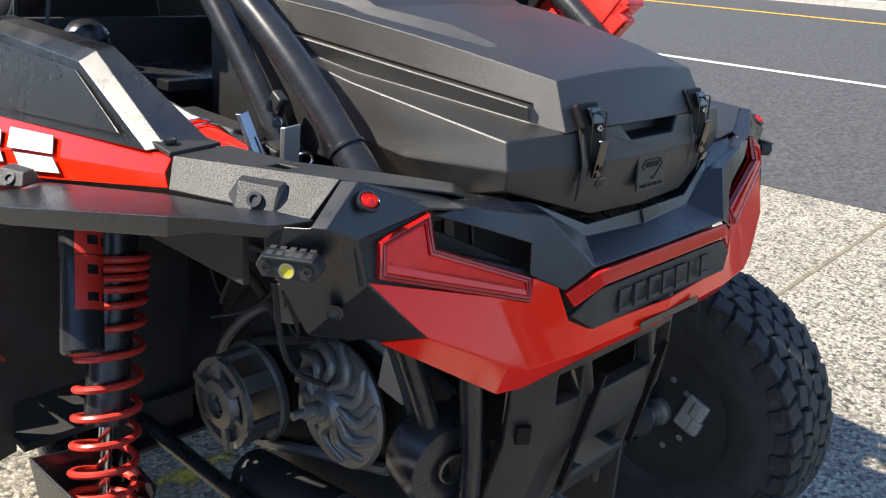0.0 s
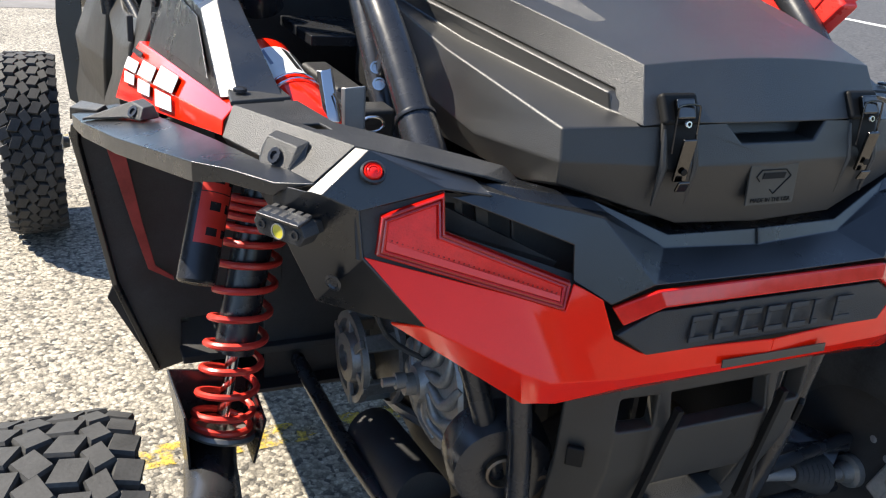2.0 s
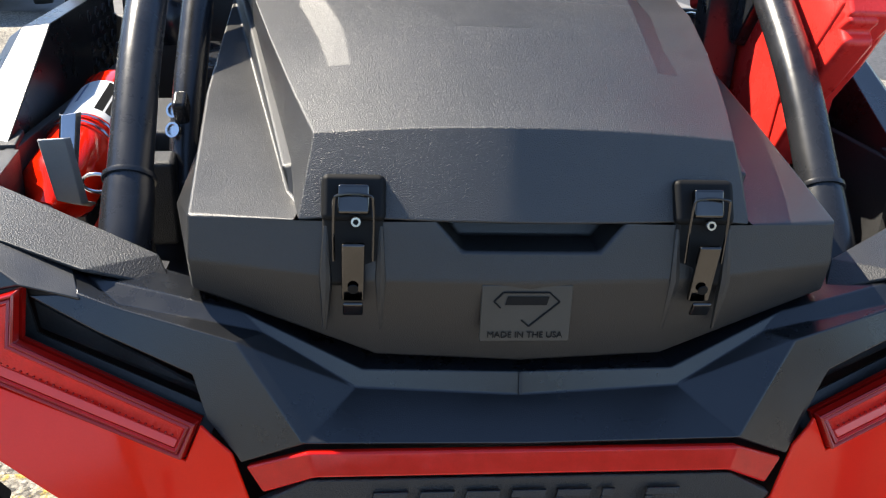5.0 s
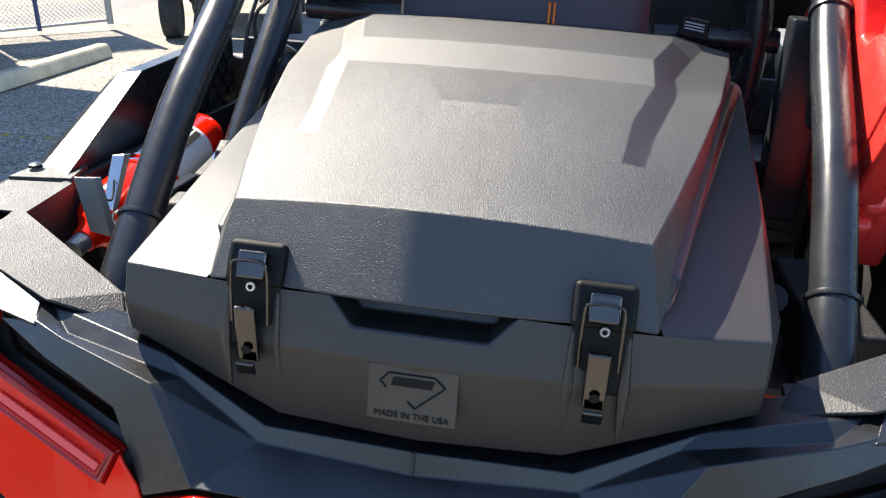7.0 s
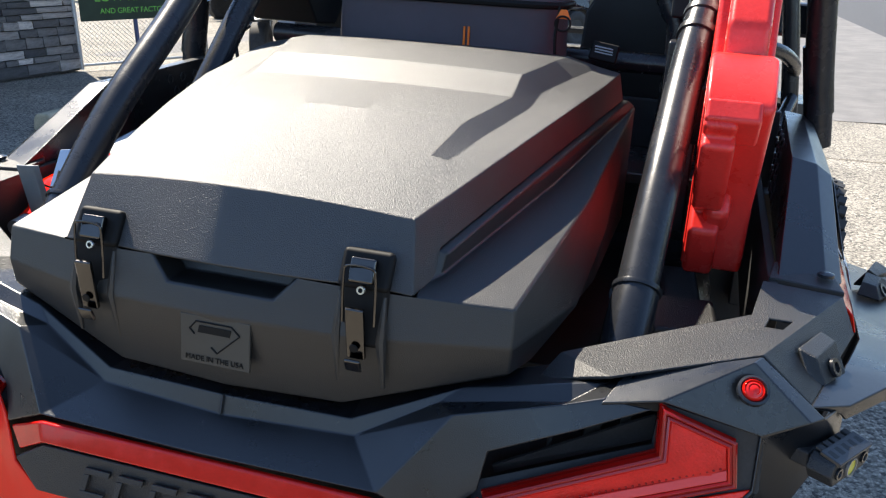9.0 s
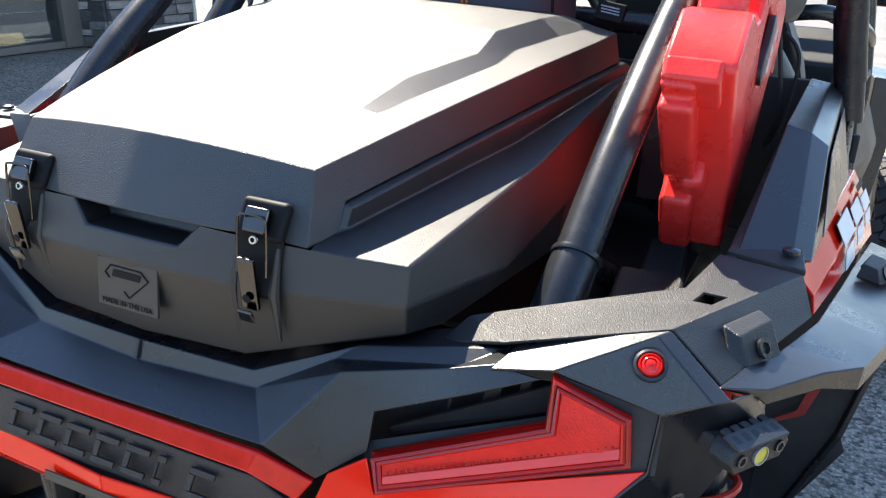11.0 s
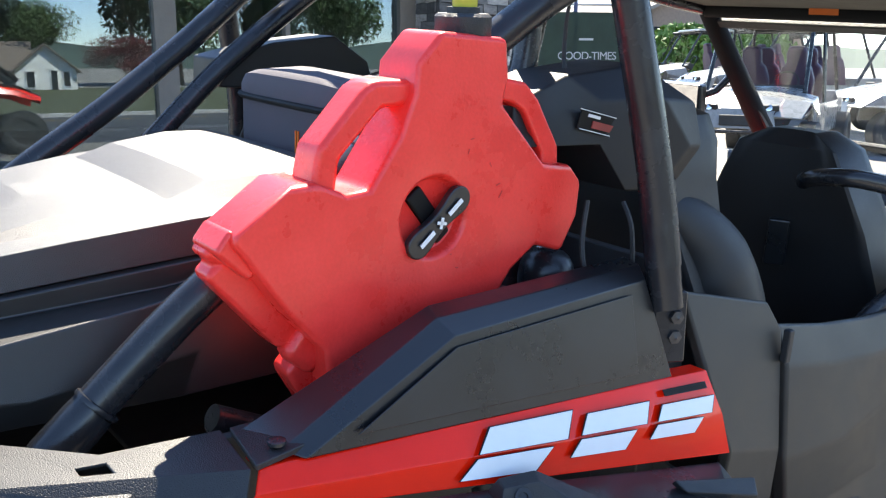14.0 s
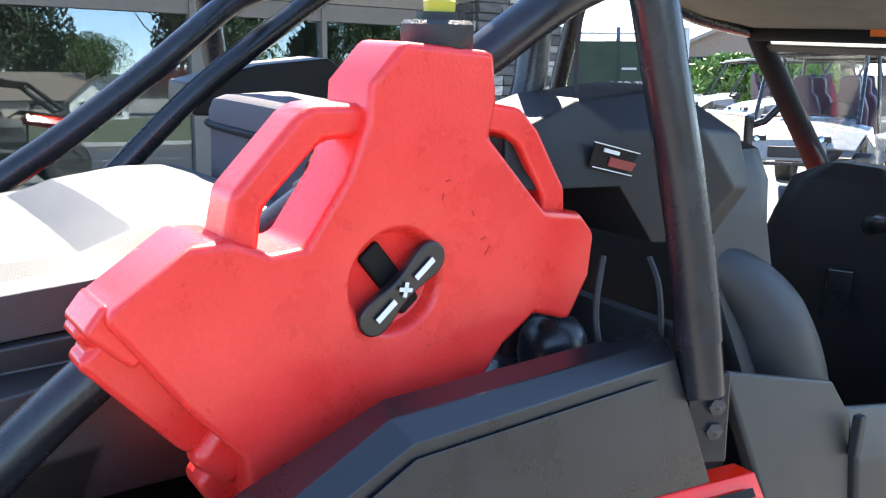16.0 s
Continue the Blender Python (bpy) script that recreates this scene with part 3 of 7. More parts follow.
def lug_mesh(bm, m, a, b, c, taper):
    base = [bm.verts.new(m @ Vector((x * a, y * b, -c))) for x, y in ((-1, -1), (1, -0.7), (1, 1), (-1, 0.7))]
    edge = [bm.verts.new(m @ Vector((x * a * 0.95, y * b * 0.95, c * 0.45))) for x, y in ((-1, -1), (1, -0.7), (1, 1), (-1, 0.7))]
    top = [bm.verts.new(m @ Vector((x * a * taper, y * b * taper, c))) for x, y in ((-1, -1), (1, -0.7), (1, 1), (-1, 0.7))]
    bm.faces.new(top)
    for p, q in ((base, edge), (edge, top)):
        for i in range(4):
            bm.faces.new((p[i], p[(i + 1) % 4], q[(i + 1) % 4], q[i]))
    return bm


def lugs(width, r):
    """Every tread lug of a tyre: its kind, its place and its size."""
    rng = random.Random(5)
    h, count = width / 2, 37
    step = 2 * math.pi * r / count
    for i in range(count):
        a = 2 * math.pi * i / count
        for row, (x, ww, ll, tw) in enumerate(((-0.82, 0.19, 0.46, 12), (-0.46, 0.185, 0.52, -24), (-0.10, 0.185, 0.50, 26), (0.26, 0.185, 0.52, -22), (0.58, 0.15, 0.48, 18), (0.86, 0.17, 0.46, -12))):
            b = a + (row % 2) * math.pi / count + rng.uniform(-0.012, 0.012)
            m = Matrix.Rotation(b, 4, "X") @ Matrix.Translation((x * h, 0, r * (0.978 if abs(x) < 0.7 else 0.955))) @ pose(0, 0, 0, 0, 18 * (x if abs(x) > 0.7 else 0), tw + rng.uniform(-4, 4))
            yield row, m, (ww * h, step * ll, r * 0.026, 0.84)
        for s in (-1, 1):
            m = Matrix.Rotation(a, 4, "X") @ Matrix.Translation((s * h * 0.985, 0, r * (0.88 if i % 2 else 0.90))) @ pose(0, 0, 0, 0, 90 * s, 0)
            yield 6 + i % 2, m, (r * (0.055 if i % 2 else 0.035), step * 0.30, h * 0.05, 0.85)


def rim_mesh(width, r, s):
    bm = bmesh.new()
    h = width / 2
    rot = Matrix.Rotation(math.pi / 2, 4, "Y")
    lathe(bm, [(r * 0.52, -h * 0.85), (r * 0.50, -h * 0.8), (r * 0.46, -h * 0.4), (r * 0.46, h * 0.3), (r * 0.50, h * 0.8), (r * 0.52, h * 0.85), (r * 0.53, h * 0.8), (r * 0.53, -h * 0.8)], 40, rot)
    return bm


def spoke_mesh(width, r, s, i):
    a = 2 * math.pi * i / 7
    m = Matrix.Rotation(a, 4, "X") @ Matrix.Translation((s * width * 0.225, 0, r * 0.30))
    bm = bmesh.new()
    bmesh.ops.create_cube(bm, size=1.0, matrix=m @ Matrix.Diagonal((0.022, r * 0.13, r * 0.36, 1)))
    return bm


RT = 0.405
for y, xo, w in ((0.26, 1.06, 0.26), (3.30, 1.09, 0.23)):
    for s in (1, -1):
        c = Vector((s * (xo - w / 2), y, GROUND + RT))
        wh = part("wheel", mirrored(rim_mesh(w, RT, 1), s), DARK, veh, "black alloy wheel with a knobbly off-road tyre", 0.0)
        part("tyre", tyre_mesh(w, RT), RUBBER, wh, "knobbly black off-road tyre", 0.0, smooth=True)
        if s > 0 and y < 1:
            # the rear wheel beside the path has every lug as a piece
            kinds = {}
            for kind, m, size in lugs(w, RT):
                if kind not in kinds:
                    one = lug_mesh(bmesh.new(), Matrix(), *size)
                    kinds[kind] = bpy.data.meshes.new("tread_lug")
                    one.to_mesh(kinds[kind]), one.free()
                    kinds[kind].materials.append(RUBBER)
                lug = new("tread_lug", kinds[kind])
                lug.parent = wh
                lug.matrix_local = Matrix.Translation(-BASE[wh.name]) @ m
        else:
            tread = bmesh.new()
            for kind, m, size in lugs(w, RT):
                lug_mesh(tread, m, *size)
            tagged(part("tread", tread, RUBBER, wh, "rows of rubber tread lugs", 0.0, smooth=False), kind="stuff")
        wh.location = c
        for i in range(7):
            part("spoke", spoke_mesh(w, RT, s, i), DARK, wh, "", 0.006)
        part("hub", turned([(0.0, -0.04), (RT * 0.16, -0.03), (RT * 0.16, 0.03), (0, 0.04)], 20, Matrix.Translation((s * w * 0.2, 0, 0)) @ Matrix.Rotation(math.pi / 2, 4, "Y")), GREYMETAL, wh)
        rot = part("brake_disc", turned([(0.13, -0.004), (0.13, 0.004), (0.06, 0.004), (0.06, -0.004), (0.13, -0.004)], 32, Matrix.Translation((-s * 0.06, 0, 0)) @ Matrix.Rotation(math.pi / 2, 4, "Y")), GREYMETAL, wh, "steel brake disc")
        kn = part("hub_carrier", turned([(0, -0.02), (0.05, -0.02), (0.058, 0.0), (0.045, 0.012), (0.04, 0.05), (0.028, 0.055), (0.022, 0.08), (0, 0.082)], 20, Matrix.Translation((-s * 0.075, 0, 0)) @ Matrix.Rotation(-s * math.pi / 2, 4, "Y")), ALU, wh, "cast aluminium hub carrier")
        for k in range(6):
            a = 2 * math.pi * k / 6
            part("hub_bolt", turned([(0.008, 0), (0.008, 0.014), (0.004, 0.016), (0, 0.016)], 8, Matrix.Translation((-s * 0.075, 0.05 * math.cos(a), 0.05 * math.sin(a))) @ Matrix.Rotation(-s * math.pi / 2, 4, "Y")), CHROME, kn, "steel bolt")
        cal = part("brake_caliper", boxes(((-s * 0.09, -0.10, 0.03), (0.06, 0.07, 0.11), (20, 0, 0)), ((-s * 0.09, -0.115, 0.05), (0.07, 0.035, 0.05), (20, 0, 0)), ((-s * 0.09, -0.115, 0.0), (0.07, 0.035, 0.05), (20, 0, 0))), CAST, wh, "cast brake caliper", 0.008)
        knuckle = prism([(0.03, 0.13), (-0.05, 0.14), (-0.10, 0.09), (-0.085, 0.02), (-0.10, -0.06), (-0.05, -0.13), (0.03, -0.12), (0.06, -0.04), (0.055, 0.06)], 0.028, Matrix.Translation((-s * 0.082, 0, 0)) @ Matrix(((0, 0, 1, 0), (1, 0, 0, 0), (0, 1, 0, 0), (0, 0, 0, 1))))
        kp = part("knuckle", knuckle, CAST, wh, "cast aluminium knuckle plate", 0.008)
        for py, pz in ((-0.03, 0.11), (-0.075, 0.085), (-0.03, -0.10), (-0.075, -0.055), (0.035, 0.04)):
            part("knuckle_bolt", turned([(0.011, 0), (0.011, 0.02), (0.006, 0.022), (0, 0.022)], 8, Matrix.Translation((-s * 0.09, py, pz)) @ Matrix.Rotation(-s * math.pi / 2, 4, "Y")), GREYMETAL, kp, "steel bolt")

# shock absorbers
def spring(a, b, r, wire, gaps):
    a, b = Vector(a), Vector(b)
    ax = (b - a)
    z = ax.normalized()
    x = z.orthogonal().normalized()
    y = z.cross(x)
    pts = []
    for i in range(len(gaps) - 1):
        for k in range(20):
            t = (i + k / 20)
            h = gaps[i] + (gaps[i + 1] - gaps[i]) * k / 20
            pts.append(a + ax * h + (x * math.cos(2 * math.pi * t) + y * math.sin(2 * math.pi * t)) * r)
    return bar(pts, wire, 8)


for s in (1, -1):
    low, top = Vector((s * 0.604, 0.69, 0.452)), Vector((s * 0.500, 0.785, 0.925))
    sh = part("shock_absorber", bar([low.lerp(top, -0.1), low.lerp(top, 0.5)], 0.014), CHROME, veh, "rear shock absorber with a red coil spring")
    part("damper_body", bar([low.lerp(top, 0.34), low.lerp(top, 0.345), low.lerp(top, 1.35)], [0.02, 0.042, 0.042], 20), TUBE, sh, "black damper tube")
    part("coil_spring", spring(low, top, 0.060, 0.0076, [0, 0.03, 0.11, 0.22, 0.33, 0.44, 0.56, 0.68, 0.78, 0.86, 0.91, 0.95, 0.985, 1.02]), SPRING, sh, "red coil spring")
    part("spring_seat", turned([(0.072, -0.006), (0.076, 0.0), (0.072, 0.008), (0.03, 0.008), (0.03, -0.006), (0.072, -0.006)], 24, aim(low - (top - low) * 0.015, top - low)), ALU, sh, "aluminium spring seat")
    r0, r1 = (Vector((0.608, 0.635, 0.828)), Vector((0.583, 0.635, 1.030))) if s > 0 else (Vector((-0.662, 0.585, 0.845)), Vector((-0.600, 0.695, 1.045)))
    rv = part("reservoir", bar([r0, r0.lerp(r1, 0.02), r0.lerp(r1, 0.98), r1], [0.030, 0.036, 0.036, 0.030], 24), TUBE, sh, "black gas reservoir with red graphic shapes")
    d = (r1 - r0).normalized()
    face = Vector((s * -0.1, -1, 0.1))
    for t0, hgt, wd in ((0.40, 0.045, 0.05), (0.60, 0.05, 0.046), (0.82, 0.05, 0.05)):
        c = r0.lerp(r1, t0)
        bm = bmesh.new()
        vs = []
        for hh in (-hgt / 2, -hgt / 6, hgt / 6, hgt / 2):
            vs.append([bm.verts.new(c + d * hh + (aim((0, 0, 0), d).to_3x3() @ Vector((math.cos(a), math.sin(a), 0))) * 0.0366) for a in [ang + k * 0.28 for k in range(-3, 4) for ang in [0]]])
        for i, (p, q) in enumerate(zip(vs, vs[1:])):
            for k in range(6):
                if i != 1 or k in (0, 1, 4):
                    bm.faces.new((p[k], p[k + 1], q[k + 1], q[k]))
        m = aim((0, 0, 0), d).to_3x3()
        ang0 = math.atan2((m.inverted() @ face).y, (m.inverted() @ face).x)
        bmesh.ops.rotate(bm, verts=bm.verts[:], cent=c, matrix=Matrix.Rotation(ang0, 3, d))
        part("graphic", bm, SPRING, rv, "red graphic shape", 0, smooth=True)

# cage
for s in (1, -1):
    part("cage_tube", bar([(s * 0.408, 0.16, 1.205), (s * 0.411, 0.215, 1.26), (s * 0.418, 0.34, 1.37), (s * 0.427, 0.53, 1.498), (s * 0.445, 0.70, 1.622), (s * 0.447, 0.766, 1.676), (s * 0.475, 0.88, 1.757), (s * 0.49, 1.0, 1.80)], 0.0255, 18, 5), TUBE, veh, "black steel cage tube")
    part("tube_collar", bar([(s * 0.404, 0.125, 1.165), (s * 0.407, 0.155, 1.20), (s * 0.4095, 0.19, 1.234), (s * 0.4105, 0.203, 1.246)], [0.031, 0.0295, 0.0285, 0.0275], 20), TUBE, veh)
    part("collar_ring", turned([(0.026, -0.004), (0.0300, -0.003), (0.0305, 0.0), (0.0300, 0.003), (0.026, 0.004)], 24, aim((s * 0.4107, 0.206, 1.249), (s * 0.03, 0.72, 0.70))), TUBE, veh, "black ring at the foot of the tube")
    if s < 0:
        plate_ = part("tube_bracket", boxes(((s * 0.388, 0.425, 1.255), (0.020, 0.030, 0.10), (32, 0, 0))), TUBE, veh, "black bolted tube bracket", 0.006)
        for by, bz in ((0.424, 1.276), (0.409, 1.253)):
            part("bolt", turned([(0.0105, 0), (0.0105, 0.006), (0.0075, 0.006), (0.0065, 0.002), (0, 0.002)], 14, aim((s * 0.397, by - 0.012, bz), (s * 0.35, -0.85, 0.4))), CHROME, plate_, "bright flanged bolt")
    inner_line = [(0.380, 0.90, 1.10), (0.387, 0.90, 1.297), (0.392, 0.90, 1.381), (0.391, 0.90, 1.505), (0.372, 0.905, 1.545), (0.354, 0.91, 1.59), (0.352, 0.93, 1.65), (0.348, 0.94, 1.80)] if s > 0 else [(-0.382, 0.36, 1.15), (-0.386, 0.44, 1.27), (-0.384, 0.62, 1.45), (-0.380, 0.78, 1.60), (-0.40, 1.0, 1.755), (-0.42, 1.1, 1.81)]
    part("cage_tube", bar(inner_line, 0.0225, 16, 5), TUBE, veh)
    part("cage_post", bar([(s * 0.665, 0.941, 1.318), (s * 0.664, 0.940, 1.33), (s * 0.638, 0.92, 1.50), (s * 0.612, 0.885, 1.67), (s * 0.590, 0.862, 1.785), (s * 0.54, 0.872, 1.838)], 0.0255, 18, 6), TUBE, veh)
    part("cage_tube", bar([(s * 0.55, 0.87, 1.835), (s * 0.565, 1.18, 1.868), (s * 0.575, 1.5, 1.890), (s * 0.575, 2.15, 1.882), (s * 0.565, 2.47, 1.812), (s * 0.55, 2.78, 1.778)], 0.0255, 14, 6), TUBE, veh)
    part("front_pillar", bar([(s * 0.548, 2.77, 1.778), (s * 0.550, 2.90, 1.66), (s * 0.575, 3.34, 1.29)], [0.034, 0.038, 0.045], 14, 5), MATT, veh, "thick black front pillar")
    part("cage_post", bar([(s * 0.695, 1.955, 1.12), (s * 0.693, 1.955, 1.24), (s * 0.645, 1.955, 1.55), (s * 0.575, 1.955, 1.865)], 0.0245, 14, 5), TUBE, veh)
for c in ((0.4345, 0.602, 1.548), (0.4305, 0.566, 1.523)):
    part("tube_clamp", turned([(0.0262, -0.007), (0.0290, -0.006), (0.0290, 0.006), (0.0262, 0.007)], 24, aim(c, (0.09, 0.80, 0.58))), SMOOTH, veh, "black clamp ring on the cage tube")
part("cage_tube", bar([(-0.54, 0.87, 1.836), (0.54, 0.87, 1.836)], 0.0235), TUBE, veh)
part("header_rail", bar([(-0.54, 2.755, 1.778), (0.54, 2.755, 1.778)], 0.03, 14), MATT, veh, "black rail over the windshield")
part("cage_tube", bar([(-0.43, 0.90, 1.440), (0.43, 0.90, 1.440)], 0.02), TUBE, veh)
part("roof", shell([(-0.55, 1.02, 1.870), (0.55, 1.02, 1.870), (-0.58, 1.5, 1.912), (0.58, 1.5, 1.912), (-0.58, 2.15, 1.908), (0.58, 2.15, 1.908), (-0.56, 2.47, 1.842), (0.56, 2.47, 1.842), (-0.55, 2.80, 1.812), (0.55, 2.80, 1.812)],
                   [(0, 1, 3, 2), (2, 3, 5, 4), (4, 5, 7, 6), (6, 7, 9, 8)], 0.03, (0, 0, 1)), surface("grey roof surface", (0.20, 0.185, 0.16), 0.9, vary=0.2, spec=0.1), veh, "pale grey roof panel", 0.01)

# ---- cargo box ----
crate = thing("cargo_box", "black moulded cargo box with two steel latches in the vehicle bed", "cargo box", (0, 0.2, 1.16))


def half_shell(right, faces, thick, out):
    """A skin given by its right half, mirrored over x."""
    n = len(right)
    left = [(-x, y, z) for x, y, z in right]
    return shell(right + left, list(faces) + [tuple(i + n for i in reversed(f)) for f in faces], thick, out)


def crate_body():
    r = [(0.0, -0.050, 1.301), (0.150, -0.046, 1.299), (0.211, -0.036, 1.296), (0.307, -0.010, 1.291),
         (0.0, -0.066, 1.250), (0.150, -0.060, 1.250), (0.308, -0.018, 1.250),
         (0.0, -0.050, 1.160), (0.136, -0.046, 1.165), (0.307, -0.014, 1.219),
         (0.218, 0.022, 1.302), (0.334, 0.290, 1.331), (0.279, 0.345, 1.334), (0.336, 0.672, 1.403),
         (0.312, 0.06, 1.20), (0.345, 0.34, 1.20), (0.347, 0.67, 1.20), (0.347, 0.67, 1.395), (0.0, 0.67, 1.42), (0.0, 0.67, 1.20), (0.0, 0.0, 1.18), (0.225, 0.022, 1.327),
         (0.084, -0.049, 1.301), (0.062, -0.0575, 1.277), (0.0, -0.058, 1.277), (0.084, -0.012, 1.301), (0.062, -0.020, 1.277), (0.0, -0.020, 1.277), (0.0, -0.012, 1.302),
         (0.205, 0.022, 1.331), (0.315, 0.665, 1.407), (0.205, -0.01, 1.30), (0.350, 0.150, 1.243), (0.350, 0.36, 1.262)]
    f = [(24, 4, 5, 1, 22, 23), (22, 25, 26, 23), (23, 26, 27, 24), (25, 28, 27, 26), (1, 5, 6, 3, 2), (4, 7, 8, 5), (5, 8, 9, 6), (2, 3, 11, 12, 10), (10, 12, 17, 13, 21), (12, 11, 17),
         (21, 13, 30, 29), (10, 21, 29, 31), (2, 10, 31), (3, 6, 32, 33, 11), (6, 9, 14, 32), (14, 15, 33, 32), (11, 33, 15, 16, 17), (13, 17, 16, 19, 18, 30), (7, 20, 14, 9, 8), (20, 19, 16, 15, 14)]
    return half(r, f, 0, (0, -1, 1))


part("body", crate_body(), BOX, crate, "", 0.006)


def crate_lid():
    """The lid by cross rows: crowned centre, panel edge, panel foot, outer edge and skirt."""
    ys = [-0.012, 0.07, 0.14, 0.235, 0.385, 0.45, 0.56, 0.655]
    centre = [1.378, 1.392, 1.404, 1.427, 1.439, 1.463, 1.475, 1.472]
    edge = [(0.150, 1.3705), (0.156, 1.386), (0.162, 1.399), (0.172, 1.422), (0.200, 1.436), (0.198, 1.459), (0.226, 1.470), (0.232, 1.468)]
    foot = [(0.165, 1.3690), (0.180, 1.383), (0.185, 1.396), (0.198, 1.406), (0.228, 1.424), (0.228, 1.435), (0.256, 1.446), (0.285, 1.455)]
    side = [(0.194, 1.366), (0.213, 1.379), (0.230, 1.391), (0.252, 1.406), (0.283, 1.426), (0.292, 1.431), (0.309, 1.441), (0.318, 1.448)]
    v, low = [], []
    for i, y in enumerate(ys):
        k = (y - 0.022) / 0.618
        d = 1 if i == 0 else 0
        row = [(edge[i][0] * u, y + 0.008 * u * u * d, centre[i] + (edge[i][1] - centre[i]) * u * u) for u in (0, 0.25, 0.5, 0.75, 1)]
        v += row + [(foot[i][0], y + 0.009 * d, foot[i][1]), (side[i][0], y + 0.012 * d, side[i][1]), (0.216 + 0.109 * k, y, 1.331 + 0.072 * k) if i else (0.207, -0.036, 1.2965)]
    f = [(8 * i + k, 8 * i + k + 1, 8 * i + k + 9, 8 * i + k + 8) for i in range(7) for k in range(7) if (i, k) != (0, 6)]
    n = len(v)
    v += [(x, -0.054 + 0.02 * (x / 0.207) ** 2, 1.3025 - 0.002 * (x / 0.207) ** 2) for x in (0, 0.0375, 0.075, 0.1125, 0.15, 0.165)] + [(0.214, 0.014, 1.2995), (0.216, 0.022, 1.331)]
    f += [(k, n + k, n + k + 1, k + 1) for k in range(5)] + [(5, n + 5, 7, 6), (6, 7, n + 6, n + 7, 15, 14), tuple(range(56, 64))]
    return half(v, f, 0.004, (0, 0, 1))


lid = part("lid", crate_lid(), LIDBLACK, crate, "", 0.005, angle=9)

# ---- fuel can ----
can = thing("fuel_can", "red moulded fuel can with a black screw mount and yellow cap", "fuel can", (0.5, 0.6, 1.25))
CAN_OUT = [(0.300, 1.438), (0.325, 1.470), (0.392, 1.517), (0.425, 1.516), (0.465, 1.500), (0.498, 1.503), (0.540, 1.565), (0.560, 1.615), (0.562, 1.650), (0.598, 1.690), (0.708, 1.684), (0.716, 1.632), (0.709, 1.598), (0.795, 1.514), (0.850, 1.508),
           (0.878, 1.480), (0.875, 1.430), (0.846, 1.378), (0.790, 1.395), (0.745, 1.365), (0.722, 1.335), (0.600, 1.262), (0.452, 1.196), (0.405, 1.273), (0.430, 1.300), (0.395, 1.308), (0.303, 1.412), (0.318, 1.425)]


CAN_FRONT = CAN_OUT[1:22] + [(0.505, 1.208), (0.468, 1.198), (0.446, 1.240), (0.437, 1.308), (0.385, 1.366), (0.332, 1.440), (0.318, 1.458)]
KNOB = (0.598, 1.458)


def slab(poly, x0, x1):
    return prism(poly, x1 - x0, Matrix(((0, 0, 1, x0), (1, 0, 0, 0), (0, 1, 0, 0), (0, 0, 0, 1))))


def can_body():
    """The can's outline with a round dish sunk into its outer face."""
    bm = bmesh.new()
    front = [bm.verts.new((0.540, y, z)) for y, z in CAN_FRONT]
    back = [bm.verts.new((0.455, y, z)) for y, z in CAN_FRONT]
    n = len(front)
    for i in range(n):
        bm.faces.new((front[i], front[(i + 1) % n], back[(i + 1) % n], back[i]))
    bm.faces.new(back)
    rings = [[bm.verts.new((x, KNOB[0] + r * math.cos(a), KNOB[1] + r * math.sin(a))) for a in (2 * math.pi * k / 40 for k in range(40))] for r, x in ((0.0590, 0.540), (0.0565, 0.5393), (0.0535, 0.5365), (0.0505, 0.531), (0.0480, 0.5245), (0.046, 0.523), (0.0, 0.522))]
    for a, b in zip(rings, rings[1:]):
        for k in range(40):
            bm.faces.new((a[k], a[(k + 1) % 40], b[(k + 1) % 40], b[k]))
    rim = [e for e in bm.edges if e.is_boundary and all(abs(v.co.x - 0.54) < 1e-6 for v in e.verts)]
    bmesh.ops.triangle_fill(bm, edges=rim, use_beauty=True)
    bmesh.ops.remove_doubles(bm, verts=bm.verts[:], dist=1e-5)
    bmesh.ops.recalc_face_normals(bm, faces=bm.faces[:])
    return bm


part("body", can_body(), CANRED, can, "", 0.011, angle=45)

part("back_flange", slab([(0.300, 1.438), (0.345, 1.480), (0.470, 1.330), (0.500, 1.210), (0.452, 1.194), (0.405, 1.273), (0.430, 1.300), (0.395, 1.308), (0.303, 1.412), (0.318, 1.425)], 0.458, 0.500), CANRED, can, "stepped edge of the can", 0.008)

part("end_ledge", slab([(0.303, 1.447), (0.322, 1.472), (0.372, 1.440), (0.345, 1.408)], 0.458, 0.526), CANRED, can, "small moulded ledge", 0.006)
part("end_boss", slab([(0.395, 1.300), (0.430, 1.345), (0.470, 1.310), (0.440, 1.262)], 0.475, 0.512), CANRED, can, "rounded moulded boss", 0.014)

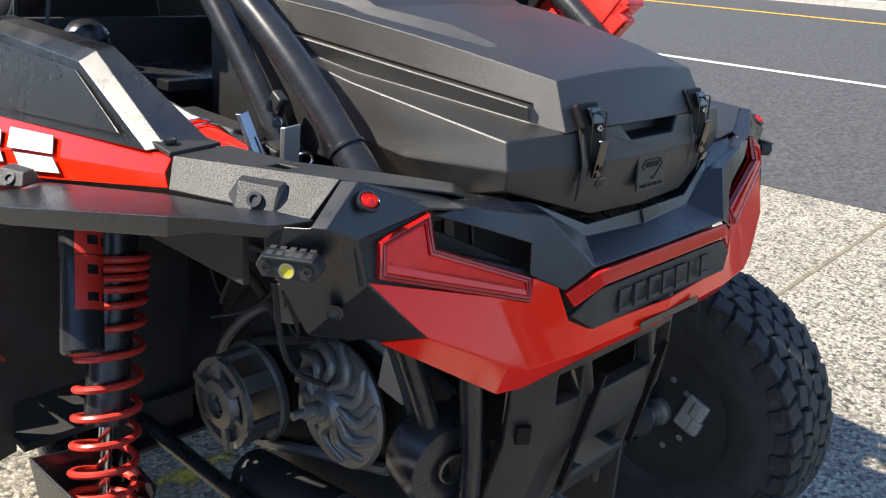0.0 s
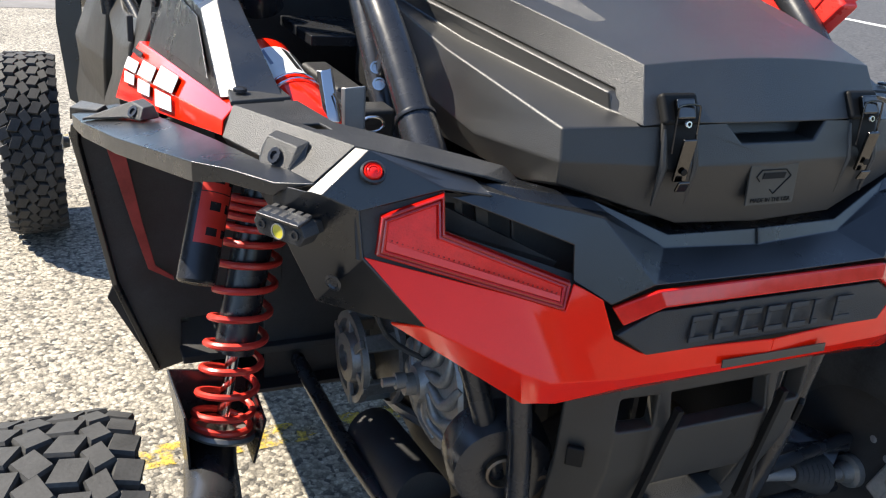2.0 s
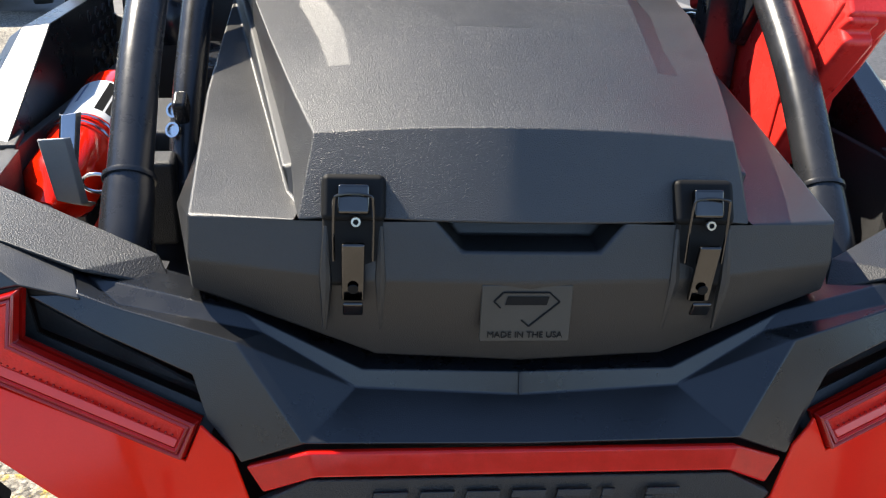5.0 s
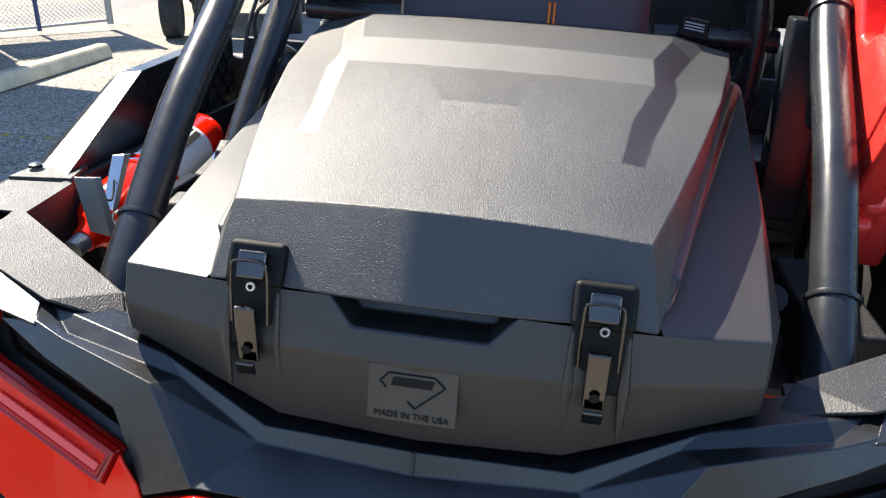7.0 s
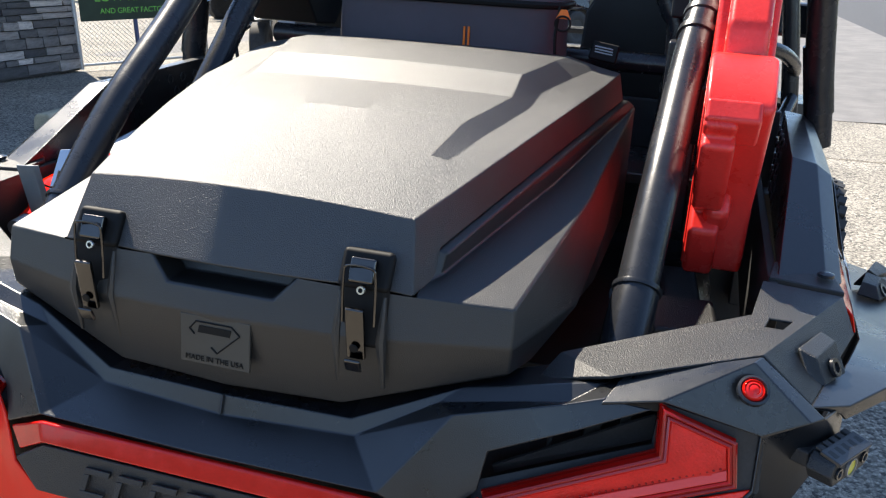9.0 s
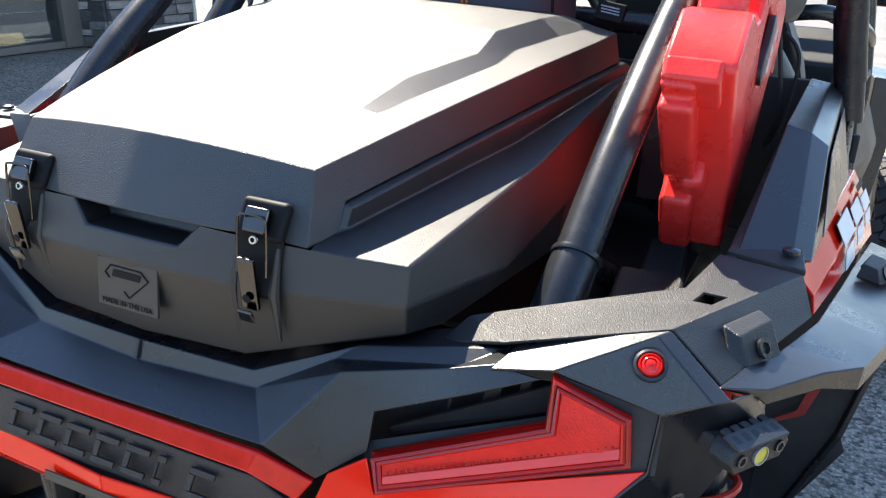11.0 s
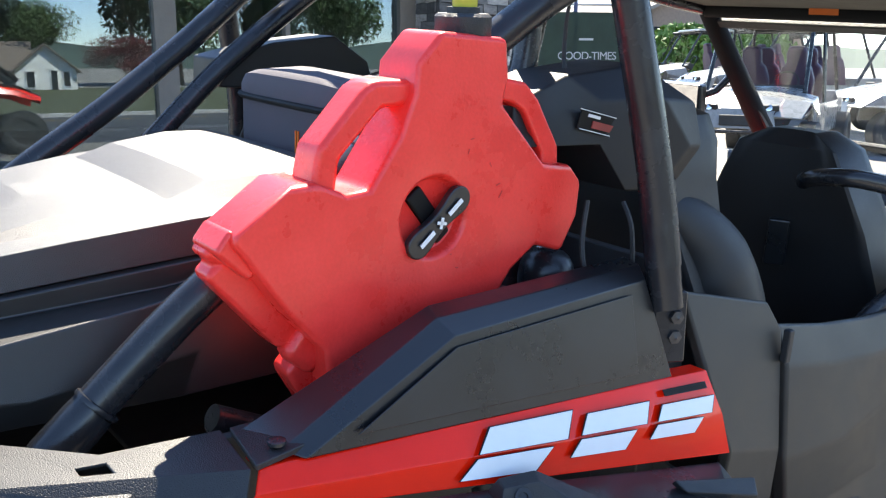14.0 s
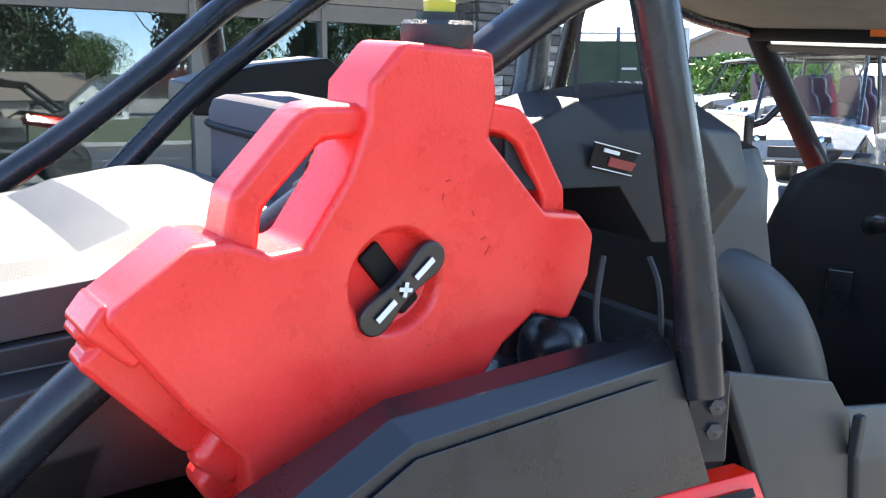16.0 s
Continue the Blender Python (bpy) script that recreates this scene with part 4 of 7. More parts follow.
# ---- vehicle details ----
for k in (-1, 1):
    part("deck_backing", boxes(((k * 0.43, 0.055, 1.200), (0.16, 0.09, 0.012), (0, k * -8, 0))), DARK, veh, "", 0)
part("tail_backing", shell([(-0.52, 0.06, 1.215), (-0.28, 0.015, 1.165), (0.28, 0.015, 1.165), (0.52, 0.06, 1.215), (-0.46, 0.03, 1.0), (-0.28, -0.03, 0.95), (0.28, -0.03, 0.95), (0.46, 0.03, 1.0)],
                           [(0, 1, 5, 4), (1, 2, 6, 5), (2, 3, 7, 6)], 0.004), DARK, veh, "", 0)
for s in (1, -1):
    part("lamp_surround", mirrored(shell([(0.458, -0.010, 1.224), (0.560, 0.014, 1.192), (0.562, -0.006, 1.138), (0.30, -0.076, 1.070), (0.280, -0.050, 1.108), (0.455, 0.0, 1.165)], [(0, 1, 2, 5), (5, 2, 3, 4)], 0.004), s), DARK, veh, "", 0)
    for t, wd, hg, mt in ((0.30, 0.004, 0.045, DARK), (0.62, 0.016, 0.05, GREY), (0.86, 0.010, 0.05, GREY)):
        c = Vector((0.315, -0.006, 1.145)).lerp(Vector((0.445, 0.018, 1.200)), t)
        part("vent_bracket", mirrored(boxes((c, (wd, 0.010, hg), (0, 8, 14))), s), mt, veh, "", 0.001)
    # intake pods behind the doors
    pod = part("intake_housing", mirrored(shell(
        [(0.656, 0.340, 1.249), (0.648, 0.548, 1.342), (0.652, 0.905, 1.355), (0.690, 0.945, 1.208), (0.634, 0.322, 1.255), (0.624, 0.538, 1.359), (0.630, 0.916, 1.371), (0.575, 0.300, 1.258), (0.590, 0.552, 1.363), (0.598, 0.920, 1.375), (0.600, 0.945, 1.205)],
        [(0, 1, 2, 3), (0, 4, 5, 1), (1, 5, 6, 2), (4, 7, 8, 5), (5, 8, 9, 6), (2, 6, 9, 10, 3), (7, 10, 9, 8)], 0.004, (1, -0.3, 1)), s), SMOOTH, veh, "black angular air intake housing", 0.003)
    part("side_inset", mirrored(shell([(0.6635, 0.400, 1.262), (0.654, 0.548, 1.330), (0.659, 0.868, 1.341), (0.6855, 0.868, 1.230)], [(0, 1, 2, 3)], 0.002, (1, 0, 0)), s), SMOOTH, pod, "smooth black inset panel", 0.001)
    rng = random.Random(3)
    g = bmesh.new()
    for i in range(9):
        for k in range(5):
            y, z = 0.52 + 0.045 * i + (k % 2) * 0.02, 1.24 + 0.026 * k
            if z < 1.25 + (y - 0.42) * 0.9:
                lathe(g, [(0.011, 0), (0.011, 0.003), (0.007, 0.003), (0.007, 0)], 6, aim((0.594, y, z), (-1, 0, 0)))
    # the lighter ring colour stands in for light glinting at the holes
    part("intake_grille", mirrored(g, s), BEZEL, pod, "perforated intake grille, rings greyed for glints at the holes", 0)
    part("clip_plate", mirrored(shell([(0.652, 0.283, 1.2575), (0.564, 0.297, 1.2595), (0.572, 0.350, 1.2640), (0.644, 0.348, 1.2600)], [(0, 1, 2, 3)], 0.008, (0, 0, 1)), s), PLASTIC, veh, "", 0.002)
    part("bolt", turned([(0.010, 0), (0.010, 0.004), (0.005, 0.006), (0, 0.006)], 14, aim((s * 0.632, 0.318, 1.263), (0, 0, 1))), TUBE, veh, "black bolt head")
    part("deck_slot", mirrored(boxes(((0.568, 0.150, 1.225), (0.05, 0.05, 0.03), (0, 0, -25))), s), DARK, veh, "dark tie-down slot", 0.003)
    part("bolt", turned([(0.011, 0), (0.012, 0.002), (0.008, 0.003), (0.006, 0.001), (0, 0.001)], 14, aim((s * 0.579, 0.023, 1.097), (s * 0.75, -0.62, -0.2))), TUBE, veh, "black recessed bolt")
    # corner light pods
    out = Vector((s * 0.84, -0.54, 0))
    lc, al = Vector((s * 0.634, 0.040, 1.169)), Vector((s * 0.54, 0.84, 0))
    rockl = part("side_light", prism([(-0.041, -0.002), (-0.036, 0.008), (-0.030, 0.013), (0.030, 0.013), (0.036, 0.008), (0.041, -0.002), (0.032, -0.016), (-0.032, -0.016)], 0.026, aim(lc - out * 0.013, out)), PLASTIC, veh, "black side light pod with a yellow lens", 0.002)
    part("light_bracket", boxes((lc - out * 0.026 + Vector((0, 0, -0.002)), (0.020, 0.058, 0.018), (0, 0, s * -33))), DARK, rockl, "", 0.003)
    part("visor", boxes((lc + out * 0.006 + Vector((0, 0, 0.0125)), (0.022, 0.066, 0.004), (0, s * 12, s * -33))), SMOOTH, rockl, "", 0.001)
    for k in (-2, -1, 0, 1, 2):
        part("heat_fin", boxes((lc - out * 0.001 + Vector((0, 0, 0.0142)) + al * 0.0125 * k, (0.022, 0.0085, 0.0035), (0, s * 10, s * -33))), DARK, rockl, "", 0.001)
    part("lens", turned([(0.0085, 0), (0.0085, 0.001), (0.006, 0.0005), (0, 0.0002)], 24, aim(lc + Vector((0, 0, -0.004)) + out * 0.0132, out)), YELLOW, rockl, "round yellow lens")
    part("lens_ring", turned([(0.0100, 0), (0.0098, 0.0025), (0.0086, 0.0025), (0.0085, 0), (0.0100, 0)], 24, aim(lc + Vector((0, 0, -0.004)) + out * 0.0130, out)), GREYMETAL, rockl, "pale ring round the lens")
    for k in (-1, 1):
        part("screw", turned([(0.0062, 0), (0.0062, 0.003), (0.0040, 0.003), (0.0036, 0.0012), (0, 0.0012)], 12, aim(lc + Vector((0, 0, -0.002)) + out * 0.0125 + al * 0.026 * k, out)), TUBE, rockl)

    # white and black graphic shapes on the red panel
    def on_panel(u, v):
        top = Vector((0.645, 0.290, 1.250)).lerp(Vector((0.699, 1.02, 1.205)), u)
        low = Vector((0.669, 0.262, 1.216)).lerp(Vector((0.752, 1.03, 1.085)), u)
        return top.lerp(low, v) + Vector((0.006 + 0.008 * (1 - abs(2 * v - 1)), 0, 0.002))
    panel = reds[0 if s > 0 else 1]
    for u0, w, top_h, low_h in ((0.345, 0.235, 0.12, 0.86), (0.575, 0.205, 0.20, 0.74), (0.775, 0.195, 0.27, 0.66)):
        for grow, lift, material, lb in ((0.014, 0.0006, MARK, "thin dark outline"), (0.0, 0.0014, WHITE, "white slanted graphic block")):
            bm = bmesh.new()
            for q in ([(0.26 - grow, 0.0 - grow), (1.06 + grow, 0.0 - grow), (0.93 + grow, 0.46 + grow), (0.12 - grow, 0.46 + grow)], [(0.10 - grow, 0.56 - grow), (0.78 + grow, 0.56 - grow), (0.60 + grow, 1.0 + grow), (-0.04 - grow, 1.0 + grow)]):
                bm.faces.new([bm.verts.new(on_panel(u0 + w * a, top_h + (low_h - top_h) * b)) for a, b in q])
            r = bmesh.ops.extrude_face_region(bm, geom=bm.faces[:])
            bmesh.ops.translate(bm, verts=[v for v in r["geom"] if isinstance(v, bmesh.types.BMVert)], vec=(lift, 0, 0))
            bmesh.ops.recalc_face_normals(bm, faces=bm.faces[:])
            part("graphic", mirrored(bm, s), material, panel, lb, 0, smooth=False)
    part("small_mark", mirrored(shell([on_panel(0.84, 0.10) + Vector((0.001, 0, 0)), on_panel(0.97, 0.10) + Vector((0.001, 0, 0)), on_panel(0.97, 0.18) + Vector((0.001, 0, 0)), on_panel(0.84, 0.18) + Vector((0.001, 0, 0))], [(0, 1, 2, 3)], 0.001, (1, 0, 0)), s), MARK, panel, "small dark bar", 0)

    # doors, rocker, front fender
    def door(y0, y1, tops, low, bulge=0.0):
        v, n = [], len(tops)
        for i, zt in enumerate(tops):
            y = y0 + (y1 - y0) * i / (n - 1)
            zs = (zt, zt - 0.07, 0.98, 0.84, low + 0.1, low)
            k0 = bulge * min(1, i / 2)
            xs = (0.668 + k0, 0.700 + k0, 0.742 - 0.02 * abs(i - 1) + 1.4 * k0, 0.725 + k0, 0.745 + k0, 0.690 + k0)
            v += [(x, y + (0.04 if k > 2 else 0), z) for k, (x, z) in enumerate(zip(xs, zs))]
        return shell(v, [(6 * i + k, 6 * i + k + 1, 6 * i + k + 7, 6 * i + k + 6) for i in range(n - 1) for k in range(5)], 0.03, (1, 0, 0))
    d1 = part("door", mirrored(door(1.275, 1.990, [1.222, 1.188, 1.166, 1.156, 1.212], 0.64), s), GREY, veh, "dark grey moulded rear door", 0.008, angle=10)
    part("door_inset", mirrored(shell([(0.7385, 1.30, 0.872), (0.730, 1.86, 0.742), (0.730, 1.86, 0.722), (0.7385, 1.30, 0.856)], [(0, 1, 2, 3)], 0.01, (1, 0, 0)), s), DARK, d1, "", 0.002)
    d2 = part("door", mirrored(door(1.959, 2.64, [1.245, 1.205, 1.155, 1.10], 0.62, 0.045), s), GREY, veh, "dark grey moulded front door", 0.008, angle=10)
    part("door_inset", mirrored(shell([(0.745, 2.02, 0.745), (0.742, 2.36, 0.905), (0.742, 2.36, 0.875), (0.745, 2.02, 0.70)], [(0, 1, 2, 3)], 0.01, (1, 0, 0)), s), DARK, d2, "", 0.002)
    part("door_latch", mirrored(boxes(((0.696, 1.268, 1.19), (0.014, 0.016, 0.06))), s), DARK, d1, "", 0.003)
    part("grab_bar", mirrored(bar([(0.690, 1.955, 1.335), (0.680, 1.885, 1.365), (0.640, 1.790, 1.402), (0.585, 1.717, 1.421), (0.545, 1.695, 1.422), (0.48, 1.71, 1.41), (0.43, 1.76, 1.39)], 0.019, 12, 5), s), TUBE, veh, "black grab bar")
    part("door_jamb", mirrored(boxes(((0.655, 1.97, 0.93), (0.02, 0.24, 0.60))), s), DARK, veh, "black door jamb", 0.004)
    part("grab_bar", mirrored(bar([(0.695, 1.93, 1.262), (0.665, 1.82, 1.205), (0.635, 1.72, 1.14), (0.62, 1.62, 1.06)], 0.018, 12, 5), s), TUBE, veh, "black lower grab bar")
    part("quarter_trim", mirrored(shell([(0.650, 1.005, 1.322), (0.668, 1.235, 1.268), (0.680, 1.275, 1.213), (0.712, 1.27, 1.00), (0.722, 1.24, 0.70), (0.722, 1.05, 0.80), (0.745, 1.045, 1.08), (0.690, 1.035, 1.20)],
                                        [(0, 1, 2, 7), (7, 2, 3, 6), (6, 3, 4, 5)], 0.02, (1, 0, 0)), s), GREY, veh, "dark grey door pillar trim", 0.006, angle=10)
    part("rocker", mirrored(shell([(0.690, 1.12, 0.66), (0.690, 2.75, 0.62), (0.735, 1.10, 0.56), (0.735, 2.80, 0.52), (0.700, 1.14, 0.47), (0.700, 2.80, 0.45), (0.55, 1.16, 0.44), (0.55, 2.80, 0.42)],
                                  [(0, 1, 3, 2), (2, 3, 5, 4), (4, 5, 7, 6)], 0.02, (1, 0, 0)), s), GREY, veh, "dark grey moulded rocker panel", 0.006)
    part("red_tip", mirrored(shell([(0.775, 1.06, 0.96), (0.775, 1.13, 0.89), (0.758, 1.41, 0.745), (0.758, 1.26, 0.765), (0.765, 1.12, 0.80), (0.77, 1.06, 0.82)], [(0, 1, 4, 5), (1, 2, 3, 4)], 0.03, (1, 0, 0)), s), RED, veh, "red plastic corner piece", 0.006)
    part("inner_fender", mirrored(shell([(0.850, 0.985, 1.025), (0.782, 1.015, 0.66), (0.797, 1.018, 0.625), (0.692, 1.045, 0.40), (0.632, 1.04, 0.42), (0.636, 1.02, 0.55), (0.40, 1.0, 0.57), (0.40, 0.98, 1.08)], [(0, 1, 2, 5, 6, 7), (2, 3, 4, 5)], 0.006, (0, -1, 0)), s), DARK, veh, "black inner fender panel", 0.002)
    # dusty red, with the wheel well's shade put into its colour
    part("inner_fender_edge", mirrored(shell([(0.788, 0.955, 1.03), (0.738, 0.965, 0.82), (0.708, 0.98, 0.705), (0.652, 0.985, 0.668), (0.654, 0.985, 0.680), (0.692, 0.98, 0.712), (0.716, 0.965, 0.82), (0.752, 0.955, 1.03)], [(0, 1, 6, 7), (1, 2, 5, 6), (2, 3, 4, 5)], 0.004, (0, -1, 0)), s), DARKRED, veh, "dusty red edge of the inner fender, darkened for shade", 0.001)
    part("front_fender", mirrored(shell([(0.60, 2.74, 1.25), (0.668, 2.72, 1.215), (0.72, 2.70, 1.10), (0.50, 3.4, 1.13), (0.58, 3.35, 1.10), (0.64, 3.3, 1.0), (0.45, 3.72, 1.0), (0.62, 3.7, 0.95), (0.64, 3.68, 0.85)],
                                        [(0, 1, 4, 3), (1, 2, 5, 4), (3, 4, 7, 6), (4, 5, 8, 7)], 0.006, (1, 0, 1)), s), RED, veh, "glossy red front fender", 0.006)
    part("front_flare", mirrored(shell([(0.748, 2.70, 1.145), (0.832, 2.72, 1.138), (0.70, 3.3, 1.11), (0.86, 3.25, 1.105), (0.62, 3.7, 0.9), (0.80, 3.7, 0.88), (0.842, 2.72, 0.97), (0.815, 2.70, 0.68), (0.765, 2.68, 0.645), (0.750, 2.68, 0.97)],
                                       [(0, 1, 3, 2), (2, 3, 5, 4), (0, 9, 8, 7, 6, 1)], 0.006, (1, 0, 1)), s), SMOOTH, veh, "black front wheel flare", 0.005)
    mir = part("side_mirror", mirrored(boxes(((0.725, 2.92, 1.432), (0.205, 0.06, 0.128), (6, 0, -8))), s), SMOOTH, veh, "black rectangular side mirror", 0.015)
    part("mirror_glass", mirrored(boxes(((0.7205, 2.888, 1.435), (0.180, 0.004, 0.104), (6, 0, -8))), s), surface("mirror glass", (0.85, 0.85, 0.85), 0.03, metal=1.0, vary=0.02, rough_vary=0.01), mir, "mirror glass", 0)
    part("mirror_arm", mirrored(bar([(0.565, 3.04, 1.55), (0.61, 2.99, 1.47), (0.66, 2.94, 1.44)], 0.014, 10), s), TUBE, mir)
    # running gear
    arm = part("trailing_arm", mirrored(bar([(0.80, 0.30, 0.34), (0.66, 0.50, 0.37), (0.62, 0.72, 0.38), (0.50, 1.2, 0.40), (0.40, 1.7, 0.42)], [0.05, 0.06, 0.055, 0.045, 0.04], 12, 4), s), TUBE, veh, "black steel trailing arm")
    part("shock_mount", mirrored(shell([(0.69, 0.60, 0.55), (0.70, 0.78, 0.56), (0.52, 0.80, 0.52), (0.52, 0.62, 0.50), (0.68, 0.62, 0.38), (0.68, 0.78, 0.38), (0.54, 0.78, 0.38), (0.54, 0.64, 0.38)], [(0, 1, 5, 4), (1, 2, 6, 5), (3, 7, 6, 2)], 0.006, (0, 1, 0)), s), TUBE, arm, "", 0.004)
    for zr, y1 in ((0.42, 0.16), (0.28, 0.24), (0.40, 0.34)):
        part("radius_rod", mirrored(bar([(0.80, 0.28, zr), (0.10, y1, zr + 0.04)], 0.015, 10), s), TUBE, veh)
    ax = part("axle_shaft", mirrored(bar([(0.78, 0.26, 0.335), (0.12, 0.28, 0.46)], 0.016, 12), s), GREYMETAL, veh, "steel drive shaft")
    d = (Vector((0.12, 0.28, 0.46)) - Vector((0.78, 0.26, 0.335)))
    pts = [Vector((0.78, 0.26, 0.335)) + d * t for t in steps_between(0.10, 0.24, 14)]
    part("rubber_boot", mirrored(bar(pts, [0.046 - 0.0016 * i + (0.006 if i % 2 else 0) for i in range(15)], 16), s), RUBBER, ax, "ribbed rubber boot")
    part("frame_tube", mirrored(bar([(0.36, 0.98, 0.42), (0.34, 0.55, 0.40), (0.30, 0.16, 0.44), (0.26, 0.05, 0.62), (0.30, 0.03, 0.95)], 0.019, 12, 5), s), TUBE, veh)
    part("frame_tube", mirrored(bar([(0.40, 0.17, 1.18), (0.36, 0.14, 1.0), (0.28, 0.10, 0.72), (0.24, 0.10, 0.45)], 0.019, 12, 4), s), TUBE, veh)
    part("frame_tube", mirrored(bar([(0.385, 0.36, 1.18), (0.40, 0.62, 1.06), (0.42, 0.95, 0.98)], 0.019, 12, 4), s), TUBE, veh)

# raised bars on the badge plate
for i in range(7):
    x0 = -0.146 + 0.0425 * i
    w, h = (0.032, 0.034) if i != 5 else (0.012, 0.034)
    for q in ([(0, 1), (1, 1), (1, 0.78), (0, 0.78)], [(0, 0.22), (1, 0.22), (1, 0), (0, 0)], [(0, 0.78), (0.24, 0.78), (0.24, 0.22), (0, 0.22)]):
        pts = [(x0 + w * a + 0.008 * b, -0.1235 + 0.008 * (b - 0.5), 1.031 + h * b) for a, b in q]
        part("raised_mark", shell(pts, [(0, 1, 2, 3)], 0.004, (0, -1, 0)), PLASTIC, plate, "", 0.0012)

# underbody, engine and exhaust
part("engine_wall", shell([(-0.02, 0.10, 0.36), (-0.02, 1.0, 0.36), (-0.02, 1.0, 1.08), (-0.02, 0.10, 1.08)], [(0, 1, 2, 3)], 0.01, (-1, 0, 0)), DARK, veh, "black engine bay panel", 0)
part("engine_wall", boxes(((0.24, 0.52, 0.72), (0.01, 0.95, 0.70))), DARK, veh, "black engine bay panel", 0)
part("bed_floor", boxes(((0, 0.66, 1.07), (0.96, 0.70, 0.012))), DARK, veh, "black plastic bed floor", 0.003)
part("bed_wall", boxes(((0, 1.0, 1.17), (1.20, 0.02, 0.38))), DARK, veh, "black bed front wall", 0.003)
for s in (1, -1):
    part("bed_side", boxes(((s * 0.570, 0.63, 1.16), (0.012, 0.80, 0.19))), DARK, veh, "", 0.002)
part("skid_plate", boxes(((0, 1.7, 0.36), (1.0, 1.5, 0.012))), DARK, veh, "black skid plate under the chassis", 0.003)
part("cabin_floor", boxes(((0, 1.85, 0.46), (1.28, 1.75, 0.02))), DARK, veh, "", 0.003)

cl = part("clutch", turned([(0, 0.0), (0.130, 0.0), (0.134, 0.010), (0.128, 0.018), (0.112, 0.018), (0.06, 0.030), (0.042, 0.040), (0.034, 0.056), (0.022, 0.058), (0.020, 0.078), (0, 0.078)], 48, aim((-0.235, 0.40, 0.680), (-1, 0.05, 0))), ALU, veh, "cast aluminium clutch sheave with curved fins")
for i in range(11):
    a = 2 * math.pi * i / 11
    pts = [(-0.235 - 0.044 + 0.026 * t, 0.40 + (0.036 + 0.090 * t) * math.cos(a + 0.35 * math.sin(t * 4.2) + 0.25 * t), 0.69 + (0.036 + 0.090 * t) * math.sin(a + 0.35 * math.sin(t * 4.2) + 0.25 * t)) for t in steps_between(0, 1, 10)]
    part("fin", bar(pts, [0.005, 0.008, 0.010, 0.011, 0.012, 0.012, 0.012, 0.012, 0.011, 0.010, 0.006], 10), ALU, cl)
part("hub_bolt", turned([(0.016, 0), (0.016, 0.02), (0.009, 0.02), (0.009, 0.045), (0, 0.046)], 12, aim((-0.31, 0.404, 0.69), (-1, 0.05, 0))), GREYMETAL, cl, "steel hub bolt")
cl2 = part("drive_clutch", turned([(0, 0), (0.118, 0), (0.120, 0.015), (0.112, 0.02), (0.112, 0.01), (0, 0.01)], 40, aim((-0.215, 0.72, 0.565), (-1, 0, 0.0))), ALU, veh, "cast aluminium drive clutch with an open spider")
part("spider_ring", turned([(0.086, 0.0), (0.106, 0.0), (0.104, 0.014), (0.088, 0.014), (0.086, 0)], 32, aim((-0.300, 0.72, 0.565), (-1, 0, 0))), ALU, cl2)
part("cover_plate", turned([(0.045, 0), (0.062, 0.0), (0.055, 0.018), (0.03, 0.022), (0.03, 0.0), (0.045, 0)], 24, aim((-0.305, 0.72, 0.565), (-1, 0, 0))), ALU, cl2)
for i in range(6):
    a = 2 * math.pi * i / 6 + 0.3
    c, sn = math.cos(a), math.sin(a)
    part("spider_post", boxes(((-0.262, 0.72 + 0.098 * c, 0.565 + 0.098 * sn), (0.085, 0.016, 0.038), (math.degrees(a), 0, 0))), ALU, cl2, "", 0.004)
    part("spider_arm", boxes(((-0.312 + 0.004 * (i % 2), 0.72 + 0.064 * c, 0.565 + 0.064 * sn), (0.012, 0.090, 0.020), (math.degrees(a), 0, 0))), ALU, cl2, "", 0.003)
part("belt_housing", bar([(-0.19, 0.30, 0.80), (-0.20, 0.52, 0.84), (-0.20, 0.76, 0.74), (-0.2, 0.9, 0.56), (-0.2, 0.78, 0.42), (-0.2, 0.5, 0.5), (-0.2, 0.30, 0.56)], 0.013, 8, 6), GREYMETAL, veh, "open belt cover rim")
part("belt_housing_back", boxes(((-0.175, 0.56, 0.62), (0.02, 0.72, 0.50), (12, 0, 0))), DARK, veh, "dark clutch backing", 0.02)
part("drive_belt", bar([(-0.225, 0.40, 0.82), (-0.222, 0.72, 0.69)], 0.012, 8), RUBBER, veh, "black drive belt")
part("engine_block", boxes(((0.03, 0.62, 0.66), (0.30, 0.55, 0.48)), ((0.05, 0.55, 0.93), (0.24, 0.30, 0.16))), DARK, veh, "dark engine block", 0.02)
part("oil_tank", bar([(-0.27, 0.36, 0.435), (-0.27, 0.66, 0.395)], 0.06, 24), DARK, veh, "dark blue-black cylinder under the engine")
muf = part("muffler", bar([(-0.20, 0.07, 0.66), (-0.19, 0.08, 0.66), (-0.06, 0.16, 0.64)], [0.080, 0.085, 0.085], 28), BROWNPIPE, veh, "heat stained exhaust muffler")
part("outlet_ring", turned([(0.045, 0), (0.052, 0.0), (0.052, 0.02), (0.045, 0.02), (0.045, 0)], 24, aim((-0.195, 0.068, 0.655), (-0.3, -1, 0))), BROWNPIPE, muf)
ex = part("exhaust_pipe", bar([(0.24, 0.22, 0.58), (0.30, 0.36, 0.665), (0.345, 0.455, 0.738), (0.395, 0.582, 0.823), (0.44, 0.67, 0.892), (0.45, 0.78, 0.97)], 0.032, 18, 4), BROWNPIPE, veh, "heat stained steel exhaust pipe")
FLEX0, FLEX1 = Vector((0.398, 0.588, 0.829)), Vector((0.440, 0.672, 0.893))
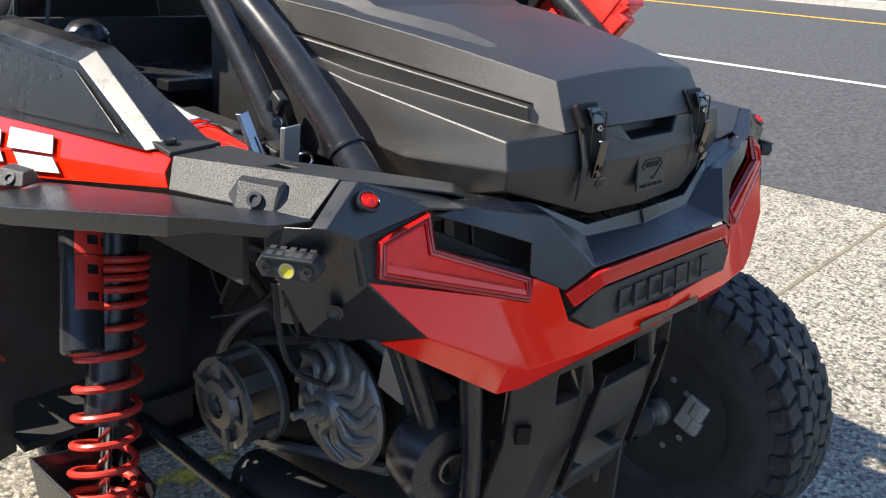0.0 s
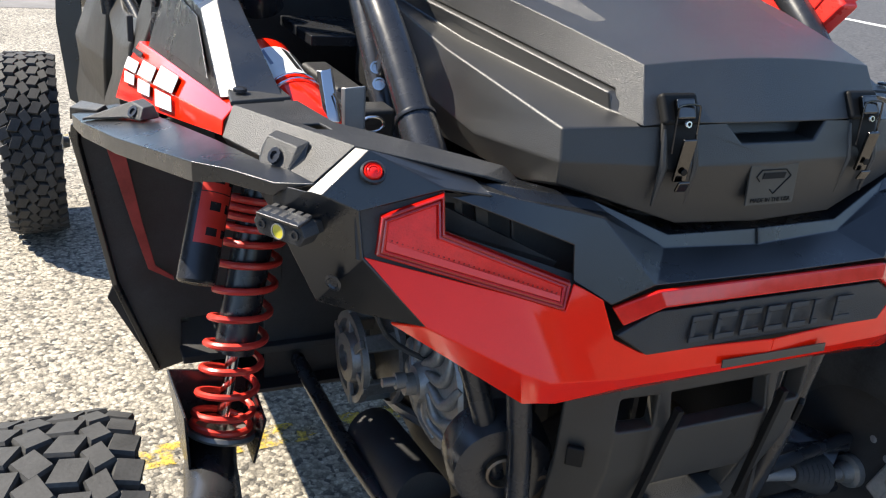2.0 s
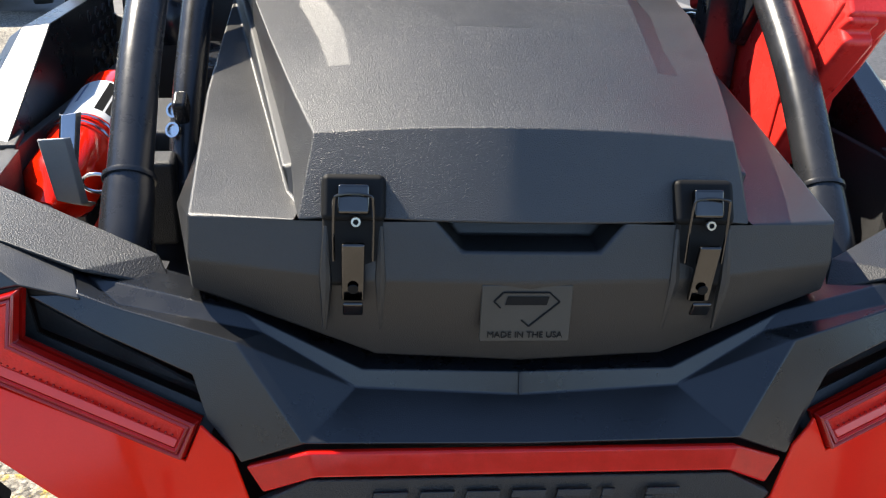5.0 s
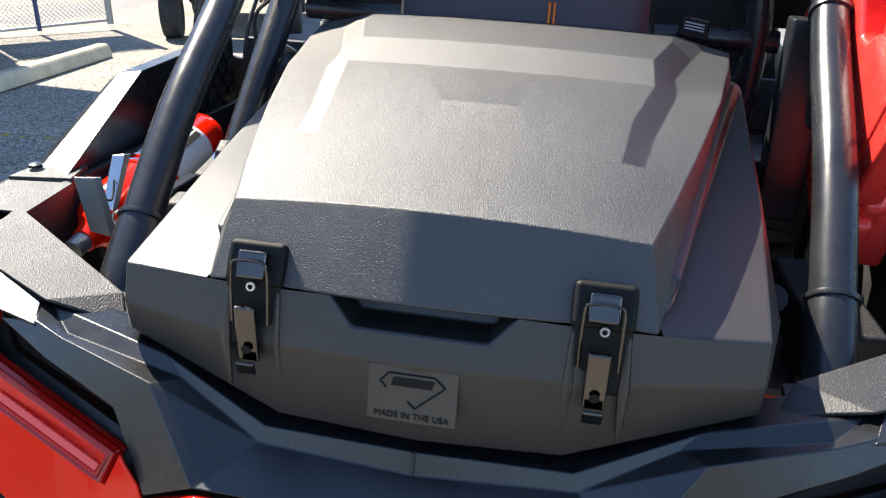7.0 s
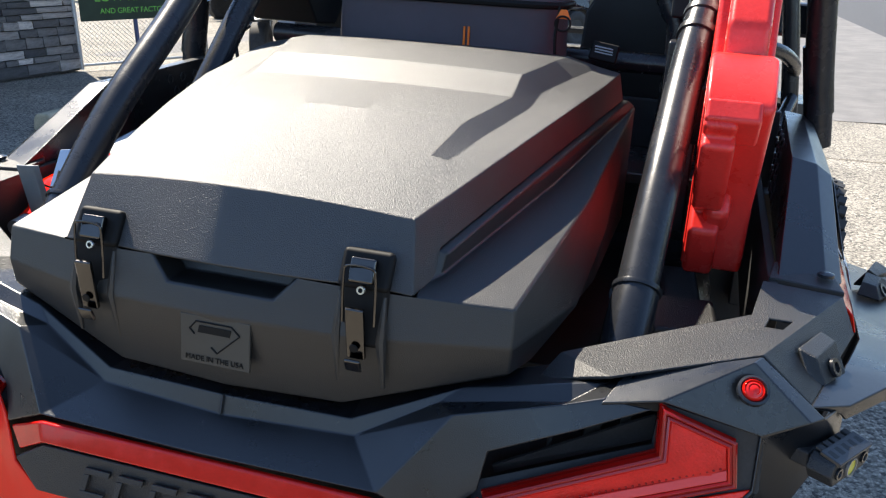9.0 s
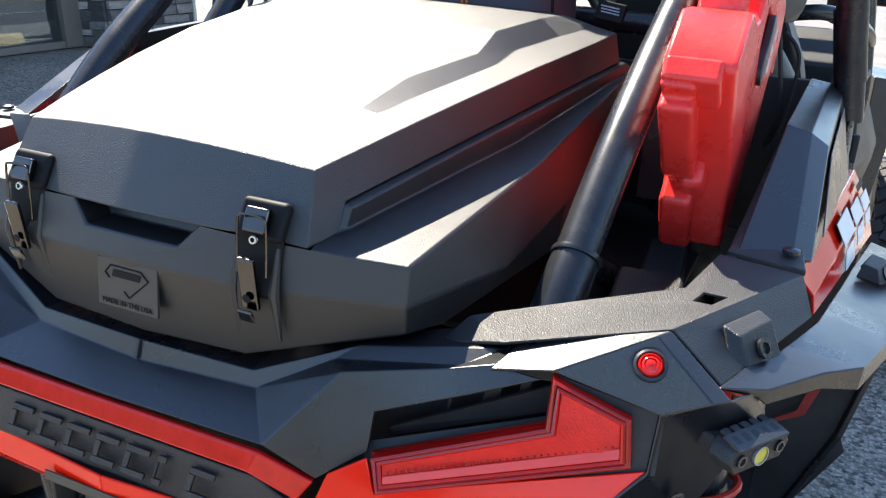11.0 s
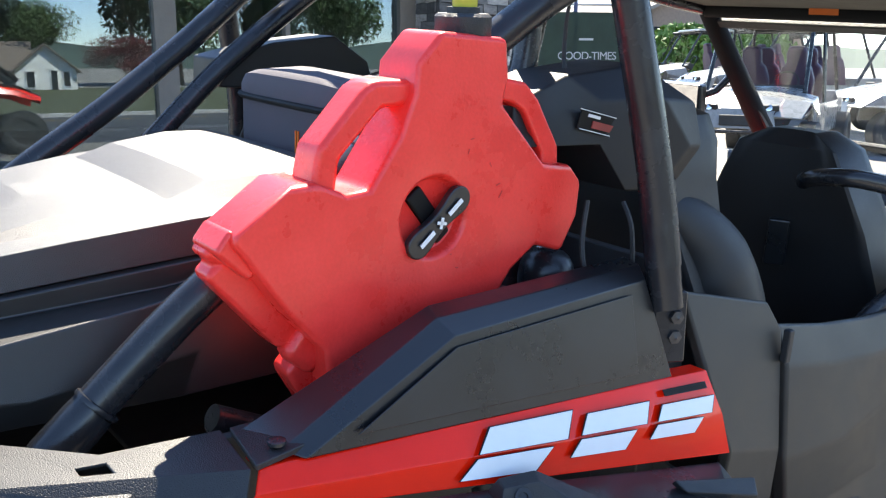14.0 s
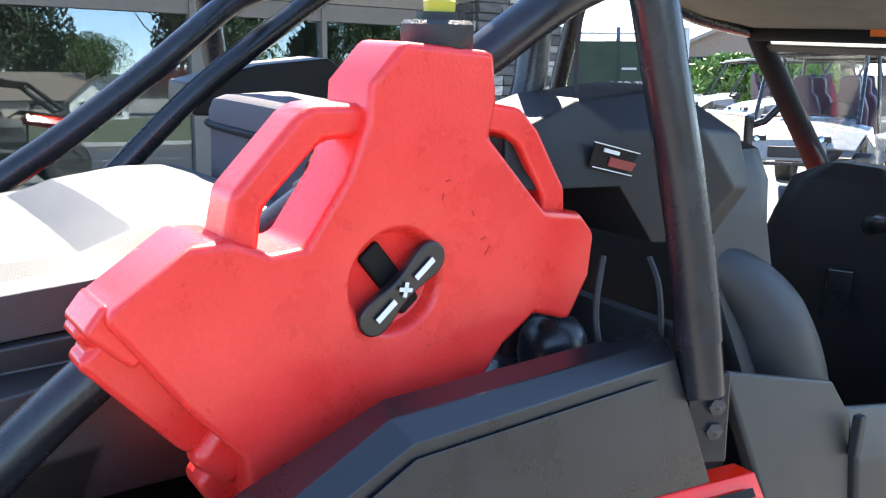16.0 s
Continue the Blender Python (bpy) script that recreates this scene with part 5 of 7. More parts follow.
part("flex_joint", bar([FLEX0.lerp(FLEX1, t) for t in steps_between(0, 1, 40)], [0.0385 + (0.0022 if i % 2 else 0) for i in range(41)], 26), surface("braided bronze steel", (0.36, 0.22, 0.11), 0.4, metal=0.75, bump=0.8, grain=260, vary=0.4), ex, "braided bronze flexible joint")
part("flange", turned([(0.042, -0.006), (0.044, 0), (0.042, 0.006), (0.03, 0.006)], 24, aim(FLEX0, FLEX1 - FLEX0)), BROWNPIPE, ex)
part("heat_shield", shell([(0.385, 0.235, 0.825), (0.410, 0.470, 0.880), (0.405, 0.50, 0.815), (0.375, 0.325, 0.758), (0.40, 0.30, 0.80), (0.425, 0.46, 0.845)], [(0, 1, 5, 4), (4, 5, 2, 3)], 0.003, (0.5, -0.3, 1)), surface("dull embossed steel", (0.20, 0.185, 0.165), 0.5, metal=0.5, bump=0.6, grain=120, vary=0.3), ex, "bent embossed heat shield", 0.002)
part("shield_tab", shell([(0.425, 0.535, 0.885), (0.435, 0.60, 0.905), (0.450, 0.595, 0.875), (0.44, 0.54, 0.86)], [(0, 1, 2, 3)], 0.003, (1, -0.3, 0.5)), BROWNPIPE, ex, "small bent steel tab", 0.002)
cover = part("engine_cover", turned([(0, 0.05), (0.03, 0.05), (0.05, 0.042), (0.085, 0.03), (0.10, 0.0), (0.105, -0.04), (0, -0.04)], 28, aim((0.345, 0.70, 0.60), (1, -0.15, 0.05))), ALU, veh, "grey cast engine cover")
for k in range(7):
    a = 2 * math.pi * k / 7
    part("cover_rib", boxes((aim((0.345, 0.70, 0.60), (1, -0.15, 0.05)) @ Vector((0.062 * math.cos(a), 0.062 * math.sin(a), 0.032)), (0.012, 0.05 * abs(math.cos(a)) + 0.012, 0.05 * abs(math.sin(a)) + 0.012))), ALU, cover, "", 0.004)
part("frame_tube", bar([(0.46, 0.90, 0.86), (0.40, 0.55, 0.72), (0.33, 0.25, 0.56)], 0.017, 12, 4), TUBE, veh, "black frame tube")
part("wire", bar([(0.43, 0.42, 0.90), (0.44, 0.44, 0.83), (0.425, 0.43, 0.78)], 0.004, 8, 5), GREYMETAL, veh, "thin grey cable")
for a, b in (((-0.36, 0.62, 0.98), (-0.10, 0.78, 0.60)), ((-0.30, 0.95, 0.90), (-0.20, 0.4, 1.0)), ((-0.34, 0.40, 1.02), (-0.20, 0.30, 0.86)), ((-0.29, 0.25, 0.95), (-0.31, 0.14, 0.52)), ((0.46, 0.52, 1.04), (0.2, 0.7, 0.6)), ((0.30, 0.4, 1.05), (0.35, 0.9, 0.7))):
    mid = (Vector(a) + Vector(b)) / 2 + Vector((0.03, -0.05, -0.04))
    part("hose", bar([a, mid, b], 0.011, 10, 6), RUBBER, veh, "black rubber hose")
for k in range(12):
    t = k / 11
    c = Vector((-0.40, 0.86, 1.04)).lerp(Vector((-0.34, 0.66, 0.97)), t)
    part("ribbed_duct", turned([(0.034, -0.007), (0.041, 0), (0.034, 0.007)], 18, aim(c, (0.06, -0.2, -0.07))), RUBBER, veh, "ribbed black intake duct")

# seats and cabin
SEAT_LOW = ((0.60, 0.20, 0.16), (0.72, 0.235, 0.14), (0.92, 0.25, 0.09), (1.10, 0.245, 0.04), (1.24, 0.21, 0.0))
SEAT_ROWS = {"front": SEAT_LOW + ((1.34, 0.165, -0.02), (1.42, 0.125, -0.03), (1.455, 0.06, -0.03)),
             "rear": SEAT_LOW + ((1.36, 0.17, -0.03), (1.44, 0.155, -0.04), (1.51, 0.150, -0.045), (1.555, 0.125, -0.045), (1.575, 0.07, -0.045))}


def seat_mesh(y0, rows):
    bm = bmesh.new()
    n, rings = 28, []
    for z, w, dy in rows:
        ring = []
        for i in range(n):
            a = 2 * math.pi * i / n
            c, sn = math.cos(a), math.sin(a)
            ring.append(bm.verts.new((0.325 + w * math.copysign(abs(c) ** 0.55, c), y0 + dy + (0.075 if z < rows[-1][0] - 0.01 else 0.03) * math.copysign(abs(sn) ** 0.6, sn) - 0.045 * (abs(c) ** 3) * (1 if sn < 0 else -1), z)))
        rings.append(ring)
    for p, q in zip(rings, rings[1:]):
        for i in range(n):
            bm.faces.new((p[i], p[(i + 1) % n], q[(i + 1) % n], q[i]))
    bm.faces.new(rings[0][::-1]), bm.faces.new(rings[-1])
    return bm


for s in (1, -1):
    for y0, tag in ((1.30, "rear"), (1.955, "front")):
        seat = part("seat_back", mirrored(seat_mesh(y0, SEAT_ROWS[tag]), s), VINYL, veh, "black vinyl bucket seat back", 0.0)
        part("seat_insert", mirrored(boxes(((0.325, y0 - 0.075, 1.18), (0.05, 0.02, 0.12), (8, 0, 30))), s), SMOOTH, seat, "", 0.005)
        seat.location.z += 0.0 if tag == "rear" else 0.03
        if tag == "rear":
            part("seat_bolster", mirrored(bar([(0.44, y0 - 0.12, 1.40), (0.455, y0 - 0.06, 1.37), (0.47, y0 + 0.02, 1.28), (0.48, y0 + 0.06, 1.15), (0.48, y0 + 0.06, 0.95)], [0.02, 0.055, 0.095, 0.115, 0.115], 20, 6), s), VINYL, seat, "rounded side bolster")
        part("seat_base", mirrored(boxes(((0.325, y0 + 0.32, 0.66), (0.46, 0.48, 0.14), (-6, 0, 0))), s), VINYL, veh, "black vinyl seat base", 0.04)
    rim = [(0.520, 0.75, 1.535), (0.515, 0.75, 1.595), (0.490, 0.88, 1.632), (0.500, 1.04, 1.650), (0.545, 1.135, 1.592), (0.552, 1.158, 1.520), (0.545, 1.09, 1.448), (0.535, 0.99, 1.455), (0.525, 0.93, 1.530)]
    n9 = len(rim)
    pod = part("speaker_pod", mirrored(shell(rim + [(0.38, y, z) for x, y, z in rim] + [(0.515, 0.93, 1.595), (0.556, 1.04, 1.600), (0.566, 1.105, 1.525), (0.558, 1.06, 1.475)],
                                            [(0, 1, 2, 18), (0, 18, 8), (2, 3, 19, 18), (3, 4, 19), (4, 5, 20, 19), (5, 6, 21, 20), (6, 7, 21), (7, 8, 18, 19, 20, 21)] + [(i, (i + 1) % n9, (i + 1) % n9 + n9, i + n9) for i in range(n9)] + [tuple(range(2 * n9 - 1, n9 - 1, -1))], 0.004, (1, 0, 0)), s), PODBLACK, veh, "black faceted speaker pod behind the seat", 0.005)
    tg = part("tag_plate", mirrored(boxes(((0.5245, 0.918, 1.564), (0.0025, 0.082, 0.030), (-12, 4, -3))), s), MARK, pod, "dark tag with a white outline and red bar", 0.001)
    for dy, dz, wy, hz, mt, lb in ((0.012, -0.004, 0.050, 0.011, DARKRED, "dark red bar"), (-0.010, 0.0080, 0.026, 0.0045, WHITE, "white bar"), (0.0, 0.0145, 0.080, 0.0012, WHITE, "white outline"), (0.0, -0.0145, 0.080, 0.0012, WHITE, "white outline")):
        part("tag_bar", mirrored(boxes((Vector((0.5265, 0.918 + dy, 1.564 + dz - 0.21 * dy)), (0.002, wy, hz), (-12, 4, -3))), s), mt, tg, lb, 0)
    part("pod_cable", mirrored(bar([(0.535, 0.90, 1.45), (0.55, 0.88, 1.38), (0.56, 0.90, 1.30), (0.54, 0.96, 1.24)], 0.004, 6, 6), s), RUBBER, pod)
    part("pod_cable", mirrored(bar([(0.54, 0.98, 1.44), (0.57, 0.97, 1.40), (0.565, 0.985, 1.30), (0.55, 0.95, 1.22)], 0.004, 6, 6), s), RUBBER, pod)
    for z in (1.262, 1.293):
        part("post_bolt", turned([(0.011, 0), (0.011, 0.008), (0.004, 0.009), (0, 0.012)], 6, aim((s * 0.668, 0.966, z), (s, -0.45, 0))), BEZEL, veh, "dark steel hex bolt")
    part("post_plate", mirrored(boxes(((0.660, 0.962, 1.275), (0.016, 0.055, 0.11), (0, -6, -24))), s), TUBE, veh, "", 0.004)
    part("post_sleeve", mirrored(bar([(0.6585, 0.934, 1.375), (0.636, 0.9255, 1.495)], 0.0268, 18), s), TUBE, veh)
LABEL = (-0.08, 2.722, 1.782)
part("dashboard", shell([(-0.62, 2.45, 1.20), (0.62, 2.45, 1.20), (-0.64, 2.62, 1.30), (0.64, 2.62, 1.30), (-0.62, 2.5, 0.8), (0.62, 2.5, 0.8), (-0.6, 3.0, 1.24), (0.6, 3.0, 1.24)], [(0, 1, 3, 2), (4, 5, 1, 0), (2, 3, 7, 6)], 0.02, (0, -1, 1)), PLASTIC, veh, "black dashboard", 0.01)
# hood colour is made up: black, so the windshield picks up no red
part("hood", shell([(-0.58, 2.64, 1.30), (0.58, 2.64, 1.30), (-0.52, 3.35, 1.20), (0.52, 3.35, 1.20), (-0.46, 3.72, 1.02), (0.46, 3.72, 1.02)], [(0, 1, 3, 2), (2, 3, 5, 4)], 0.01, (0, 0, 1)), SMOOTH, veh, "unseen hood, coloured black to keep red out of reflections", 0.008)
st = part("steering_wheel", bar([(-0.32 + 0.17 * math.cos(a), 2.30 - 0.07 * math.sin(a), 1.28 + 0.155 * math.sin(a)) for a in steps_between(0, 2 * math.pi, 36)], 0.014, 10), VINYL, veh, "black steering wheel")
part("spoke", bar([(-0.49, 2.30, 1.28), (-0.32, 2.33, 1.27), (-0.15, 2.30, 1.28)], 0.012, 8), GREYMETAL, st)
GLASS = bpy.data.materials.new("clear polycarbonate")
GLASS.use_nodes = True
_b = GLASS.node_tree.nodes["Principled BSDF"]
_b.inputs["Transmission Weight"].default_value, _b.inputs["Roughness"].default_value, _b.inputs["IOR"].default_value = 1.0, 0.01, 1.06
_b.inputs["Base Color"].default_value = (0.95, 0.97, 0.97, 1)
_g, _l = GLASS.node_tree.nodes, GLASS.node_tree.links
_tr, _gl, _mx = _g.new("ShaderNodeBsdfTransparent"), _g.new("ShaderNodeBsdfGlossy"), _g.new("ShaderNodeMixShader")
_gl.inputs["Roughness"].default_value, _mx.inputs[0].default_value = 0.02, 0.012
_tr.inputs["Color"].default_value = (0.93, 0.95, 0.95, 1)
_l.new(_tr.outputs[0], _mx.inputs[1]), _l.new(_gl.outputs[0], _mx.inputs[2]), _l.new(_mx.outputs[0], _g["Material Output"].inputs["Surface"])
ws = part("windshield", boxes(((0, 3.045, 1.53), (1.10, 0.004, 0.70), (49, 0, 0))), GLASS, veh, "clear windshield panel in a black frame", 0)
for k in (-1, 1):
    part("windshield_frame", boxes(((k * 0.545, 3.06, 1.515), (0.035, 0.02, 0.68), (49, 0, 0))), PLASTIC, ws, "black windshield frame", 0.005)
    part("windshield_frame", boxes(((0, 3.06 - k * 0.250, 1.515 + k * 0.217), (1.06, 0.02, 0.035), (49, 0, 0))), PLASTIC, ws, "black windshield frame", 0.005)
for k in (-1, 1):
    part("flare_leg", mirrored(shell([(0.846, 0.972, 1.045), (0.848, 0.985, 1.02), (0.786, 1.005, 0.66), (0.700, 1.035, 0.405), (0.688, 1.035, 0.412), (0.774, 1.000, 0.665), (0.833, 0.975, 1.0), (0.833, 0.965, 1.045)], [(0, 1, 6, 7), (1, 2, 5, 6), (2, 3, 4, 5)], 0.014, (0.5, -1, 0)), k), SMOOTH, veh, "black edge strip of the inner fender", 0.003)
    tipb = part("flare_bracket", mirrored(shell([(0.782, 0.84, 1.118), (0.800, 0.845, 1.105), (0.845, 0.955, 1.085), (0.82, 0.985, 1.092), (0.79, 0.86, 1.09), (0.846, 0.95, 1.06)], [(0, 1, 2, 3), (1, 4, 5, 2)], 0.012, (1, 0, 1)), k), PLASTIC, veh, "", 0.003)
    part("engine_wall", mirrored(boxes(((0.33, 1.005, 0.72), (0.22, 0.012, 0.74))), k), DARK, veh, "black engine bay panel", 0)
    dome = part("round_cap", turned([(0.045, 0), (0.046, 0.02), (0.042, 0.045), (0.030, 0.062), (0.012, 0.070), (0, 0.071)], 24, aim((k * 0.475, 0.89, 1.30), (k * 0.25, -0.35, 0.9))), TUBE, veh, "glossy black round cap")
ws.visible_shadow = False
part("roof_label", boxes((LABEL, (0.10, 0.002, 0.026), (10, 0, 0))), ORANGE, veh, "small orange warning label", 0)
part("antenna_cable", bar([(0.455, 0.93, 1.80), (0.452, 0.93, 1.765), (0.437, 0.93, 1.725), (0.436, 0.93, 1.66), (0.447, 0.925, 1.625), (0.453, 0.922, 1.605)], [0.003, 0.003, 0.003, 0.0035, 0.004, 0.009], 8, 5), RUBBER, veh, "black coiled cable")

# ---- cargo box details ----
for s in (1, -1):
    # recess and holes are not cut: near black solids carry their shade
    base = part("latch", boxes(((s * 0.158, -0.0375, 1.318), (0.056, 0.014, 0.042), (-30, 0, 0)), ((s * 0.158, -0.0480, 1.276), (0.054, 0.012, 0.070), (-10, 0, 0))), MARK, crate, "plated steel draw latch on near black blocks painting recess shade", 0.006)
    part("hook_plate", boxes(((s * 0.158, -0.049, 1.321), (0.028, 0.010, 0.026), (-24, 0, 0))), BLACKCHROME, base, "black plated hook plate", 0.003)
    part("rivet", turned([(0.0052, 0), (0.0052, 0.003), (0.0042, 0.0045), (0.0024, 0.0045), (0.0020, 0.001), (0, 0.001)], 18, aim((s * 0.158 + 0.002, -0.056, 1.3035), (0, -1, 0.2))), CHROME, base, "bright rivet")
    part("rivet_hole", turned([(0.0021, 0.002), (0, 0.0022)], 12, aim((s * 0.158 + 0.002, -0.056, 1.3035), (0, -1, 0.2))), MARK, base, "near black disc painting the rivet hole's shade", 0)
    part("lever", boxes(((s * 0.158, -0.066, 1.260), (0.020, 0.006, 0.058), (8, 0, 0)), ((s * 0.158, -0.071, 1.227), (0.018, 0.004, 0.016), (24, 0, 0))), BLACKCHROME, base, "black plated lever", 0.0025)
    part("lever_hole", turned([(0.0048, 0), (0.0042, 0.0012), (0, 0.0012)], 16, aim((s * 0.158, -0.0700, 1.2455), (0, -1, -0.14))), MARK, base, "near black disc painting the round hole's shade", 0)
    w = 0.0170
    part("bail_wire", bar([(s * 0.158 - w, -0.060, 1.268), (s * 0.158 - w, -0.058, 1.318), (s * 0.158 - w + 0.005, -0.058, 1.328), (s * 0.158 + w - 0.005, -0.058, 1.328), (s * 0.158 + w, -0.058, 1.318), (s * 0.158 + w, -0.060, 1.268)], 0.0014, 8, 3), BLACKCHROME, base, "bent wire bail")
    for dx in (-0.024, 0.024):
        part("latch_rib", bar([(s * 0.158 + dx, -0.048, 1.296), (s * 0.158 + dx, -0.0575, 1.250), (s * 0.158 + dx * 1.05, -0.050, 1.196)], [0.002, 0.006, 0.002], 8), BOX, base)
lab = part("badge", boxes(((-0.002, -0.0645, 1.2195), (0.083, 0.004, 0.055), (-4, 0, 0))), BADGE, crate, "grey square badge with engraved shapes", 0.001)
face = Matrix.Translation((-0.002, -0.0670, 1.2195)) @ pose(0, 0, 0, 86, 0, 0)
for a, b in (((-0.030, 0.012), (-0.022, 0.021)), ((-0.022, 0.021), (0.020, 0.021)), ((0.020, 0.021), (0.030, 0.012)), ((0.030, 0.012), (0.003, -0.012)), ((-0.030, 0.012), (-0.024, 0.006)), ((0.003, -0.012), (-0.004, -0.006))):
    part("engraved_line", bar([face @ Vector((*a, 0)), face @ Vector((*b, 0))], 0.0009, 6), MARK, lab)
part("engraved_bar", prism([(-0.020, 0.009), (0.018, 0.009), (0.020, 0.017), (-0.018, 0.017)], 0.0006, face), MARK, lab, "dark slanted bar", 0)
part("engraved_words", letters("MADE IN THE USA", 0.0085, 0.0003, face @ Matrix.Translation((0, -0.0205, 0.0005))), MARK, lab, "engraved small words", 0, smooth=False)
part("lid_dot", turned([(0.0016, 0), (0.0012, 0.001), (0, 0.001)], 8, aim((0.09, 0.09, 1.392), (0, 0, 1))), MARK, lid, "", 0)

# ---- fuel can details ----
FX = 0.541
knob = part("screw_mount", prism([(0.060 * math.cos(a), (0.0125 + 0.030 * math.cos(a) ** 2 - 0.010 * math.cos(a) ** 4) * math.copysign(abs(math.sin(a)) ** 1.0, math.sin(a))) for a in steps_between(0, 2 * math.pi, 40)[:-1]], 0.012, Matrix.Translation((FX - 0.006, 0.602, 1.452)) @ Matrix(((0, 0, 1, 0), (0.76, -0.65, 0, 0), (0.65, 0.76, 0, 0), (0, 0, 0, 1)))), SMOOTH, can, "black two-lobed screw mount knob", 0.003)
for k in (-1, 1):
    c = Vector((FX + 0.0092, 0.602 + k * 0.022, 1.452 + k * 0.019))
    part("white_bar", boxes((c, (0.0012, 0.027, 0.006), (40.5, 0, 0))), WHITE, knob, "white bar", 0)
for rot in (0, 90):
    part("white_cross", boxes(((FX + 0.0092, 0.602, 1.452), (0.0012, 0.015, 0.004), (80 + rot, 0, 0))), WHITE, knob, "white cross bar", 0)
# no slot is cut; the block's near black colour gives its shade
part("mount_slot", boxes(((0.5235, 0.598, 1.458), (0.010, 0.028, 0.086), (40, 0, 0))), MARK, can, "near black block painting the shade of a slot", 0.006)
rng = random.Random(21)
for y, z, l, a in ((0.712, 1.478, 0.016, 60), (0.706, 1.492, 0.010, 20), (0.650, 1.540, 0.010, 75), (0.655, 1.556, 0.008, 10), (0.640, 1.385, 0.006, 0), (0.600, 1.330, 0.014, 50), (0.585, 1.322, 0.010, 80), (0.560, 1.308, 0.012, 60), (0.690, 1.520, 0.009, 120), (0.628, 1.405, 0.004, 0)):
    part("scuff", boxes(((0.5402, y, z), (0.0008, l * 0.7, 0.0016), (a, 0, 0))), surface("dark red scuff", (0.50, 0.014, 0.014), 0.6, vary=0.3), can, "", 0)
def can_handle(poly):
    return prism(poly, 0.056, Matrix(((0, 0, 1, 0.470), (1, 0, 0, 0), (0, 1, 0, 0), (0, 0, 0, 1))))


part("handle", can_handle([(0.424, 1.505), (0.433, 1.554), (0.496, 1.622), (0.512, 1.631), (0.572, 1.631), (0.572, 1.600), (0.522, 1.597), (0.463, 1.538), (0.458, 1.495)]), CANRED, can, "moulded carry handle", 0.011)
part("handle", can_handle([(0.705, 1.634), (0.762, 1.626), (0.788, 1.603), (0.836, 1.535), (0.840, 1.498), (0.802, 1.498), (0.803, 1.525), (0.762, 1.586), (0.740, 1.598), (0.705, 1.604)]), CANRED, can, "moulded carry handle", 0.006)
cap = part("cap", turned([(0.036, 0), (0.038, 0.004), (0.038, 0.026), (0.034, 0.030), (0.022, 0.030), (0.022, 0.038), (0, 0.038)], 10, aim((0.498, 0.665, 1.682), (0, -0.03, 1))), PLASTIC, can, "black ribbed screw cap")
part("spout_plug", turned([(0.016, 0), (0.017, 0.012), (0.012, 0.016), (0.012, 0.024), (0.007, 0.027), (0, 0.027)], 16, aim((0.500, 0.665, 1.718), (0, -0.03, 1))), YELLOW, cap, "yellow spout plug")
part("can_mount", boxes(((0.42, 0.62, 1.36), (0.06, 0.05, 0.30)), ((0.45, 0.60, 1.44), (0.03, 0.12, 0.12), (35, 0, 0))), TUBE, veh, "black can mounting bracket", 0.004)

# ---- fire extinguisher ----
fe = thing("fire_extinguisher", "red fire extinguisher with white label clamped in the bed", "fire extinguisher", (-0.53, 0.4, 1.19))
e0, e1 = Vector((-0.524, 0.300, 1.198)), Vector((-0.530, 0.640, 1.246))
def along(t, off=0):
    return e0.lerp(e1, t)
part("cylinder", bar([along(-0.16), along(-0.10), along(-0.03), along(0.03), along(0.9), along(0.96), along(0.995), along(1.01)], [0.016, 0.02, 0.036, 0.046, 0.046, 0.041, 0.026, 0.004], 28), RED, fe)
part("label_wrap", bar([along(0.42), along(0.78)], 0.0466, 28), WHITE, fe, "white paper label")
part("label_block", shell([along(0.46) + Vector((0.012, 0, 0.0468)), along(0.74) + Vector((0.012, 0, 0.0468)), along(0.74) + Vector((0.034, 0, 0.0345)), along(0.46) + Vector((0.034, 0, 0.0345))], [(0, 1, 2, 3)], 0.001, (0, 0, 1)), MARK, fe, "dark print block", 0)
part("label_block", shell([along(0.55) + Vector((-0.018, 0, 0.0445)), along(0.74) + Vector((-0.018, 0, 0.0445)), along(0.74) + Vector((-0.040, 0, 0.027)), along(0.55) + Vector((-0.040, 0, 0.027))], [(0, 1, 2, 3)], 0.001, (-0.3, 0, 1)), surface("blue grey print", (0.20, 0.24, 0.34), 0.5), fe, "blue-grey print block", 0)
for t in (0.30, 0.36):
    part("clamp_wire", bar([along(t) + Vector((0.05 * math.cos(a), 0, 0.05 * math.sin(a))) for a in steps_between(0, 2 * math.pi, 24)], 0.0025, 6), CHROME, fe, "steel clamp band")
part("valve", bar([along(-0.15), along(-0.24)], 0.014, 14), GREYMETAL, fe, "steel valve")
part("lever", shell([(-0.514, 0.228, 1.287), (-0.510, 0.221, 1.288), (-0.482, 0.223, 1.290), (-0.477, 0.231, 1.289), (-0.506, 0.241, 1.214), (-0.503, 0.233, 1.212), (-0.476, 0.236, 1.206), (-0.470, 0.244, 1.206), (-0.500, 0.285, 1.195), (-0.497, 0.278, 1.190), (-0.478, 0.278, 1.188), (-0.474, 0.285, 1.190)],
                    [(0, 1, 5, 4), (1, 2, 6, 5), (2, 3, 7, 6), (4, 5, 9, 8), (5, 6, 10, 9), (6, 7, 11, 10)], 0.003, (0, -1, 0)), GREYMETAL, fe, "grey bent steel lever", 0.0015)
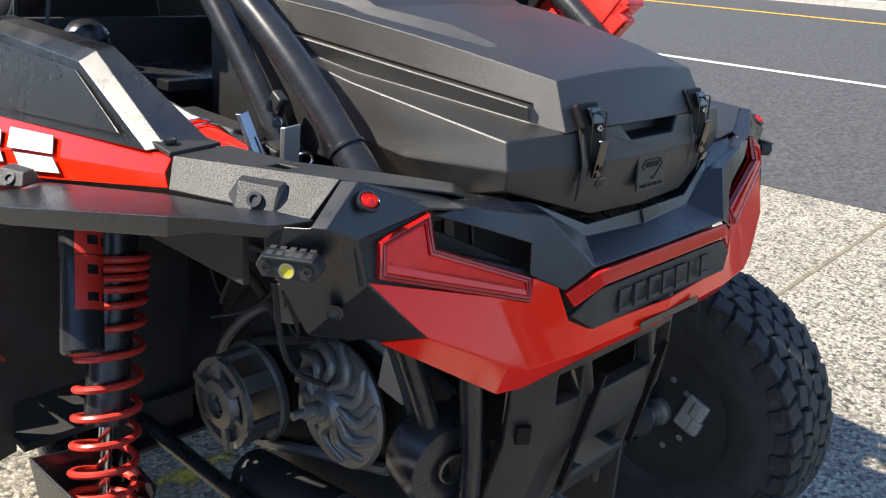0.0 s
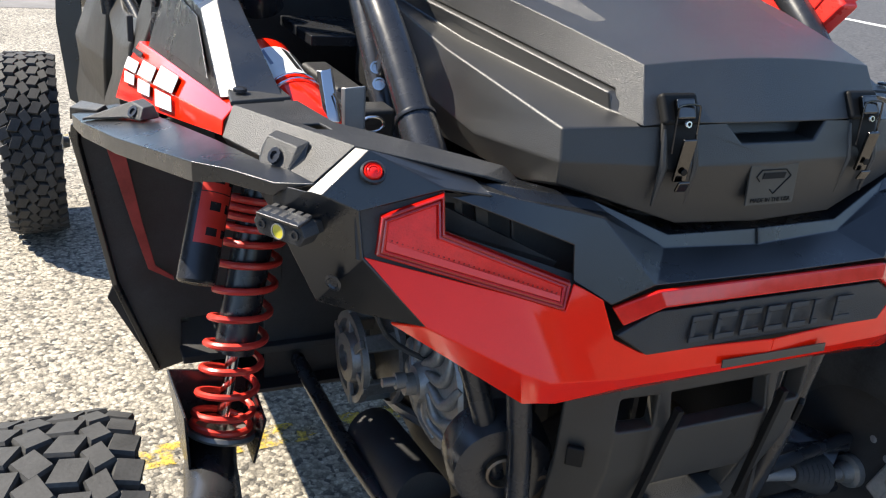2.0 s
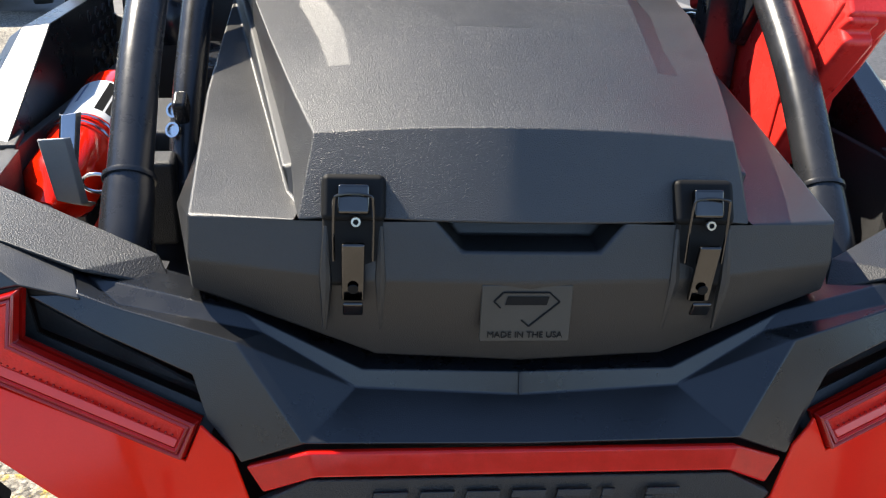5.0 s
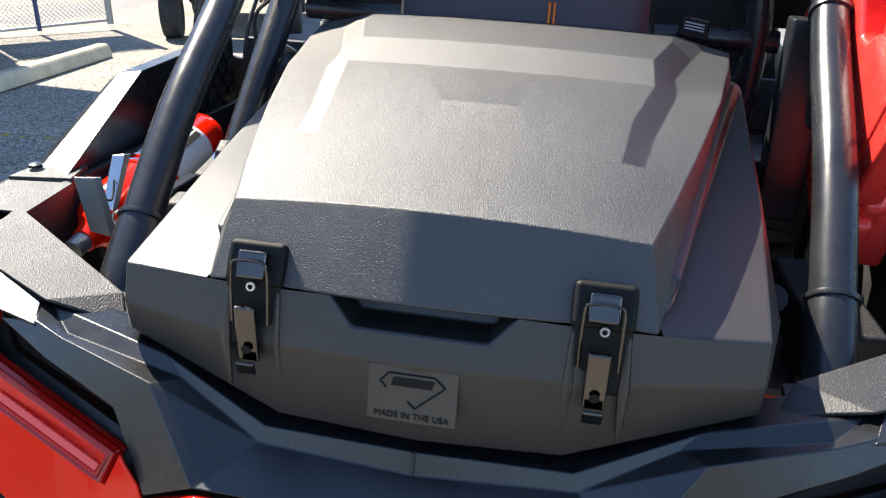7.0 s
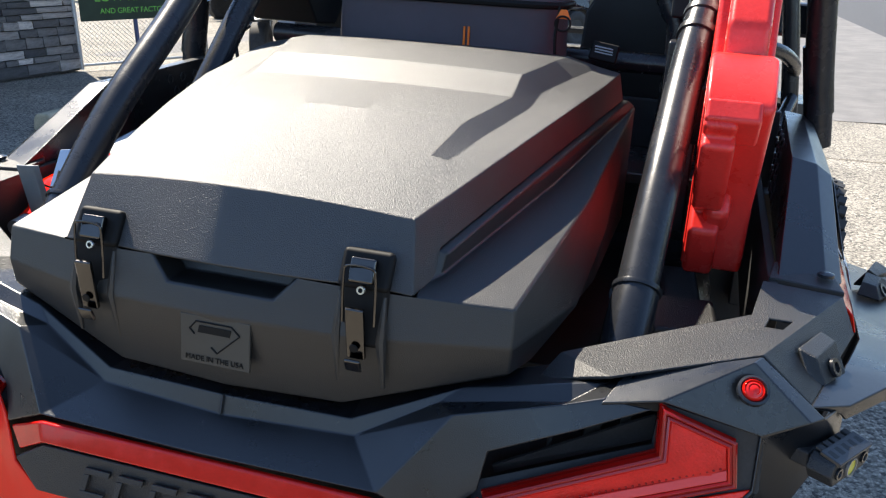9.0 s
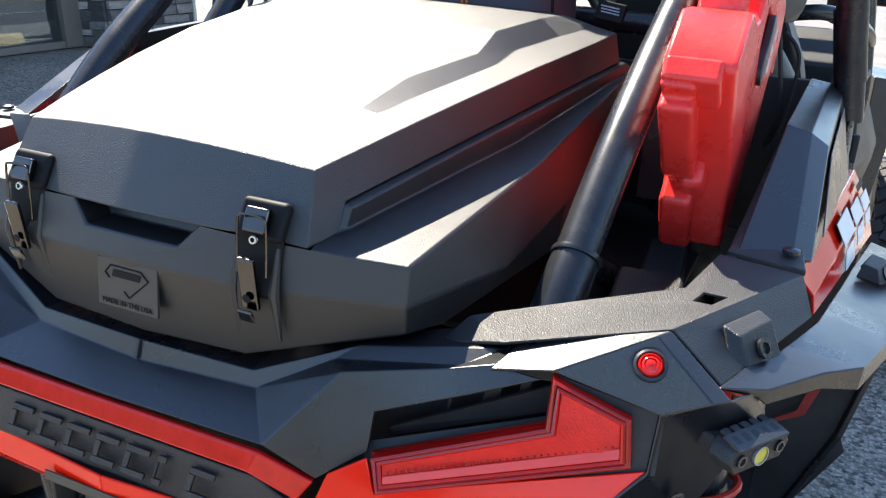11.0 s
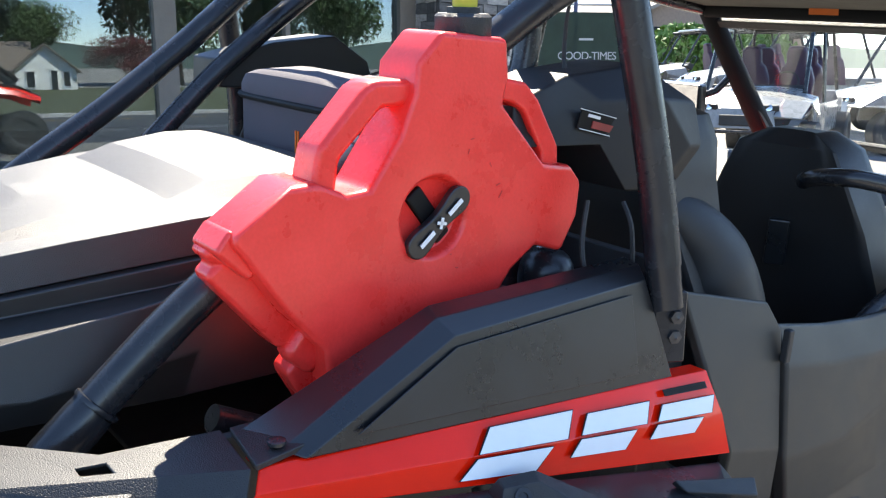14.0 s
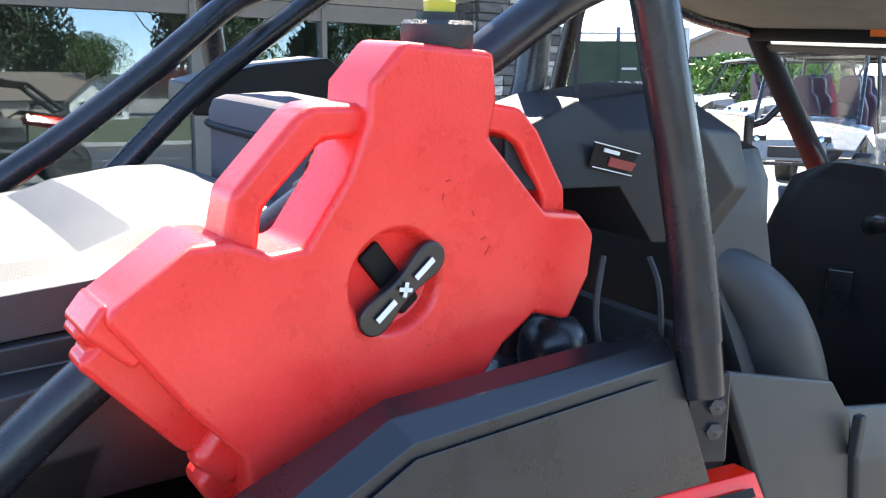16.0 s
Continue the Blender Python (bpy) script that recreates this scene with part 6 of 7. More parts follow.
part("lever", shell([(-0.520, 0.330, 1.290), (-0.515, 0.322, 1.291), (-0.499, 0.326, 1.293), (-0.494, 0.335, 1.292), (-0.518, 0.290, 1.225), (-0.513, 0.281, 1.225), (-0.497, 0.280, 1.225), (-0.492, 0.287, 1.226)], [(0, 1, 5, 4), (1, 2, 6, 5), (2, 3, 7, 6)], 0.003, (0, -1, 0)), CHROME, fe, "bright bent steel lever", 0.0015)
part("seal_tie", bar([(-0.485, 0.235, 1.262), (-0.490, 0.27, 1.245), (-0.502, 0.30, 1.262)], 0.0015, 6, 5), MARK, fe, "thin black seal tie")
part("pull_ring", bar([(-0.459 + 0.017 * math.cos(a), 0.246, 1.230 + 0.011 * math.sin(a)) for a in steps_between(0, 2 * math.pi, 24)], 0.0022, 8), CHROME, fe, "steel pull ring")
part("cradle", boxes(((-0.52, 0.42, 1.165), (0.05, 0.22, 0.03), (8, 0, 0)), ((-0.46, 0.40, 1.19), (0.02, 0.10, 0.09))), TUBE, veh, "black extinguisher cradle", 0.004)
for c, sz in (((-0.44, 0.52, 1.20), (0.05, 0.16, 0.09)), ((-0.42, 0.36, 1.17), (0.06, 0.05, 0.12)), ((0.47, 0.36, 1.12), (0.09, 0.11, 0.10)), ((0.46, 0.52, 1.11), (0.06, 0.16, 0.08))):
    part("bed_bracket", boxes((c, sz, (4, 0, 6))), PLASTIC, veh, "black moulded bed bracket", 0.008)

# ---- soft bag ----
bag = thing("soft_bag", "charcoal soft cooler bag with orange zip pull behind the seats", "bag", (0.02, 0.78, 1.30))
def bag_mesh():
    bm = bmesh.new()
    n = 40
    rings = []
    for z, k in ((1.28, 0.96), (1.30, 1.0), (1.42, 1.01), (1.534, 1.0), (1.540, 1.02), (1.566, 1.03), (1.584, 0.98), (1.592, 0.86), (1.596, 0.5)):
        ring = []
        for i in range(n):
            a = 2 * math.pi * i / n
            c, sn = math.cos(a), math.sin(a)
            ring.append(bm.verts.new((0.03 + 0.205 * k * math.copysign(abs(c) ** 0.4, c) - 0.035 + 0.003 * math.sin(5 * a + z * 40), 0.775 + 0.085 * k * math.copysign(abs(sn) ** 0.5, sn), z + 0.004 * math.sin(3 * a))))
        rings.append(ring)
    for p, q in zip(rings, rings[1:]):
        for i in range(n):
            bm.faces.new((p[i], p[(i + 1) % n], q[(i + 1) % n], q[i]))
    bm.faces.new(rings[0][::-1]), bm.faces.new(rings[-1])
    return bm
part("bag_body", bag_mesh(), FABRIC, bag)
part("lid_band", bar([(-0.005 + 0.211 * math.copysign(abs(math.cos(a)) ** 0.4, math.cos(a)), 0.775 + 0.089 * math.copysign(abs(math.sin(a)) ** 0.5, math.sin(a)), 1.543) for a in steps_between(0.01, 2 * math.pi + 0.01, 60)], 0.006, 8), MARK, bag, "black zip band round the lid")
part("zip_puller", shell([(0.206, 0.683, 1.540), (0.216, 0.683, 1.540), (0.224, 0.680, 1.525), (0.199, 0.680, 1.525)], [(0, 1, 2, 3)], 0.004, (0, -1, 0)), ORANGE, bag, "orange zip puller", 0.001)
part("zip_ring", bar([(0.2115 + 0.013 * math.cos(a), 0.679, 1.517 + 0.012 * math.sin(a)) for a in steps_between(0, 2 * math.pi, 20)], 0.0018, 6), MARK, bag, "black wire ring")
part("zip_cord", bar([(0.204, 0.688, 1.545), (0.200, 0.684, 1.50), (0.203, 0.683, 1.455)], 0.003, 6, 4), MARK, bag, "black zip cord")
for dx in (0, 0.008):
    part("zip_pull", boxes(((0.040 + dx, 0.6885, 1.475), (0.004, 0.003, 0.05))), ORANGE, bag, "orange zip tape", 0.001)
tag_ = part("warning_tag", boxes(((0.273, 0.78, 1.466), (0.050, 0.010, 0.034), (-20, 8, 0))), MARK, veh, "small dark tag with grey print", 0.004)
for dz in (0.009, 0.004, -0.001):
    part("tag_line", boxes(((0.273, 0.7745 - 0.3 * dz, 1.466 + dz), (0.032, 0.0015, 0.0022), (-20, 8, 0))), GREYMETAL, tag_, "", 0)
part("bag_shelf", boxes(((0.02, 0.80, 1.27), (0.9, 0.24, 0.02))), TUBE, veh, "black shelf behind the seats", 0.003)

EXHAUST = Vector((-0.272, 0.085, 0.715))
muffler = part("exhaust_outlet", turned([(0.0, -0.02), (0.024, -0.02), (0.028, 0.010), (0.050, 0.020), (0.078, 0.014), (0.086, -0.006), (0.086, -0.06), (0, -0.06)], 32, aim(EXHAUST, (-0.25, -1, -0.05))), TUBE, veh, "black exhaust can with a stained outlet", 0)
part("outlet_pipe", turned([(0.024, 0.0), (0.029, 0.020), (0.025, 0.022), (0.021, -0.015)], 24, aim(EXHAUST, (-0.25, -1, -0.05))), BROWNPIPE, muffler, "heat stained outlet pipe")
part("tape_patch", boxes(((0.008, -0.1325, 0.994), (0.185, 0.002, 0.012), (-3, 0, 0))), BADGE, veh, "grey tape patch on the red bumper", 0)
rng = random.Random(31)
for k in range(9):
    a = Vector((-0.36 + rng.uniform(-0.05, 0.10), 0.34 + rng.uniform(0, 0.45), 0.98 + rng.uniform(-0.03, 0.05)))
    b = Vector((-0.24 + rng.uniform(-0.06, 0.08), 0.30 + rng.uniform(0, 0.6), 0.80 + rng.uniform(-0.12, 0.06)))
    mid = (a + b) / 2 + Vector((rng.uniform(-0.06, 0.02), rng.uniform(-0.06, 0.06), rng.uniform(-0.07, 0.02)))
    part("wire", bar([a, mid, b], rng.choice((0.003, 0.004, 0.006)), 6, 6), RUBBER, veh, "thin black wiring")
for c, sz, rot in (((-0.30, 0.30, 0.93), (0.03, 0.10, 0.05), (20, 0, 10)), ((-0.33, 0.46, 0.90), (0.02, 0.06, 0.08), (-15, 10, 0)), ((-0.34, 0.56, 0.98), (0.04, 0.05, 0.05), (0, 20, 30)), ((-0.27, 0.22, 0.84), (0.012, 0.07, 0.12), (10, 0, 0))):
    part("engine_bracket", boxes((c, sz, rot)), ALU if sz[0] == 0.02 else GREYMETAL if sz[0] < 0.02 else PLASTIC, veh, "small engine bracket", 0.005)
for c, r in (((-0.34, 0.38, 1.0), 0.016), ((-0.35, 0.45, 0.955), 0.013)):
    part("hose_clamp", turned([(r, -0.006), (r + 0.002, 0), (r, 0.006)], 16, aim(c, (0.4, -0.5, -0.6))), CHROME, veh, "steel hose clamp")

for k in (-1, 1):
    part("bed_corner", boxes(((k * 0.605, 0.985, 1.09), (0.09, 0.09, 0.24))), DARK, veh, "black bed corner panel", 0.004)

# ---- surroundings ----
def setting(name, label, category, kind="structure"):
    ob = new(name)
    BASE[ob.name] = Vector((0, 0, 0))
    return tagged(ob, label, category, kind=kind)


def rooted(name, label, category, at, group="", turn=0.0):
    """A thing on the ground: its parts are given about its own foot."""
    ob = new(name)
    ob.matrix_world = pose(at[0], at[1], at[2] if len(at) > 2 else ground_z(at[0], at[1]), 0, 0, turn)
    BASE[ob.name] = Vector((0, 0, 0))
    return tagged(ob, label, category, group)


WALLX = -9.8
LOT = 0.24
BEIGE = surface("beige painted window frame", (0.17, 0.145, 0.12), 0.5, vary=0.12, bump=0.2, grain=60)
STUCCO = surface("tan stucco", (0.26, 0.22, 0.18), 0.85, vary=0.15, bump=0.8, grain=70)
STONE = surface("grey ledge stone", (0.22, 0.21, 0.20), 0.85, vary=0.45, scale=2.5, bump=0.9, grain=40, wear=0.05)
_n5, _l5 = STONE.node_tree.nodes, STONE.node_tree.links
_oi, _rm, _mu = _n5.new("ShaderNodeObjectInfo"), _n5.new("ShaderNodeValToRGB"), _n5.new("ShaderNodeMix")
_rm.color_ramp.elements[0].color, _rm.color_ramp.elements[1].color = (0.22, 0.23, 0.25, 1), (2.2, 2.1, 2.0, 1)
_rm.color_ramp.elements.new(0.6).color = (0.55, 0.55, 0.56, 1)
_mu.data_type, _mu.blend_type = "RGBA", "MULTIPLY"
_mu.inputs[0].default_value = 1.0
_bs = _n5["Principled BSDF"]
_l5.new(_oi.outputs["Random"], _rm.inputs[0]), _l5.new(_bs.inputs["Base Color"].links[0].from_socket, _mu.inputs[6]), _l5.new(_rm.outputs[0], _mu.inputs[7]), _l5.new(_mu.outputs[2], _bs.inputs["Base Color"])
MORTAR = surface("dark mortar", (0.06, 0.058, 0.055), 0.95, vary=0.3)
WINDOW = bpy.data.materials.new("dark reflective window glass")
WINDOW.use_nodes = True
_b = WINDOW.node_tree.nodes["Principled BSDF"]
_b.inputs["Base Color"].default_value, _b.inputs["Roughness"].default_value, _b.inputs["IOR"].default_value = (0.75, 0.82, 0.80, 1), 0.01, 2.1
_g, _l = WINDOW.node_tree.nodes, WINDOW.node_tree.links
_tr, _gl, _mx = _g.new("ShaderNodeBsdfTransparent"), _g.new("ShaderNodeBsdfGlossy"), _g.new("ShaderNodeMixShader")
_gl.inputs["Roughness"].default_value, _mx.inputs[0].default_value = 0.006, 0.115
_gl.inputs["Color"].default_value = (0.74, 0.87, 1.0, 1)
_tr.inputs["Color"].default_value = (0.80, 0.85, 0.85, 1)
_l.new(_tr.outputs[0], _mx.inputs[1]), _l.new(_gl.outputs[0], _mx.inputs[2]), _l.new(_mx.outputs[0], _g["Material Output"].inputs["Surface"])

shop = setting("shop_building", "low shop building with large reflecting windows and tan walls", "building", kind="")
PLOT = Matrix.Translation((0.240, -0.012, 0.291)) @ Matrix.Scale(0.827, 4)  # the shop's plot is drawn at a larger scale
CORNER = Matrix.Translation((-7.865, 8.4, 0))
shop.matrix_world = CORNER @ Matrix.Rotation(radians(-4), 4, "Z") @ CORNER.inverted() @ PLOT
ACROSS = CORNER @ Matrix.Rotation(radians(-8), 4, "Z") @ CORNER.inverted()  # the far side of the road
part("wall", boxes(((WALLX - 3, 4.0, 0.17), (5.9, 10.4, 0.20)), ((WALLX - 0.10, 4.0, 3.62), (0.3, 10.4, 1.3)), ((WALLX - 3, 9.1, 2.2), (5.9, 0.3, 4.0)), ((WALLX - 3, -1.1, 2.2), (5.9, 0.3, 4.0))), STUCCO, shop, "tan stucco wall", 0.01)
part("roof", boxes(((-11.58, 4.345, 4.36), (9.04, 11.89, 0.22))), BEIGE, shop, "flat roof with a deep beige overhang", 0.02)
part("back_wall", boxes(((WALLX - 5.9, 4.0, 2.2), (0.3, 10.0, 4.0))), STUCCO, shop, "", 0)
edges = [-0.9, 1.6, 4.80, 6.6, 8.72]
for y0, y1 in zip(edges, edges[1:]):
    w = part("window", boxes(((WALLX + 0.0, (y0 + y1) / 2, 0.32), (0.12, y1 - y0, 0.10))), BEIGE, shop, "large fixed shop window with beige frame", 0.005)
    part("head_frame", boxes(((WALLX + 0.0, (y0 + y1) / 2, 2.84), (0.14, y1 - y0, 0.24))), BEIGE, w, "", 0.005)
    part("pane", boxes(((WALLX, (y0 + y1) / 2, 1.635), (0.012, y1 - y0 - 0.1, 2.53))), WINDOW, w, "dark reflecting glass pane", 0)
for i, y0 in enumerate(edges):
    part("mullion", boxes(((WALLX + 0.02, y0, 1.62), (0.16, 0.30 if i in (2, 4) else 0.08, 2.7))), BEIGE, shop, "beige upright window post", 0.006)
part("showroom_floor", boxes(((WALLX - 3, 4.0, 0.278), (5.6, 9.8, 0.012))), surface("grey tiled showroom floor", (0.3, 0.3, 0.3), 0.3, vary=0.1), shop, "grey showroom floor", 0)
# stone pier built of single ledge stones
pier = part("stone_pier", boxes(((-9.62, 9.75, 1.7), (0.9, 1.7, 2.94))), MORTAR, shop, "pier faced with stacked grey ledge stone", 0)
rng = random.Random(11)
stone_mesh = []
for k in range(6):
    bm = bmesh.new()
    bmesh.ops.create_cube(bm, size=1.0)
    for v in bm.verts:
        v.co += Vector((rng.uniform(-0.06, 0.06), rng.uniform(-0.03, 0.03), rng.uniform(-0.08, 0.08)))
    me = bpy.data.meshes.new("stone")
    bm.to_mesh(me), bm.free()
    me.materials.append(STONE)
    stone_mesh.append(me)
z = 0.26
while z < 3.1:
    h = rng.choice((0.09, 0.12, 0.16))
    y = 8.9
    while y < 10.58:
        w = rng.uniform(0.22, 0.65)
        w = min(w, 10.6 - y)
        ob = new("stone", rng.choice(stone_mesh))
        ob.parent = pier
        ob.matrix_local = Matrix.Translation((-9.16 + rng.uniform(-0.012, 0.02), y + w / 2, z + h / 2)) @ Matrix.Diagonal((0.07, w - 0.012, h - 0.012, 1))
        y += w
    x = -9.18
    while x > -10.0:
        w = rng.uniform(0.2, 0.4)
        ob = new("stone", rng.choice(stone_mesh))
        ob.parent = pier
        ob.matrix_local = Matrix.Translation((x - w / 2, 8.90 - rng.uniform(-0.012, 0.02), z + h / 2)) @ Matrix.Diagonal((w - 0.012, 0.07, h - 0.012, 1))
        x -= w
    z += h

# chain-link fence with a banner
GALV = surface("galvanised steel", (0.42, 0.43, 0.44), 0.45, metal=0.7, vary=0.2, scale=20)
BANNER = surface("dark green printed banner cloth", (0.035, 0.06, 0.045), 0.6, vary=0.3, scale=3)
LIME = surface("lime green print", (0.16, 0.52, 0.08), 0.6, vary=0.15)
SILVER = surface("silver print", (0.5, 0.5, 0.5), 0.5, vary=0.1)
fa, fb = Vector((-9.1, 10.55, LOT)), Vector((-7.98, 12.32, LOT))
along_f = (fb - fa).normalized()
fence = rooted("chain_link_fence", "galvanised chain-link fence with a printed banner beside the shop", "fence", (0, 0, 0))
fence.matrix_world = PLOT
for t in (0.0, 0.45, 1.0):
    p = fa.lerp(fb, t)
    part("post", bar([p, p + Vector((0, 0, 2.55))], 0.055 if t == 1 else 0.035, 14), GALV if t != 0.45 else surface("blue painted post", (0.05, 0.07, 0.16), 0.5), fence, "steel fence post")
for z in (0.06, 2.45):
    part("rail", bar([fa + Vector((0, 0, z)), fb + Vector((0, 0, z))], 0.022, 10), GALV, fence, "steel rail")
mesh = bmesh.new()
L = (fb - fa).length
n = int(L / 0.075)
for i in range(-32, n + 32):
    for dr in (1, -1):
        a, b = i * 0.075, i * 0.075 + dr * 2.35
        t0, t1 = 0.0, 1.0
        lo, hi = min(a, b), max(a, b)
        if hi < 0 or lo > L:
            continue
        f0 = max(0, (0 - a) / (b - a) if dr > 0 else (L - a) / (b - a))
        f1 = min(1, (L - a) / (b - a) if dr > 0 else (0 - a) / (b - a))
        if f1 - f0 > 0.01:
            p = fa + along_f * (a + (b - a) * f0) + Vector((0, 0, 0.08 + 2.35 * f0))
            q = fa + along_f * (a + (b - a) * f1) + Vector((0, 0, 0.08 + 2.35 * f1))
            sweep(mesh, [p, q], 0.0028, 4, False)
part("wire_mesh", mesh, GALV, fence, "woven wire mesh", 0)
side = Vector((along_f.y, -along_f.x, 0))
flag = Matrix.Translation(fa.lerp(fb, 0.5) + side * 0.05 + Vector((0, 0, 1.52))) @ Matrix((along_f, Vector((0, 0, 1)), side)).transposed().to_4x4()
banner = rooted("fence_banner", "dark green printed cloth banner tied to the wire fence", "banner", (0, 0, 0))
banner.matrix_world = PLOT
bm = bmesh.new()
vs = [[bm.verts.new(flag @ Vector((-0.98 + 1.96 * i / 16, -0.80 + 1.6 * k / 6, 0.008 * math.sin(i * 1.3 + k)))) for i in range(17)] for k in range(7)]
for p, q in zip(vs, vs[1:]):
    for i in range(16):
        bm.faces.new((p[i], p[i + 1], q[i + 1], q[i]))
bmesh.ops.solidify(bm, geom=bm.faces[:], thickness=0.003)
part("cloth", bm, BANNER, banner)
part("lettering", letters("LOW FINANCING", 0.205, 0.001, flag @ Matrix.Translation((0.05, -0.45, 0.02)), 0.95), LIME, banner, "lime green printed words", 0, smooth=False)
part("lettering", letters("AND GREAT FACTORY", 0.115, 0.001, flag @ Matrix.Translation((-0.10, -0.66, 0.02)), 0.95), LIME, banner, "lime green printed words", 0, smooth=False)
part("lettering", letters("GOOD-TIMES", 0.185, 0.001, flag @ Matrix.Translation((0.10, 0.08, 0.02)), 0.9), SILVER, banner, "silver printed words", 0, smooth=False)
part("printed_bar", prism([(-0.05, 0.34), (0.20, 0.34), (0.20, 0.375), (-0.05, 0.375)], 0.002, flag @ Matrix.Translation((0, 0, 0.018))), SILVER, banner, "", 0)
part("printed_bar", prism([(-0.5, -0.12), (0.1, -0.20), (0.7, -0.10), (0.7, -0.06), (0.1, -0.14), (-0.5, -0.08)], 0.002, flag @ Matrix.Translation((0, 0, 0.018))), LIME, banner, "", 0)

# concrete wheel stop
stop = rooted("wheel_stop", "worn concrete wheel stop with traces of yellow paint", "wheel stop", (-5.22, 6.82), turn=4)
BLOCK = surface("worn painted concrete", (0.46, 0.40, 0.28), 0.85, vary=0.35, scale=5, bump=0.7, grain=80)
bm = prism([(-0.11, 0), (0.11, 0), (0.09, 0.11), (0.06, 0.15), (-0.06, 0.15), (-0.09, 0.11)], 2.75, Matrix(((1, 0, 0, 0), (0, 0, 1, -1.375), (0, 1, 0, 0), (0, 0, 0, 1))))
part("block", bm, BLOCK, stop, "", 0.02)


def foliage(bm, centre, size, count, rng, leaf=0.09):
    """Leaves scattered through an uneven crown."""
    lobes = [(Vector(centre) + Vector((rng.uniform(-0.6, 0.6) * size[0], rng.uniform(-0.6, 0.6) * size[1], rng.uniform(-0.6, 0.7) * size[2])), rng.uniform(0.35, 0.6)) for _ in range(12)]
    for _ in range(count):
        c, k = rng.choice(lobes)
        d = Vector((rng.gauss(0, 1), rng.gauss(0, 1), rng.gauss(0, 1))).normalized() * (rng.random() ** 0.4)
        p = c + Vector((d.x * size[0] * k, d.y * size[1] * k, d.z * size[2] * k))
        m = Matrix.Translation(p) @ Euler((rng.uniform(0, 6.3), rng.uniform(0, 6.3), rng.uniform(0, 6.3))).to_matrix().to_4x4()
        s = leaf * rng.uniform(0.6, 1.5)
        bm.faces.new([bm.verts.new(m @ Vector(q)) for q in ((-s, 0, 0), (0, -s * 0.5, 0.1 * s), (s, 0, 0), (0, s * 0.5, 0.1 * s))])
    return bm


LEAF = surface("green leaves", (0.055, 0.10, 0.028), 0.6, vary=0.5, scale=0.8)
LEAFDARK = surface("dark conifer needles", (0.028, 0.055, 0.024), 0.65, vary=0.5, scale=0.7)
REDLEAF = surface("dark red leaves", (0.12, 0.022, 0.025), 0.6, vary=0.5, scale=0.8)
BARK = surface("bark", (0.10, 0.075, 0.055), 0.9, vary=0.4, bump=0.8, grain=30)


def tree(x, y, h, w, leaf_mat, label, seed, trunk=0.3):
    rng = random.Random(seed)
    t = rooted("tree", label, "tree", (x, y), "trees across the road")
    bm = bmesh.new()
    sweep(bm, smooth_line([(0, 0, -0.1), (rng.uniform(-0.2, 0.2), rng.uniform(-0.2, 0.2), h * 0.4), (0, 0, h * 0.85)], 4), [0.05 * h * (1 - 0.09 * i) * trunk for i in range(9)], 10)
    for i in range(7):
        a, z = rng.uniform(0, 6.28), h * rng.uniform(0.25, 0.6)
        sweep(bm, [(0, 0, z), (math.cos(a) * w * 0.5, math.sin(a) * w * 0.5, z + h * 0.14), (math.cos(a) * w * 0.8, math.sin(a) * w * 0.8, z + h * 0.3)], [0.016 * h * trunk, 0.01 * h * trunk, 0.003 * h], 6)
    part("trunk", bm, BARK, t)
    cr = part("crown", foliage(bmesh.new(), (0, 0, h * 0.62), (w, w, h * 0.40), 13000, rng, 0.015 * h), leaf_mat, t, "", 0, smooth=False)
    return t


for i, (x, y, h, w, mt, lb) in enumerate(((74, 20.5, 15, 5.0, LEAFDARK, "tall dark green tree across the road"), (63, 31, 17, 6.0, LEAFDARK, "tall dark green tree across the road"), (66, 37, 15, 6.5, LEAF, "broad green tree across the road"),
                                          (80, 27, 9, 5, LEAF, "broad green tree across the road"), (56, 27.5, 4.2, 3.4, REDLEAF, "dark red leaved tree across the road"), (70, 8, 13, 5, LEAFDARK, "tall dark green tree across the road"),
                                          (64, 45, 16, 6, LEAFDARK, "tall dark green tree across the road"), (62, 53, 14, 6, LEAF, "broad green tree across the road"))):
    far_tree = tree(x, y, h, w, mt, lb, 20 + i)
    far_tree.matrix_world = ACROSS @ far_tree.matrix_world
hills = bmesh.new()
rng = random.Random(4)
ring = []
for i in range(160):
    a = 2 * math.pi * i / 159 - math.pi
    # the nearer arc behind is unseen, added to darken the horizon in reflections
    far = 620 if math.sin(a) > -0.5 else 260
    ring.append((far * math.cos(a), far * math.sin(a), (16 if far > 300 else 20) + 8 * noise.noise((i * 0.12, 0, 0)) + 6 * noise.noise((i * 0.5, 3, 0))))
top = [hills.verts.new(p) for p in ring]
low = [hills.verts.new((x * 0.8, y * 0.8, -2)) for x, y, z in ring]
for i in range(159):
    hills.faces.new((low[i], low[i + 1], top[i + 1], top[i]))
hm = bpy.data.meshes.new("backdrop")
hills.to_mesh(hm), hills.free()
hm.materials.append(surface("far wooded hills", (0.05, 0.075, 0.055), 0.9, vary=0.4, scale=0.02))
tagged(new("backdrop", hm), "far wooded hills, with an unseen nearer arc added for reflections", "hills", kind="structure")
verge = sheet("grass_verge", [17.6, 20, 26, 34, 60], [-40, -10, 0, 10, 20, 30, 60], 0.01, surface("dry grass", (0.075, 0.08, 0.032), 0.9, vary=0.4, scale=2, bump=0.8, grain=50), "dry grass verge across the road", "grass")
bm = bmesh.new()
box(bm, (17.3, 0, ground_z(17, 0) + 0.07), (0.35, 160, 0.14))
me = bpy.data.meshes.new("kerb")
